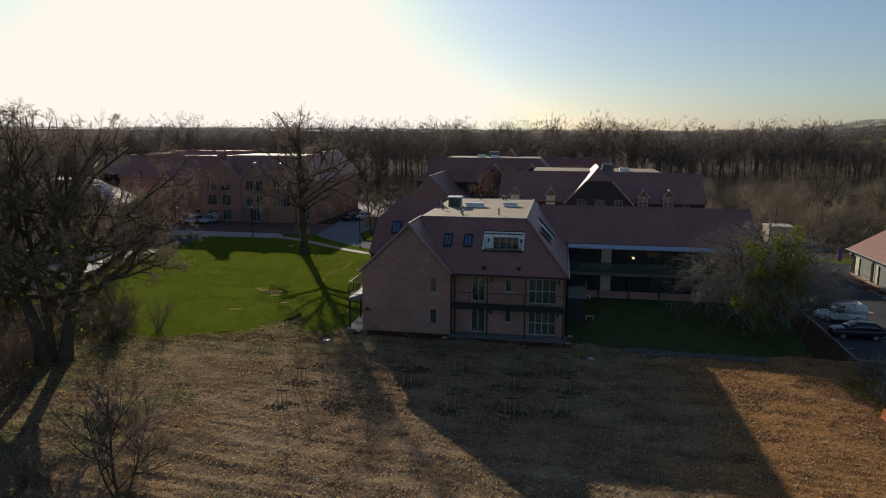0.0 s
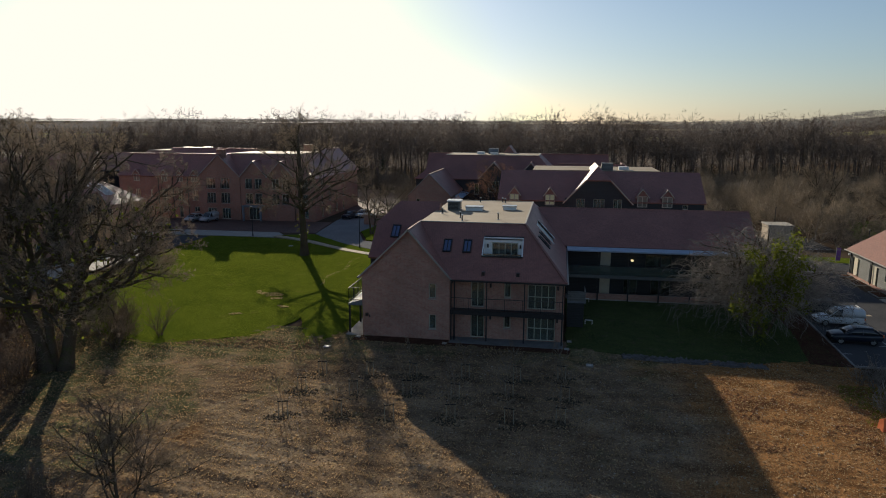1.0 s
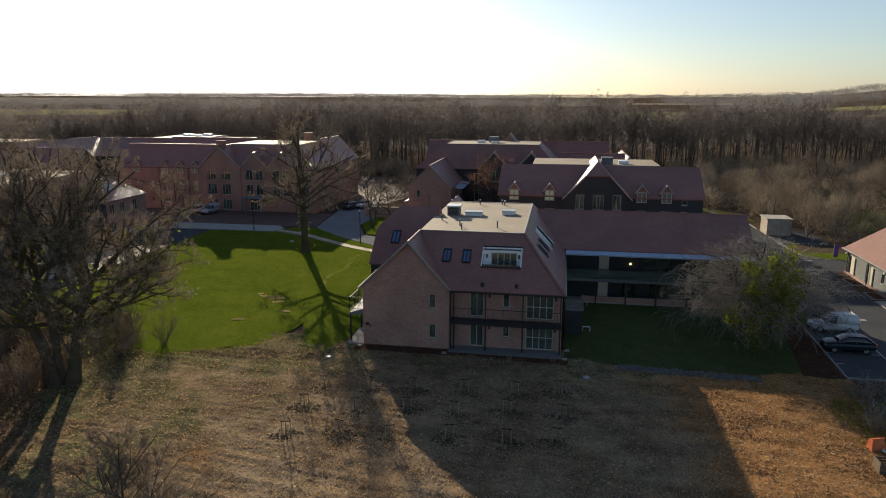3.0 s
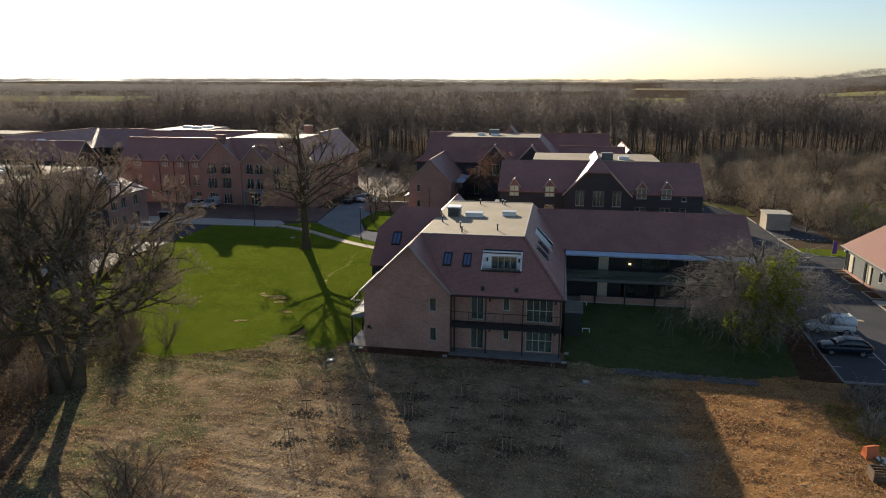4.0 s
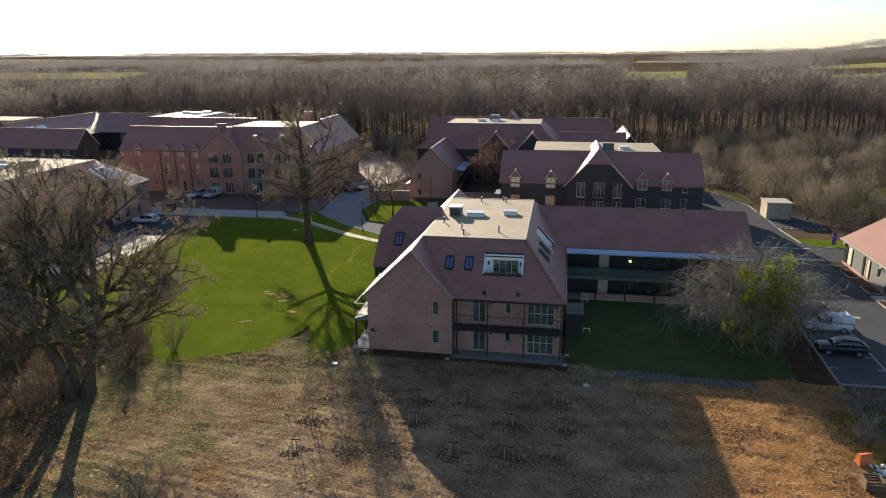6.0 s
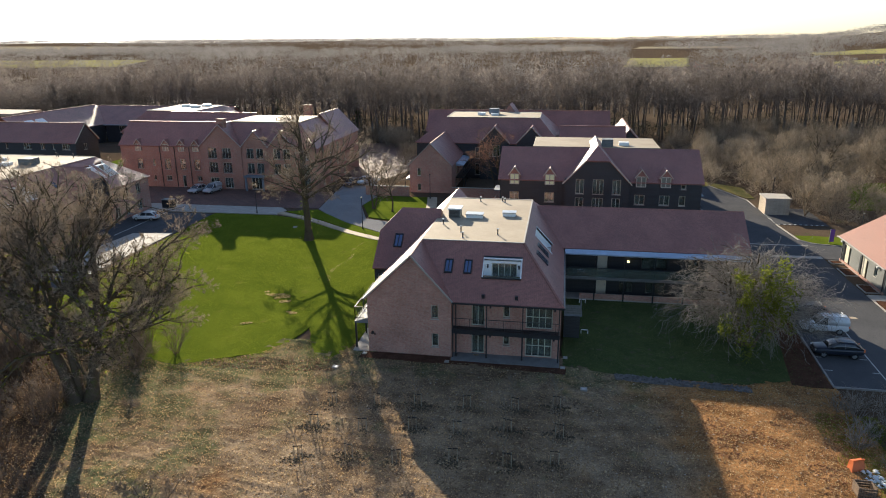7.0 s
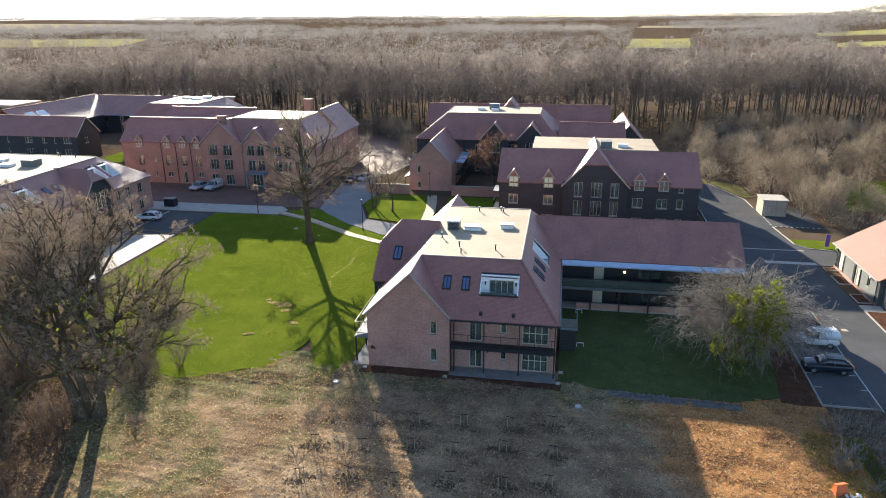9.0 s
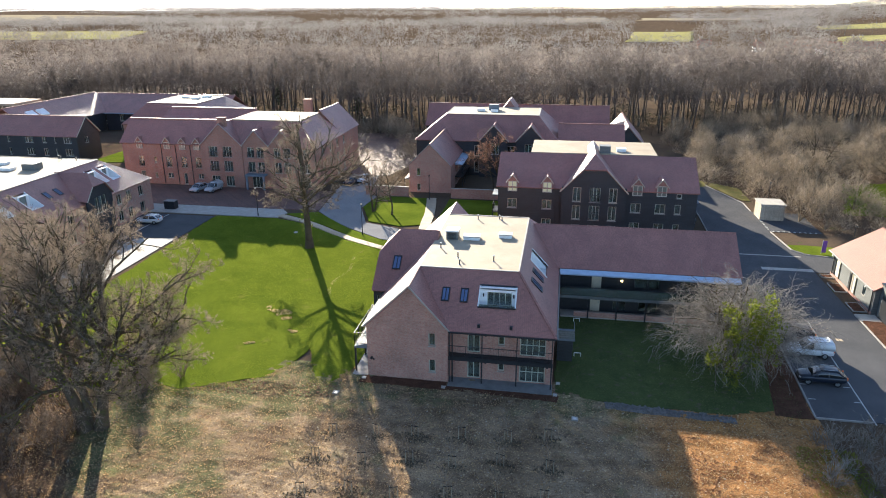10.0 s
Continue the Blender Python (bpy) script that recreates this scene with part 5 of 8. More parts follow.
for gx in (-5.9, -12.6):
    wall(far, (gx - 2.6, 72.9), (1, 0), 5.2, 0, 7.6, [(1.6, 5.0, 3.6, 7.0)], M_BOARD, top=[(0, 7.6), (5.2, 7.6), (2.6, 10.2)])
    window(far, (gx - 2.6, 72.9), (1, 0), (1.6, 5.0, 3.6, 7.0), 3, 1, M_FRAME_PALE)
    gable_roof(far, gx - 2.6, gx + 2.6, 72.9, 79, 7.6, 10.4, "y", M_TILE, 0.2)
    verge_trims(far, gx - 2.8, gx, gx + 2.8, 72.66, 7.4, 10.42, M_FRAME_PALE)
part("hut", Shape().box(-14.8, 84.2, 11.4, -12.9, 85.6, 12.5), M_LEAD, far)
part("rooflight", Shape().box(-16.9, 82.6, 11.4, -15.4, 83.6, 11.9), M_WHITE, far)
part("rooflight", Shape().box(-14.2, 81.9, 11.4, -12.8, 82.8, 11.8), M_WHITE, far)
inside(far, -26.9, 74.6, -1.2, 93.5, (0.05, 3.8, 6.9), 7.0)
row2 = thing("far_range", "clay-roofed range at the edge of the wood", "building", (-10, 98, 0))
wall(row2, (-29, 92.5), (1, 0), 38, 0, 7.0, [], M_BOARD)
wall(row2, (9, 92.5), (0, 1), 9, 0, 7.0, [], M_BOARD, top=[(0, 7), (9, 7), (4.5, 10.8)])
wall(row2, (-29, 101.5), (0, -1), 9, 0, 7.0, [], M_BOARD, top=[(0, 7), (9, 7), (4.5, 10.8)])
wall(row2, (9, 101.5), (-1, 0), 38, 0, 7.0, [], M_BOARD)
gable_roof(row2, -29, 9, 92.5, 101.5, 7.0, 11.0, "x", M_TILE)
part("gablet", Shape().prism([(-12.6, 88.7, 11.0), (-9.6, 88.7, 11.0), (-11.1, 88.7, 12.9)], (0, 6, 0)), M_TILE, row2)
lnk = thing("far_link", "low clay-roofed link between the dark buildings", "building", (4, 76, 0))
wall(lnk, (-0.6, 75.5), (1, 0), 11.2, 0, 6.6, [(2, 4, 3.4, 5.6), (6, 4, 7.4, 5.6)], M_BOARD)
for o in ((2, 4, 3.4, 5.6), (6, 4, 7.4, 5.6)):
    window(lnk, (-0.6, 75.5), (1, 0), o, 2, 1, M_FRAME_PALE)
gable_roof(lnk, -0.9, 11, 75.5, 84, 6.6, 9.9, "x", M_TILE, 0.1)
end = thing("far_gable_wing", "clay-roofed wing with a pointed gable", "building", (10.6, 72, 0))
wall(end, (7.4, 67.5), (1, 0), 6.6, 0, 7.6, [(2.4, 4.6, 4.2, 6.4)], M_BOARD, top=[(0, 7.6), (6.6, 7.6), (3.3, 11.0)])
window(end, (7.4, 67.5), (1, 0), (2.4, 4.6, 4.2, 6.4), 2, 1, M_FRAME_PALE)
wall(end, (14.0, 67.5), (0, 1), 16, 0, 7.6, [], M_BOARD)
wall(end, (7.4, 83.5), (0, -1), 16, 0, 7.6, [], M_BOARD)
wall(end, (14.0, 83.8), (-1, 0), 6.6, 0, 7.6, [], M_BOARD, top=[(0, 7.6), (6.6, 7.6), (3.3, 11.0)])
gable_roof(end, 7.4, 14.0, 67.5, 83.5, 7.6, 11.3, "y", M_TILE, 0.3)
verge_trims(end, 7.1, 10.7, 14.3, 67.15, 7.3, 11.3, M_FRAME_PALE)

# ---- brick gabled wing and garden walls ----
bw = thing("brick_wing", "red brick gabled wing with a metal canopy", "building", (-22, 69, 0))
eo = [(1.3, 3.6, 1.95, 4.9, 1), (1.3, 1.0, 1.95, 2.2, 1)]
row(bw, (-25.7, 60.2), (1, 0), 7.2, 0, 5.5, eo, M_BRICK, M_FRAME_PALE, top=[(0, 5.5), (7.2, 5.5), (3.6, 8.9)])
row(bw, (-18.5, 60.2), (0, 1), 13.6, 0, 5.5, [(5, 0.3, 6.4, 2.3, 2), (8, 0.3, 9.4, 2.3, 2), (5, 2.9, 6.4, 4.8, 2), (8, 2.9, 9.4, 4.8, 2)], M_BRICK, M_FRAME_PALE)
wall(bw, (-25.7, 73.8), (0, -1), 13.6, 0, 5.5, [(9, 0.3, 11, 2.3), (9, 2.9, 11, 4.8)], M_BRICK)
gable_roof(bw, -25.7, -18.5, 60.2, 79, 5.5, 9.05, "y", M_TILE, 0.15)
verge_trims(bw, -25.9, -22.1, -18.3, 60.0, 5.3, 9.07, M_CONC)
part("canopy", Shape().prism([(-18.48, 64.6, 5.05), (-17.1, 64.6, 4.75), (-17.1, 64.6, 4.65), (-18.48, 64.6, 4.65)], (0, 9, 0)), M_CANOPY_SKY, bw, "pale grey metal canopy")
part("gallery_floor", Shape().box(-18.49, 64.6, 2.45, -17.1, 73.6, 2.62), M_DARK, bw)
rails(bw, (-17.15, 64.65), (-17.15, 73.5), 2.62, 1.05, 0.14)
for y in (64.7, 67.6, 70.5, 73.4):
    part("post", Shape().box(-17.24, y - 0.06, 0, -17.12, y + 0.06, 4.65), M_DARK, bw)
part("porch_roof", Shape().prism([(-25.71, 61.8, 3.0), (-27.0, 61.8, 2.6), (-27.0, 61.8, 2.5), (-25.71, 61.8, 2.5)], (0, 5, 0)), M_LEAD, bw)
for y in (61.9, 66.7):
    part("post", Shape().box(-26.95, y - 0.06, 0, -26.83, y + 0.06, 2.5), M_DARK, bw)
for nm, x0, x1, y in (("garden_wall", -33.4, -25.75, 59.9), ("garden_wall", -18.45, -8.5, 60.0)):
    g = thing(nm, "red brick garden wall with a pale coping", "wall", ((x0 + x1) / 2, y, 0), group="garden walls")
    part("wall", Shape().box(x0, y - 0.12, 0, x1, y + 0.12, 1.65), M_BRICK, g)
    part("coping", Shape().box(x0, y - 0.17, 1.65, x1, y + 0.17, 1.73), M_CONC, g)

# ---- long brick building across the lawn ----
brk = thing("brick_building", "long three-storey red brick building with gables and clay roof", "building", (-60, 67, 0))
BX0, BX1, BFY, BE = -80.2, -42.6, 61.5, 7.75
bo = []
for x, w in ((-77.05, 1.0), (-71.6, 1.05), (-68.6, 1.05), (-65.85, 1.1)):
    bo.append((x - BX0, 3.25, x - BX0 + w, 5.2, 2))
bo += [(-74.05 - BX0, 3.9, -73.55 - BX0, 5.1, 1), (-77.1 - BX0, 1.25, -76.1 - BX0, 2.4, 2), (-74.2 - BX0, 1.2, -73.7 - BX0, 2.15, 1), (-71.7 - BX0, 1.2, -70.6 - BX0, 2.15, 2), (-68.5 - BX0, 0.1, -67.8 - BX0, 2.2, 1), (-65.6 - BX0, 1.2, -64.6 - BX0, 2.15, 2)]
row(brk, (BX0, BFY), (1, 0), -64.3 - BX0, 0, BE, bo, M_BRICK_FAR, M_FRAME_PALE)
for x in (-77.15, -71.7, -68.65, -65.85):
    dormer(brk, x, BFY - 0.1, 6.7, 1.2, 1.2, 0.8, M_BRICK_FAR, M_FRAME_PALE)
    rails(brk, (x + 0.1, BFY - 0.1), (x + 1.15, BFY - 0.1), 3.3, 0.9, 0.1, name="juliet_balcony")


def front_gable(x0, x1, peak, ops, y):
    row(brk, (x0, y), (1, 0), x1 - x0, 0, BE, ops, M_BRICK_FAR, M_FRAME_PALE, top=[(0, BE), (x1 - x0, BE), ((x1 - x0) / 2, peak)])
    gable_roof(brk, x0, x1, y, 66, BE, peak + 0.12, "y", M_TILE, 0.15)
    verge_trims(brk, x0 - 0.15, (x0 + x1) / 2, x1 + 0.15, y - 0.17, BE - 0.15, peak + 0.14, M_CONC)
    for o in ops:
        if o[1] > 2:
            rails(brk, (x0 + o[0], y - 0.08), (x0 + o[2], y - 0.08), o[1], 0.95, 0.1, name="juliet_balcony")


g1 = [(1.5, z0, 3.15, z1, 3) for z0, z1 in ((5.55, 7.45), (2.95, 4.85), (0.2, 2.1))] + [(4.2, z0, 5.85, z1, 3) for z0, z1 in ((5.55, 7.45), (2.95, 4.85), (0.2, 2.1))]
front_gable(-64.25, -56.4, 11.4, g1, 61.1)
g2 = [(0.9, z0, 2.2, z1, 2) for z0, z1 in ((5.6, 7.4), (2.9, 4.8))] + [(2.7, z0, 4.0, z1, 2) for z0, z1 in ((5.6, 7.4), (2.9, 4.8))] + [(1.4, 0.1, 3.4, 2.3, 3)]
front_gable(-56.35, -51.4, 10.3, g2, 61.2)
front_gable(-51.35, -46.4, 10.3, g2[:4], 61.2)
row(brk, (-46.35, BFY), (1, 0), 3.75, 0, BE, [(1.2, 5.5, 2.4, 7.2, 2), (1.2, 2.9, 2.4, 4.7, 2), (1.2, 0.6, 2.4, 2.2, 2)], M_BRICK_FAR, M_FRAME_PALE)
row(brk, (BX1, BFY), (0, 1), 25, 0, BE, [(a, z, a + 1.2, z + 1.6, 2) for a in (3, 7, 11, 15) for z in (5.6, 3.0, 0.5)], M_BRICK_FAR, M_FRAME_PALE)
wall(brk, (BX0, 86.5), (0, -1), 25, 0, BE, [], M_BRICK_FAR, top=[(16, BE), (25, BE), (21, 11.3)])
br = Shape()
br.slab([(BX0 - 0.2, BFY - 0.3, BE - 0.2), (-43.0, BFY - 0.3, BE - 0.2), (-46.9, 65.6, 11.4), (BX0 - 0.2, 65.6, 11.4)], TH)
br.slab([(BX0 - 0.2, 70.5, BE), (-60.0, 70.5, BE), (-60.0, 65.6, 11.4), (BX0 - 0.2, 65.6, 11.4)], TH)
br.slab([(BX1 + 0.3, BFY - 0.3, BE - 0.2), (BX1 + 0.3, 76, BE - 0.2), (-46.9, 76, 11.4), (-46.9, 65.6, 11.4)], TH)
br.slab([(BX0 - 0.2, 70.5, BE), (-60, 70.5, BE), (-60, 76.5, 12.0), (BX0 + 2, 76.5, 12.0)], TH)
br.bar((BX0 - 0.2, 65.6, 11.44), (-60, 65.6, 11.44), 0.25, 0.12).bar((BX0 + 2, 76.5, 12.04), (-60, 76.5, 12.04), 0.25, 0.12)
part("roof", br, M_TILE, brk, "red-brown clay tile roof")
part("flat_roof", Shape().box(-60.0, 65.7, 11.0, -46.9, 76.0, 11.62), M_FLAT, brk, "pale membrane flat roof")
gable_roof(brk, -51.0, -42.6, 76, 87, BE, 12.0, "y", M_TILE, 0.2)
part("chimney", Shape().box(-61.0, 61.9, 10.4, -59.6, 62.9, 12.3).box(-61.1, 61.8, 12.3, -59.5, 63.0, 12.42), M_BRICK_FAR, brk)
part("chimney", Shape().box(-54.6, 87.6, 8, -53.0, 88.8, 12.4).box(-54.7, 87.5, 12.4, -52.9, 88.9, 12.52), M_BRICK_FAR, brk)
for x in (-72.35, -69.5, -66.6, -56.5):
    part("downpipe", Shape().bar((x, BFY - 0.06, 0.1), (x, BFY - 0.06, 7.4), 0.1), M_DARK, brk)
part("entrance_porch", Shape().box(-55.6, 59.6, 2.5, -51.9, 61.15, 2.75).box(-55.5, 59.65, 0.05, -55.2, 59.95, 2.5).box(-52.3, 59.65, 0.05, -52.0, 59.95, 2.5), M_LEAD, brk)
inside(brk, BX0 + 0.4, BFY + 0.5, BX1 - 0.4, 86, (0.02, 2.6, 5.2, 7.7), 7.6)

back = thing("rear_brick_block", "clay-roofed block with a pale flat top behind the brick building", "building", (-80, 85, 0))
mansard(back, -90.5, -69, 76.8, 97, 8.0, -86, -75, 80.2, 93, 12.0)
wall(back, (-90.2, 77), (1, 0), 21, 0, 8.0, [], M_BRICK_FAR)
wall(back, (-69.2, 77), (0, 1), 19.8, 0, 8.0, [(3, 5, 4.4, 6.6), (8, 5, 9.4, 6.6)], M_BRICK_FAR)
wall(back, (-90.2, 96.8), (0, -1), 19.8, 0, 8.0, [], M_BRICK_FAR)
for x, y in ((-83, 88.5), (-80, 87), (-79, 90)):
    part("rooflight", Shape().box(x, y, 12, x + 1.8, y + 1.2, 12.45), M_WHITE, back)
part("roof_terrace", Shape().prism([(-72.2, 82, 9.9), (-72.2, 85, 9.9), (-70.9, 85, 8.75), (-70.9, 82, 8.75)], (0.15, 0, 0.35)), M_WHITE, back)

# ---- far-left dark range ----
west = thing("boarded_range", "long dark boarded two-storey range with clay roof", "building", (-120, 80, 0))
wo2 = []
for z0, z1 in ((3.9, 5.2), (1.2, 2.7)):
    wo2 += [(x, z0, x + w, z1, n) for x, w, n in ((1.5, 1.0, 2), (8.5, 1.2, 2), (12, 0.6, 1), (22.3, 0.6, 1), (26.6, 1.9, 3), (30.7, 1.1, 2), (33.6, 0.5, 1), (35.8, 1.9, 3))]
row(west, (-140, 76.2), (1, 0), 39, 0, 5.5, wo2, M_BOARD, M_FRAME_PALE)
row(west, (-101, 76.2), (0, 1), 7.4, 0, 5.5, [(2.5, 3.6, 3.7, 4.9, 2)], M_BOARD, M_FRAME_PALE, top=[(0, 5.5), (7.4, 5.5), (3.7, 8.9)])
wall(west, (-101, 83.6), (-1, 0), 39, 0, 5.5, [], M_BOARD)
gable_roof(west, -140, -101, 76.2, 83.6, 5.5, 9.1, "x", M_TILE, 0.2)
verge_y = Shape().bar((-100.75, 76.0, 5.35), (-100.75, 79.9, 9.1), 0.07, 0.16).bar((-100.75, 79.9, 9.1), (-100.75, 83.8, 5.35), 0.07, 0.16)
part("bargeboard", verge_y, M_FRAME_PALE, west)
wb = thing("boarded_rear_range", "dark boarded range with open gallery and clay roof", "building", (-110, 115, 0))
row(wb, (-123, 110), (1, 0), 38, 0, 5.4, [(a, z, a + 1.2, z + 1.8, 2) for a in (4, 9, 14, 19, 24) for z in (0.4, 3.0)], M_BOARD, M_FRAME_PALE)
gable_roof(wb, -124, -85, 110, 124, 5.4, 9.3, "x", M_TILE, 0.4)
part("canopy", Shape().box(-122, 108.8, 5.0, -86, 109.9, 5.15), M_LEAD, wb)
gable_roof(wb, -131, -118, 84, 116, 5.4, 9.6, "y", M_TILE, 0.2)
wall(wb, (-118, 84), (0, 1), 26, 0, 5.4, [(a, 3.0, a + 1.2, 4.6) for a in (6, 12, 18)], M_BOARD)
part("flat_roof", Shape().box(-150, 90.5, 9.2, -127.5, 100, 9.75), M_FLAT, wb)
for y in (87.5, 91):
    part("roof_terrace", Shape().prism([(-122.2, y, 8.0), (-122.2, y + 2.4, 8.0), (-120.6, y + 2.4, 6.8), (-120.6, y, 6.8)], (0.2, 0, 0.5)), M_WHITE, wb)

# ---- flat-topped building on the left, behind the great tree ----
lf = thing("mansard_building", "clay mansard apartment building with pale flat top and inset terraces", "building", (-78, 33, 0))
HX0, HX1, HY0, HY1, HE, HZ = -97, -64.7, 8.0, 46.0, 5.2, 8.95
TERRACES = ((17.6, 19.8), (22.4, 24.6), (36.2, 38.2), (39.0, 41.0))
mansard(lf, HX0, HX1, HY0, HY1, HE, -91, -70.3, 12.9, 41.2, HZ, TERRACES, (-69.2, -66.6))
row(lf, (HX0 + 0.3, HY0 + 0.3), (1, 0), HX1 - HX0 - 0.6, 0, HE, [(a, z, a + 1.8, z + 1.7, 3) for a in (6, 12, 18, 24, 29) for z in (0.4, 3.0)], M_BRICK, M_FRAME_PALE)
row(lf, (HX1 - 0.3, HY0 + 0.3), (0, 1), HY1 - HY0 - 0.6, 0, HE, [(a, z, a + 1.2, z + 1.6, 2) for a in (5, 9, 14, 18, 28.6, 31, 34) for z in (0.5, 3.1)], M_BRICK, M_FRAME_PALE)
wall(lf, (HX0 + 0.3, HY1 - 0.3), (0, -1), HY1 - HY0 - 0.6, 0, HE, [], M_BRICK)
wall(lf, (HX1 - 0.3, HY1 - 0.3), (-1, 0), HX1 - HX0 - 0.6, 0, HE, [], M_BRICK)
# boarded gable with a half-hip on the side towards the lawn
JY, JX, JE, JZ = 32.5, -64.35, 5.7, 9.1
js = (JZ - JE) / 3.0
row(lf, (JX, JY - 2.7), (0, 1), 5.4, 0, 6.0, [(1.5, 3.5, 2.2, 5.8, 1), (2.4, 3.5, 3.1, 5.8, 1), (3.3, 3.5, 4.0, 5.8, 1)], M_BOARD, M_FRAME_PALE, top=[(0, 6.0), (5.4, 6.0), (4.1, 7.35), (1.3, 7.35)])
jr = Shape()
for sy in (-1, 1):
    jr.slab([(JX + 0.25, JY + sy * 3.0, JE), (JX + 0.25, JY + sy * 1.4, JZ - 1.4 * js), (JX - 1.4, JY, JZ), (-70.8, JY, JZ), (-65.6, JY + sy * 3.0, JE)], TH)
jr.slab([(JX + 0.25, JY - 1.4, JZ - 1.4 * js), (JX + 0.25, JY + 1.4, JZ - 1.4 * js), (JX - 1.4, JY, JZ)], TH)
part("roof", jr, M_TILE, lf, "red-brown clay tile roof")
for g in Shape().bar((JX + 0.28, JY - 3.0, JE - 0.05), (JX + 0.28, JY - 1.4, JZ - 1.4 * js), 0.06, 0.12).bar((JX + 0.28, JY + 1.4, JZ - 1.4 * js), (JX + 0.28, JY + 3.0, JE - 0.05), 0.06, 0.12).pieces():
    part("bargeboard", g, M_FRAME_PALE, lf, "pale bargeboard of the gable")
hs = (HZ - HE) / 5.6


def slope_terrace(parent, y0, y1):
    """A white terrace let into the slope that faces the lawn."""
    x0, x1 = -69.2, -66.6
    zt, zb = HZ - 1.1 * hs, HZ - 3.7 * hs
    s = Shape()
    for y in (y0, y1 - 0.1):
        s.prism([(x0, y, zb - 0.1), (x1, y, zb - 0.1), (x1, y, zb + 0.08), (x0, y, zt + 0.08)], (0, 0.1, 0))
    s.box(x0, y0 + 0.1, zb - 0.16, x1, y1 - 0.1, zb - 0.06)
    s.box(x0 + 0.5, y0 + 0.1, zb - 0.06, x0 + 0.6, y0 + 0.5, zt - 0.3).box(x0 + 0.5, y1 - 0.5, zb - 0.06, x0 + 0.6, y1 - 0.1, zt - 0.3)
    s.box(x0, y0 + 0.1, zt - 0.3, x0 + 0.6, y1 - 0.1, zt - 0.2)
    for g in s.pieces():
        part("terrace_lining", g, M_WHITE, parent, "white lining of an inset terrace")
    part("terrace_door", Shape().box(x0 + 0.45, y0 + 0.5, zb - 0.05, x0 + 0.52, y1 - 0.5, zt - 0.31), M_PANE, parent)


for y0, y1 in TERRACES:
    slope_terrace(lf, y0, y1)
ne = Vector((hs, 0, 1)).normalized()
for y0 in (26.4, 28.4):
    roof_window(lf, lambda a, b, l: Vector((b, a, HZ - (b + 70.3) * hs)) + ne * l, y0, y0 + 0.75, -68.3, -67.2)
fs = (HZ - HE) / 4.9
nh = Vector((0, -fs, 1)).normalized()
on_h = lambda a, b, l: Vector((a, b, HE + (b - HY0) * fs)) + nh * l
for a in (-77.5, -80.5, -86):
    roof_window(lf, on_h, a, a + 0.9, HY0 + 2.1, HY0 + 3.5)
for a in (-84.5, -90.0):
    zt, zb = HE + 3.8 * fs, HE + 1.5 * fs
    for g in Shape().box(a, HY0 + 1.7, zb + 0.2, a + 0.14, HY0 + 4.0, zt).box(a + 2.6, HY0 + 1.7, zb + 0.2, a + 2.74, HY0 + 4.0, zt).box(a, HY0 + 3.2, zb, a + 2.74, HY0 + 3.5, zt + 0.1).pieces():
        part("terrace_lining", g, M_WHITE, lf, "white lining of an inset terrace")
part("hut", Shape().box(-76.6, 33.2, HZ, -74.6, 35.0, HZ + 0.9), M_GREY_CLAD, lf)
for x, y in ((-79.8, 32.4), (-83.5, 35.5)):
    part("rooflight", Shape().box(x, y, HZ, x + 2.0, y + 1.2, HZ + 0.4), M_WHITE, lf)
for x, y in ((-73, 40), (-76.4, 40.6), (-75.8, 40.3), (-88, 31), (-87.5, 29)):
    part("vent_pipe", Shape().tube((x, y), 0.07, HZ, HZ + 0.5).tube((x, y), 0.12, HZ + 0.5, HZ + 0.6), M_DARK, lf)

# ---- single-storey store on the right ----
st = thing("brick_store", "low grey building with a new pink clay roof and cream doors", "building", (38, 26, 0))
ro = [(0.5, 0.05, 2.6, 2.3), (5.2, 0.05, 7.3, 2.3), (8.9, 1.2, 9.6, 2.2)]
wall(st, (32.8, 33.0), (0, -1), 11.8, 0, 3.1, ro, M_GREY_CLAD)
for o in ro[:2]:
    window(st, (32.8, 33.0), (0, -1), o, 2, 1, M_CREAM, "double_door", 0.05, False, 0.9, "cream painted double door")
window(st, (32.8, 33.0), (0, -1), ro[2], 1, 1, M_FRAME)
wall(st, (42.5, 33.0), (-1, 0), 9.7, 0, 3.1, [], M_GREY_CLAD, top=[(0, 3.1), (9.7, 3.1), (4.85, 5.9)])
wall(st, (32.8, 21.2), (1, 0), 9.7, 0, 3.1, [], M_GREY_CLAD, top=[(0, 3.1), (9.7, 3.1), (4.85, 5.9)])
wall(st, (42.5, 21.2), (0, 1), 11.8, 0, 3.1, [], M_GREY_CLAD)
gable_roof(st, 32.8, 42.5, 21.2, 33.0, 3.15, 6.0, "y", M_TILE_NEW, 0.45, "new pinkish clay tile roof")
part("plinth", Shape().box(32.7, 21.2, 0, 32.795, 33.0, 0.28), M_BRICK, st)
part("gutter", Shape().bar((32.27, 20.8, 2.9), (32.27, 33.4, 2.9), 0.12, 0.1), M_CONC, st)
for y in (21.6, 32.6, 27.2):
    part("downpipe", Shape().bar((32.72, y, 0.1), (32.72, y, 2.8), 0.09), M_DARK, st)
for y in (23.2, 32.9):
    part("wall_lamp", Shape().box(32.55, y - 0.1, 2.3, 32.79, y + 0.1, 2.5), M_WHITE, st)
ann = thing("dark_annex", "dark grey flat-roofed annex with a roller door", "building", (36, 16, 0))
part("wall", Shape().box(33.2, 10.0, 0, 42.0, 20.9, 3.6), M_GREY_CLAD, ann)
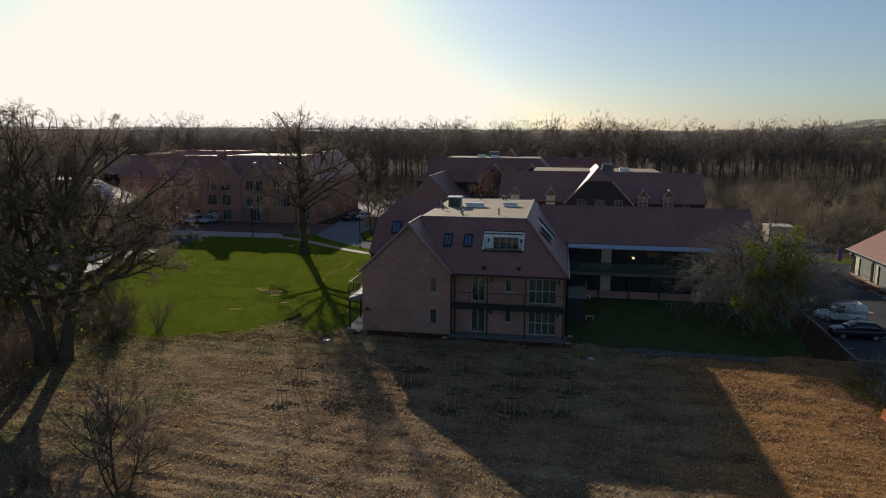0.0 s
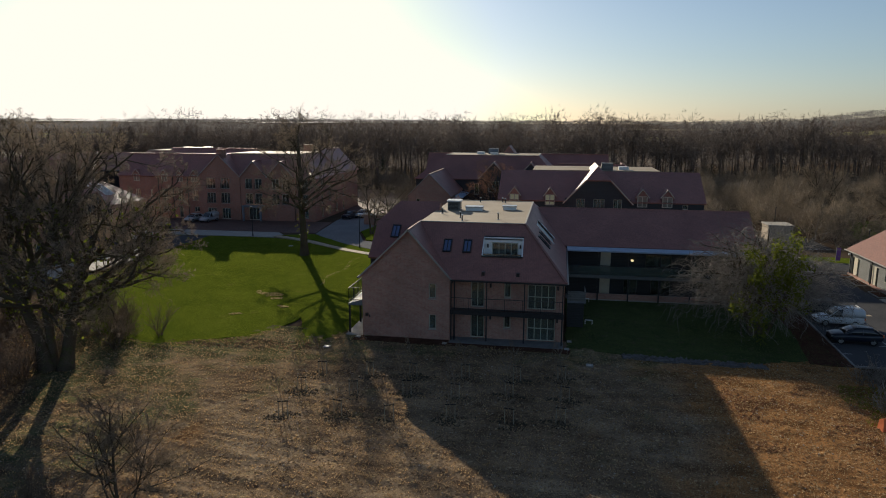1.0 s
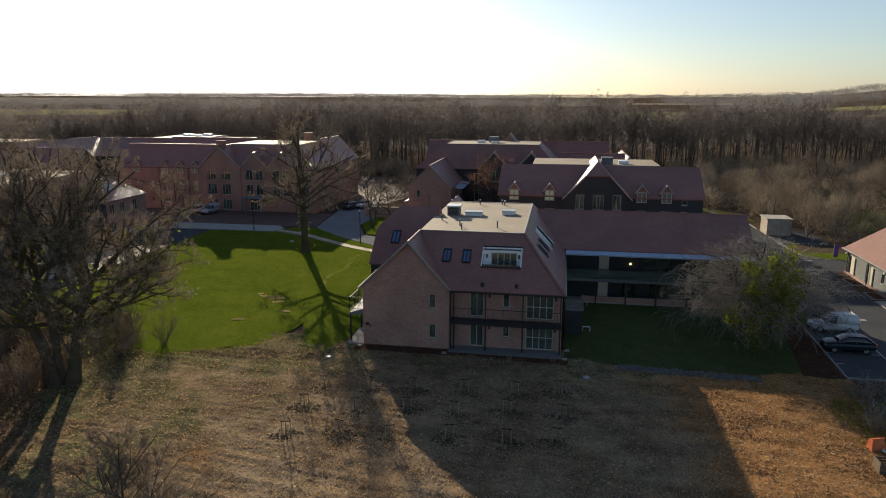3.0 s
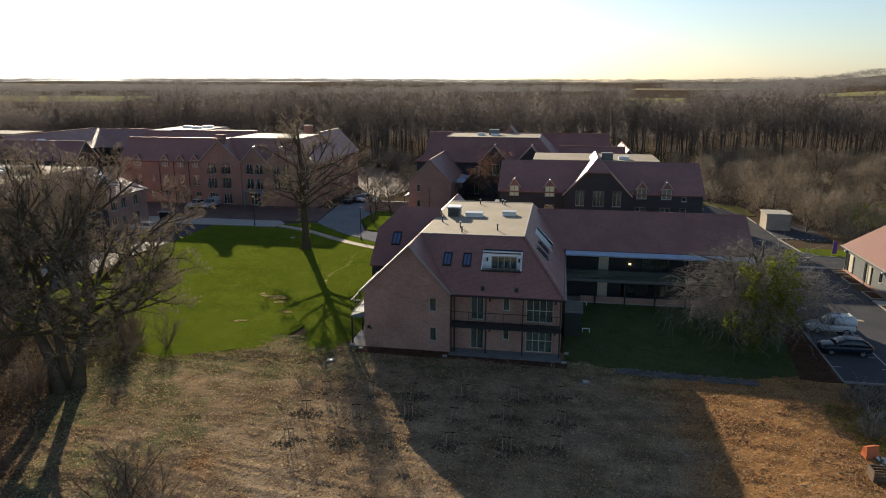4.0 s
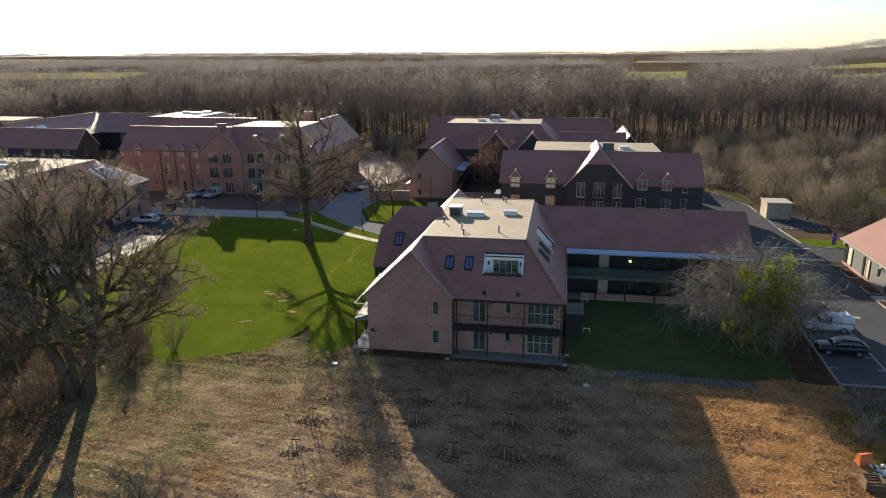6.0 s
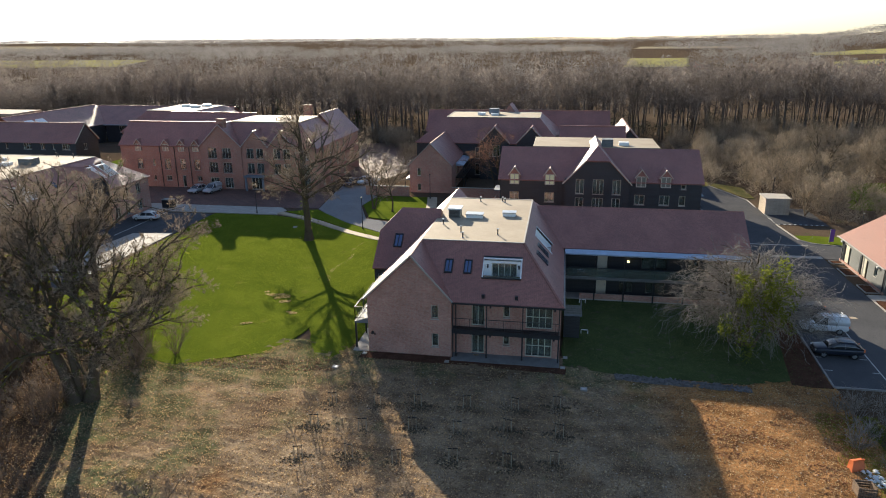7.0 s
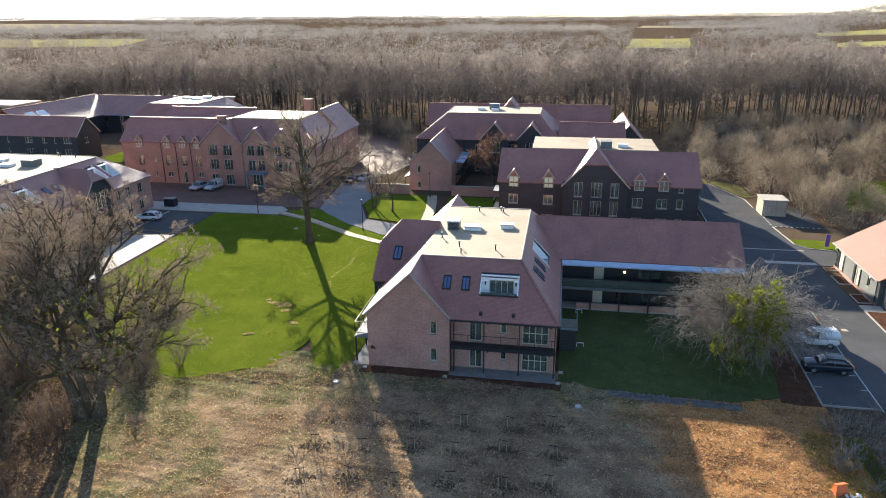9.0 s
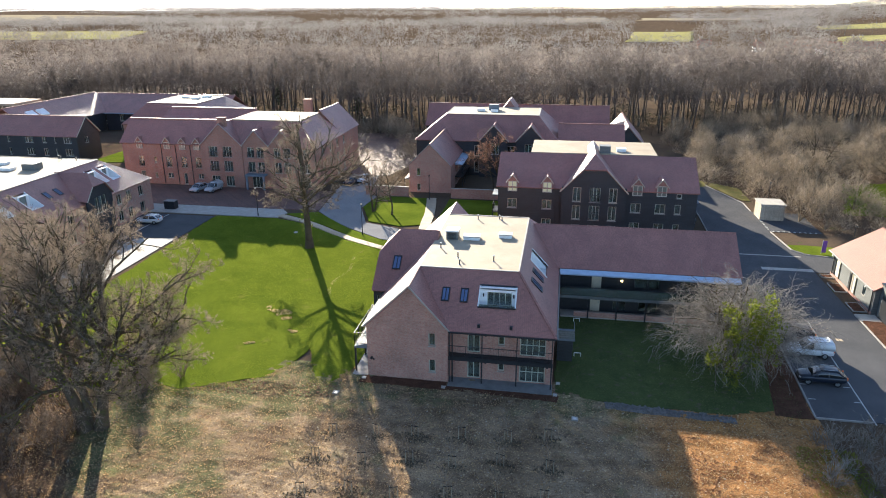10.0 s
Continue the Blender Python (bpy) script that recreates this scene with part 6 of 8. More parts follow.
part("roof", Shape().box(33.1, 9.9, 3.6, 42.1, 21.0, 3.75), M_DARK, ann)
part("roller_door", Shape().box(33.12, 17.4, 0.05, 33.195, 20.2, 2.6), M_DARK, ann)
part("sign_board", Shape().box(33.10, 15.6, 1.6, 33.195, 16.8, 2.5), M_BLUE_SIGN, ann)
part("door", Shape().box(33.12, 13.0, 0.05, 33.195, 14.0, 2.1), M_WHITE, ann)
for i, (a, b, c, d) in enumerate(((31.3, 32.65, 31.3, 32.4), (31.25, 32.6, 27.0, 29.6), (31.25, 32.6, 21.6, 24.0))):
    bed = thing("planting_bed", "mulched planting bed with pale timber edging", "flower bed", (a, c, 0), group="planting beds")
    part("mulch", Shape().box(a + 0.08, c + 0.08, 0.0, b - 0.08, d - 0.08, 0.10), M_MULCH, bed)
    for g in Shape().box(a, c, 0, a + 0.08, d, 0.12).box(b - 0.08, c, 0, b, d, 0.12).box(a + 0.08, c, 0, b - 0.08, c + 0.08, 0.12).box(a + 0.08, d - 0.08, 0, b - 0.08, d, 0.12).pieces():
        part("edging", g, M_KERB, bed)
alone("ramp", Shape().box(31.2, 19.2, 0, 33.1, 20.9, 0.12), M_CONC, "pale concrete ramp to the annex", "ramp", kind="structure")

# timber store beside the road
sh = thing("timber_shed", "timber-clad store box with a pale flat roof", "shed", (31.5, 56, 0))
part("wall", Shape().box(29.9, 54.6, 0, 33.3, 58.0, 2.4), M_TIMBER, sh)
part("roof", Shape().box(29.75, 54.45, 2.4, 33.45, 58.15, 2.55), M_CONC, sh, "pale flat roof")
rb = Shape()
for i in range(12):
    rb.box(29.85 + i * 0.3, 54.5, 2.55, 29.93 + i * 0.3, 58.1, 2.59)
part("roof_ribs", rb, M_CONC, sh)
part("door", Shape().box(30.4, 54.55, 0.1, 31.6, 54.6, 2.2), M_TIMBER, sh)


# ---- trees ----
rng = np.random.default_rng(7)


def unit(a):
    return a / np.maximum(np.linalg.norm(a, axis=-1, keepdims=True), 1e-9)


def lines(p, d, length, segs, wob, up):
    """Wandering lines: starts p (b, 3), directions d, lengths (b,) -> points (b, segs + 1, 3)."""
    out = [p]
    d = unit(d)
    for _ in range(segs):
        d = unit(d + rng.normal(0, wob, d.shape) + np.array([0, 0, up]))
        out.append(out[-1] + d * (length / segs)[:, None])
    return np.stack(out, 1)


def sprout(pts, rad, n, t0, t1, ang, ratio, thin, segs, wob, up, tip=0.35, shrink=0.55, droop=0.0):
    """Children of lines: n for each, spread from t0 to t1 of the parent, at about ang degrees from it."""
    b, m = pts.shape[:2]
    t = (np.arange(n)[None] + rng.random((b, n))) / n * (t1 - t0) + t0
    i = np.repeat(np.arange(b), n)
    t = t.ravel()
    f = t * (m - 1)
    a = np.clip(f.astype(int), 0, m - 2)
    w = (f - a)[:, None]
    p = pts[i, a] * (1 - w) + pts[i, a + 1] * w
    tan = unit(pts[i, a + 1] - pts[i, a])
    r = rad[i, a] * (1 - w[:, 0]) + rad[i, a + 1] * w[:, 0]
    side = unit(np.cross(tan, rng.normal(size=tan.shape)))
    an = np.radians(ang + rng.normal(0, 9, len(t)))[:, None]
    d = tan * np.cos(an) + side * np.sin(an)
    d[:, 2] -= droop
    span = np.linalg.norm(pts[:, -1] - pts[:, 0], axis=1)[i]
    ln = span * ratio * (1 - shrink * (t - t0) / max(1e-6, t1 - t0)) * rng.uniform(0.7, 1.25, len(t))
    q = lines(p, d, ln, segs, wob, up)
    r0 = np.minimum(r * 0.75, ln * thin)
    return q, r0[:, None] * np.linspace(1, tip, segs + 1)[None]


def tubes(pts, rad, k):
    """Tubes of k sides along lines -> vertices, triangles."""
    b, m = pts.shape[:2]
    d = unit(pts[:, -1] - pts[:, 0])
    ref = np.where(np.abs(d[:, 2:3]) > 0.8, np.array([[1.0, 0, 0]]), np.array([[0, 0, 1.0]]))
    u = unit(np.cross(d, ref))
    v = np.cross(d, u)
    an = np.arange(k) * math.tau / k
    ring = u[:, None, None] * np.cos(an)[None, None, :, None] + v[:, None, None] * np.sin(an)[None, None, :, None]
    vert = (pts[:, :, None] + ring * rad[:, :, None, None]).reshape(-1, 3)
    j = np.arange(k)
    quad = np.stack([j, (j + 1) % k, k + (j + 1) % k, k + j], 1)
    quads = (quad[None] + (np.arange(m - 1) * k)[:, None, None]).reshape(-1, 4)
    quads = (quads[None] + (np.arange(b) * m * k)[:, None, None]).reshape(-1, 4)
    return vert, np.concatenate([quads[:, [0, 1, 2]], quads[:, [0, 2, 3]]])


def blades(p, d, ln, w):
    """Slender triangles: root p, direction d, lengths, widths."""
    s = unit(np.cross(d, rng.normal(size=d.shape))) * (w / 2)[:, None]
    v = np.stack([p - s, p + s, p + unit(d) * ln[:, None]], 1).reshape(-1, 3)
    return v, np.arange(len(v)).reshape(-1, 3)


def join(parts):
    vs, fs, n = [], [], 0
    for v, f in parts:
        vs.append(v)
        fs.append(f + n)
        n += len(v)
    return np.concatenate(vs), np.concatenate(fs)


def skeleton_tree(stems, spec, wob=0.075):
    """stems: (base, direction, length, radius); spec: one tuple of sprout() values for each order of branches."""
    p = np.array([s[0] for s in stems], float)
    d = np.array([s[1] for s in stems], float)
    ln = np.array([s[2] for s in stems], float)
    r = np.array([s[3] for s in stems], float)
    pts = lines(p, d, ln, 9, wob, 0.03)
    taper = np.linspace(1, 0.28, 10)
    taper[0] = 1.35
    rad = r[:, None] * taper[None]
    orders = [(pts, rad)]
    for s in spec:
        orders.append(sprout(*orders[-1], **s))
    return orders


OAK = [dict(n=10, t0=0.28, t1=1.0, ang=52, ratio=0.72, thin=0.022, segs=6, wob=0.12, up=0.05),
       dict(n=7, t0=0.25, t1=1.0, ang=46, ratio=0.52, thin=0.021, segs=5, wob=0.17, up=0.05),
       dict(n=7, t0=0.2, t1=1.0, ang=44, ratio=0.50, thin=0.016, segs=4, wob=0.20, up=0.05),
       dict(n=6, t0=0.15, t1=1.0, ang=42, ratio=0.56, thin=0.010, segs=2, wob=0.20, up=0.06),
       dict(n=5, t0=0.15, t1=1.0, ang=40, ratio=0.78, thin=0.009, segs=1, wob=0.15, up=0.05)]
GREAT = [dict(n=13, t0=0.24, t1=1.0, ang=58, ratio=0.70, thin=0.0145, segs=8, wob=0.17, up=0.03, shrink=0.50),
         dict(n=7, t0=0.2, t1=1.0, ang=48, ratio=0.58, thin=0.013, segs=5, wob=0.20, up=0.035)] + OAK[2:]


def tree(name, label, stems, spec, twig, sides=(9, 7, 5, 4, 3, 3), solid=3, thinnest=0.0055, fine=3, ivy=0, ivy_h=(1, 8), at=None, wob=0.075, limbs=()):
    """A tree as a thing: trunk with its limbs, a crown of twigs, ivy where it has some."""
    orders = skeleton_tree(stems, spec, wob)
    if limbs:                                    # great side limbs with a spray of their own
        orders = [(np.concatenate([p, q]), np.concatenate([r, w])) for (p, r), (q, w) in zip(orders, skeleton_tree(*limbs))]
    base = at or stems[0][0]
    e = thing(name, label, "tree", base)
    trunk = join([tubes(p, np.maximum(r, 0.012), sides[i]) for i, (p, r) in enumerate(orders[:solid])])
    crown = []
    for i, (p, r) in enumerate(orders[solid:-1]):
        if len(p) > 4000 and p.shape[1] < 4:
            crown += [blades(p[:, j], p[:, j + 1] - p[:, j], 1.15 * np.linalg.norm(p[:, j + 1] - p[:, j], axis=1), 2.2 * np.maximum(r[:, j], thinnest)) for j in range(p.shape[1] - 1)]
        else:
            crown.append(tubes(p, np.maximum(r, thinnest), 3))
    p, r = orders[-1]
    p = np.repeat(p, fine, 0)
    d = p[:, -1] - p[:, 0]
    ln = np.linalg.norm(d, axis=1)
    if fine > 1:
        d = d + rng.normal(0, 0.35, d.shape) * ln[:, None]
    crown.append(blades(p[:, 0], d, ln * rng.uniform(0.7, 1.2, len(ln)), 2.2 * np.maximum(np.repeat(r[:, 0], fine), thinnest)))
    crown = join(crown)
    part("trunk", tri_mesh("trunk", *trunk, M_BARK, True), None, e)
    part("crown", tri_mesh("crown", *crown, twig), None, e)
    if ivy:
        leaves = []
        for o in range(2):
            pts, rad = orders[o]
            b = rng.integers(0, len(pts), ivy)
            t = rng.random(ivy) * (pts.shape[1] - 1.01)
            a = t.astype(int)
            w = (t - a)[:, None]
            q = pts[b, a] * (1 - w) + pts[b, a + 1] * w
            q = q + rng.normal(0, 1, q.shape) * (rad[b, a][:, None] * 0.9 + 0.10)
            keep = (q[:, 2] > ivy_h[0]) & (q[:, 2] < ivy_h[1])
            leaves.append(leaf_cards(q[keep], 0.13))
        part("ivy", tri_mesh("ivy", *join(leaves), M_IVY), None, e, "green ivy on the trunk")
    return e


def leaf_cards(p, size):
    """Small leaves, each of two triangles, turned at random."""
    n = len(p)
    u = unit(rng.normal(size=(n, 3)))
    v = unit(np.cross(u, rng.normal(size=(n, 3))))
    s = size * rng.uniform(0.6, 1.3, (n, 1))
    w = np.cross(u, v) * s * 0.25
    q = np.stack([p - u * s, p - v * s * 0.6 + w, p + u * s, p + v * s * 0.6 + w], 1).reshape(-1, 3)
    f = (np.arange(n) * 4)[:, None] + np.array([[0, 1, 2, 0, 2, 3]])
    return q, f.reshape(-1, 3)


# the great multi-stemmed tree beside the plot
TRUNKS = [((-35.5, -11.3, -0.1), (-0.24, 0.05, 1), 12.4, 0.50), ((-35.3, -10.9, -0.1), (-0.02, 0.12, 1), 13.0, 0.36), ((-34.5, -10.8, -0.1), (0.17, 0.04, 1), 12.6, 0.48)]
boughs = []                                      # sinuous boughs: low ones spread wide, high ones rise
for i in range(20):
    base, lean, _, _ = TRUNKS[(2, 0, 2, 1, 0)[i % 5]]
    h, az, tilt = 3.4 + 6.2 * i / 19, i * 2.4, radians(72 - 48 * i / 19)
    d = Vector(lean).normalized()
    boughs.append((tuple(Vector(base) + d * h), (math.cos(az) * math.sin(tilt), math.sin(az) * math.sin(tilt), math.cos(tilt)), 10.0 + 1.2 * math.sin(3 * i) - 0.10 * i, 0.22 - 0.004 * i))
boughs += [((-33.8, -10.6, 4.2), (1.0, -0.1, 0.30), 8.8, 0.20), ((-33.5, -10.5, 5.6), (1.0, 0.15, 0.45), 9.2, 0.19), ((-33.3, -10.5, 7.0), (1.0, -0.15, 0.65), 9.4, 0.18), ((-34.0, -11.0, 4.8), (0.7, -0.7, 0.40), 8.0, 0.18)]
BOUGH = [dict(GREAT[0], n=7, t0=0.22, ang=44, ratio=0.56, thin=0.020, wob=0.20), dict(GREAT[1], n=6)] + GREAT[2:]
tree("bare_tree", "great bare multi-stemmed tree with ivy and mossy limbs", TRUNKS, [dict(GREAT[0], n=6, t0=0.5, ang=46)] + GREAT[1:], M_TWIG, fine=1, thinnest=0.0075, wob=0.055, ivy=1500, ivy_h=(1.5, 12), at=(-35.2, -11, 0), limbs=(boughs, BOUGH, 0.13))
for x, y, h in ((-47.0, -7.5, 13.5), (-52.5, -3.0, 14.0), (-54.0, -13.0, 14.0), (-56.0, 3.0, 14.5), (-43.0, -14.5, 12.0)):
    tree("bare_tree", "bare ivy-clad tree in the thicket", [((x, y, -0.1), (0.05, 0.0, 1), h * 0.8, h * 0.021), ((x - 0.7, y + 0.2, -0.1), (-0.25, 0.1, 1), h * 0.7, h * 0.016)], OAK[:4], M_TWIG, solid=2, fine=2, thinnest=0.010, ivy=600, ivy_h=(0.5, 8))
tree("bare_tree", "tall bare tree at the edge of the thicket", [((-45.5, -2.5, -0.1), (-0.1, 0.1, 1), 12.5, 0.32), ((-46.3, -2.0, -0.1), (-0.3, 0.1, 1), 11.5, 0.26)], OAK[:4], M_TWIG, solid=2, ivy=900, ivy_h=(0.5, 7))
tree("bare_tree", "bare tree behind the thicket beside the drive", [((-51, 4.5, -0.1), (0.1, 0.0, 1), 10.5, 0.26)], OAK[:4], M_TWIG, solid=2)
tree("bare_tree", "bare tree behind the thicket beside the drive", [((-47.5, -14.5, -0.1), (0.05, 0.0, 1), 11.0, 0.28), ((-48.2, -14.5, -0.1), (-0.3, 0.0, 1), 10.0, 0.24)], OAK[:4], M_TWIG, solid=2, ivy=700, ivy_h=(0.5, 6))

# the tall lone tree on the lawn
LONE = [dict(n=20, t0=0.30, t1=0.97, ang=56, ratio=0.60, thin=0.018, segs=6, wob=0.13, up=0.04, shrink=0.60)] + OAK[1:5]
tree("lone_tree", "tall bare tree with straight ivy-clad trunk standing on the lawn", [((-33.25, 31.75, 0), (0.0, 0.0, 1), 16.6, 0.50)], LONE, M_TWIG, fine=1, ivy=1500, ivy_h=(0.2, 5.5), wob=0.02, thinnest=0.008, limbs=([((-33.1, 31.6, 5.9), (0.96, -0.25, 0.34), 5.2, 0.14), ((-33.4, 31.6, 6.2), (-0.96, -0.2, 0.32), 6.2, 0.14), ((-33.3, 31.4, 7.4), (-0.3, -0.9, 0.5), 5.0, 0.15), ((-33.2, 31.9, 8.2), (0.6, 0.7, 0.5), 5.4, 0.15)], [dict(n=7, t0=0.3, t1=1.0, ang=48, ratio=0.55, thin=0.014, segs=6, wob=0.16, up=0.05)] + OAK[1:5], 0.09))
tree("young_tree", "bare young tree on the round lawn", [((-25.9, 48.4, 0), (0.05, 0, 1), 6.8, 0.15)], OAK[:4], M_TWIG, solid=2)
tree("young_tree", "bare young tree on the round lawn", [((-29.3, 49.6, 0), (-0.12, 0.1, 1), 7.5, 0.15), ((-29.1, 49.8, 0), (0.2, 0.1, 1), 6.8, 0.13)], OAK[:4], M_TWIG, solid=2)
tree("courtyard_tree", "bare reddish-twigged tree in the courtyard", [((-11.0, 64.5, 0), (0.0, 0, 1), 8.6, 0.2), ((-11.4, 64.7, 0), (-0.3, 0, 1), 7.6, 0.16)], OAK[:4], M_TWIG_RED, solid=2)
tree("young_tree", "small bare tree standing in the rough grass", [((-19.2, -26.6, 0), (0.02, 0.0, 1), 4.9, 0.085), ((-19.0, -26.4, 0), (0.45, 0.1, 1), 4.2, 0.055), ((-19.4, -26.5, 0), (-0.5, 0.0, 1), 4.2, 0.055), ((-19.2, -26.5, 0.6), (0.9, 0.1, 0.8), 2.8, 0.04), ((-19.3, -26.5, 0.6), (-0.9, 0.1, 0.8), 2.8, 0.04)], OAK[:4], M_TWIG, solid=2, thinnest=0.004, fine=4)

# the low spreading tree hung with ivy beside the bays
WEEP = [dict(n=16, t0=0.30, t1=1.0, ang=58, ratio=0.66, thin=0.016, segs=7, wob=0.12, up=-0.03, shrink=0.40),
        dict(n=7, t0=0.2, t1=1.0, ang=42, ratio=0.40, thin=0.014, segs=4, wob=0.20, up=-0.04),
        dict(n=6, t0=0.1, t1=1.0, ang=42, ratio=0.42, thin=0.012, segs=2, wob=0.25, up=-0.05)]
wt = tree("spreading_tree", "low spreading bare tree with pale drooping twigs and ivy", [((15.5, 6.3, -0.1), (-0.12, 0, 1), 7.8, 0.24), ((16.0, 6.5, -0.1), (0.12, 0, 1), 8.0, 0.26), ((15.2, 6.0, -0.1), (-0.35, -0.1, 1), 6.6, 0.18), ((16.3, 6.2, -0.1), (0.4, -0.05, 1), 6.6, 0.18)], WEEP, M_TWIG_PALE, sides=(8, 6, 4, 3, 3, 3), solid=2, thinnest=0.009, fine=2)
n = 2300                                         # long arching sprays that hang out over a dome, thinner on the east side
a, u = rng.uniform(0, math.tau, n), rng.uniform(-0.3, 1, n)
keep = (np.cos(a) < 0.2) | (rng.random(n) < 0.85)
a, u = a[keep], u[keep]
n = len(a)
lump = 1 + 0.12 * np.sin(4 * a + 1) + 0.10 * np.sin(7 * a + 9 * u)
o = np.stack([np.cos(a) * np.sqrt(1 - u * u), np.sin(a) * np.sqrt(1 - u * u), u], 1) * lump[:, None]
q = np.array([15.9, 6.2, 3.4]) + o * np.array([7.4, 5.6, 6.5]) * (0.25 + 0.55 * rng.random((n, 1)) ** 0.8)
out = o * np.array([1.0, 1.0, 0.35]) + rng.normal(0, 0.35, o.shape) + np.array([0, 0, 0.55])
spray = lines(q, out, rng.uniform(1.2, 2.5, n), 7, 0.30, -0.20)
rad = np.linspace(1, 0.35, 8)[None] * rng.uniform(0.014, 0.027, (n, 1))
q, r = sprout(spray, rad, 11, 0.1, 1.0, 46, 0.30, 0.02, 2, 0.2, -0.12)
tw = join([blades(q[:, j], q[:, j + 1] - q[:, j], 1.1 * np.linalg.norm(q[:, j + 1] - q[:, j], axis=1), np.full(len(q), 0.015)) for j in range(2)])
part("outer_crown", tri_mesh("outer_crown", *join([tubes(spray, rad, 3), tw]), M_TWIG_PALE), None, wt)
ivy_parts = []                                   # ragged tufts of ivy up the stems and out along the boughs
for cx, cy, z0, z1, rr, n in ((14.1, 3.6, 3.0, 8.2, 0.55, 26), (16.1, 3.6, 2.6, 9.2, 0.80, 52), (17.3, 3.5, 5.2, 7.4, 0.75, 15), (14.9, 2.9, 1.0, 5.2, 0.6, 15), (12.9, 3.2, 2.4, 3.6, 0.4, 4), (17.9, 3.6, 3.0, 6.2, 0.6, 9)):
    for _ in range(n):
        z = z0 + (z1 - z0) * rng.random() ** 0.8
        c = np.array([cx + rng.normal(0, rr * 0.62) + 0.45 * math.sin(z * 1.1 + cx), cy - 1.3 + rng.normal(0, rr * 0.6), z])
        m = int(rng.integers(12, 44))
        ivy_parts.append(leaf_cards(c + rng.normal(0, 1, (m, 3)) * np.array([0.24, 0.24, 0.38]) * rng.uniform(0.5, 1.1), 0.11))
part("ivy", tri_mesh("ivy", *join(ivy_parts), M_IVY), None, wt, "bright yellow-green ivy round the stems")


# ---- woods ----
def wood_tree(h, spread, twigs):
    """One tree of the wood, at the origin: stem, limbs, and fans of slender twigs."""
    o = skeleton_tree([((0, 0, -0.3), (rng.normal(0, 0.035), rng.normal(0, 0.035), 1), h * 0.74, h * 0.013)],
                      [dict(n=10, t0=0.45, t1=1.0, ang=46, ratio=spread, thin=0.013, segs=3, wob=0.13, up=0.06),
                       dict(n=6, t0=0.25, t1=1.0, ang=42, ratio=0.5, thin=0.012, segs=2, wob=0.2, up=0.05)], 0.03)
    p, r = o[2]
    sub = blades(p[:, 0], p[:, -1] - p[:, 0], np.linalg.norm(p[:, -1] - p[:, 0], axis=1), np.maximum(2 * r[:, 0], 0.07))
    i = rng.integers(0, len(p), twigs)
    t = rng.random((twigs, 1))
    q = p[i, 0] * (1 - t) + p[i, -1] * t
    d = unit(p[i, -1] - p[i, 0]) + rng.normal(0, 0.55, (twigs, 3)) + np.array([0, 0, 0.35])
    # the outer crown: upward fans over an uneven dome
    m = twigs // 2
    a, u = rng.uniform(0, math.tau, m), rng.uniform(-0.35, 1, m)
    lump = 1 + 0.18 * np.sin(3 * a + rng.uniform(0, 6)) + 0.12 * np.sin(5 * a + 6 * u)
    c = np.sqrt(np.clip(1 - u * u, 0.01, 1)) * lump * h * 0.27
    q[:m] = np.stack([c * np.cos(a), c * np.sin(a), h * (0.62 + 0.28 * u * lump)], 1) * (0.65 + 0.35 * rng.random((m, 1)) ** 0.5)
    q[:m, 2] = h * (0.62 + 0.28 * u * lump)
    d[:m] = np.stack([np.cos(a), np.sin(a), 0.35 + 0.5 * np.clip(u, 0, 1)], 1) + rng.normal(0, 0.5, (m, 3))
    tw = blades(q, d, rng.uniform(0.7, 1.4, twigs) * h / 17, rng.uniform(0.08, 0.15, twigs))
    return join([tubes(o[0][0], o[0][1], 5), tubes(*o[1], 3), sub, tw])


def clump_tree(h, w, n, width):
    """A far tree: a stem and an uneven dome of upward twigs."""
    a, z = rng.uniform(0, math.tau, n), rng.uniform(0.3, 1, n) ** 0.7
    prof = np.sqrt(np.clip(1 - ((z - 0.55) / 0.5) ** 2, 0.02, 1)) * (1 + 0.3 * np.sin(a * 3 + rng.uniform(0, 6)))
    rr = w / 2 * prof * rng.random(n) ** 0.35
    p = np.stack([rr * np.cos(a), rr * np.sin(a), z * h * 0.86], 1)
    d = np.stack([np.cos(a) * 0.7, np.sin(a) * 0.7, np.full(n, 0.35)], 1) + rng.normal(0, 0.7, (n, 3))
    stem = tubes(np.array([[[0, 0, -0.5], [0, 0, h * 0.6]]]), np.array([[h * 0.012, h * 0.006]]), 3)
    return join([stem, blades(p, d, rng.uniform(0.05, 0.11, n) * h, np.full(n, width) * rng.uniform(0.6, 1.4, n))])


def scatter(kinds, places, lo=0.8, hi=1.2):
    """Many trees in one mesh: each takes one of the kinds, turned and scaled."""
    vs, fs, n = [], [], 0
    for x, y, z in places:
        v, f = kinds[rng.integers(len(kinds))]
        a, s, sz = rng.uniform(0, math.tau), rng.uniform(lo, hi), rng.uniform(lo, hi) * (1 + 0.22 * noise.noise(Vector((x * 0.045, y * 0.045, 2.2))))
        c, sn = math.cos(a) * s, math.sin(a) * s
        q = np.empty_like(v)
        q[:, 0], q[:, 1], q[:, 2] = v[:, 0] * c - v[:, 1] * sn + x, v[:, 0] * sn + v[:, 1] * c + y, v[:, 2] * sz + z
        vs.append(q)
        fs.append(f + n)
        n += len(v)
    return np.concatenate(vs), np.concatenate(fs)


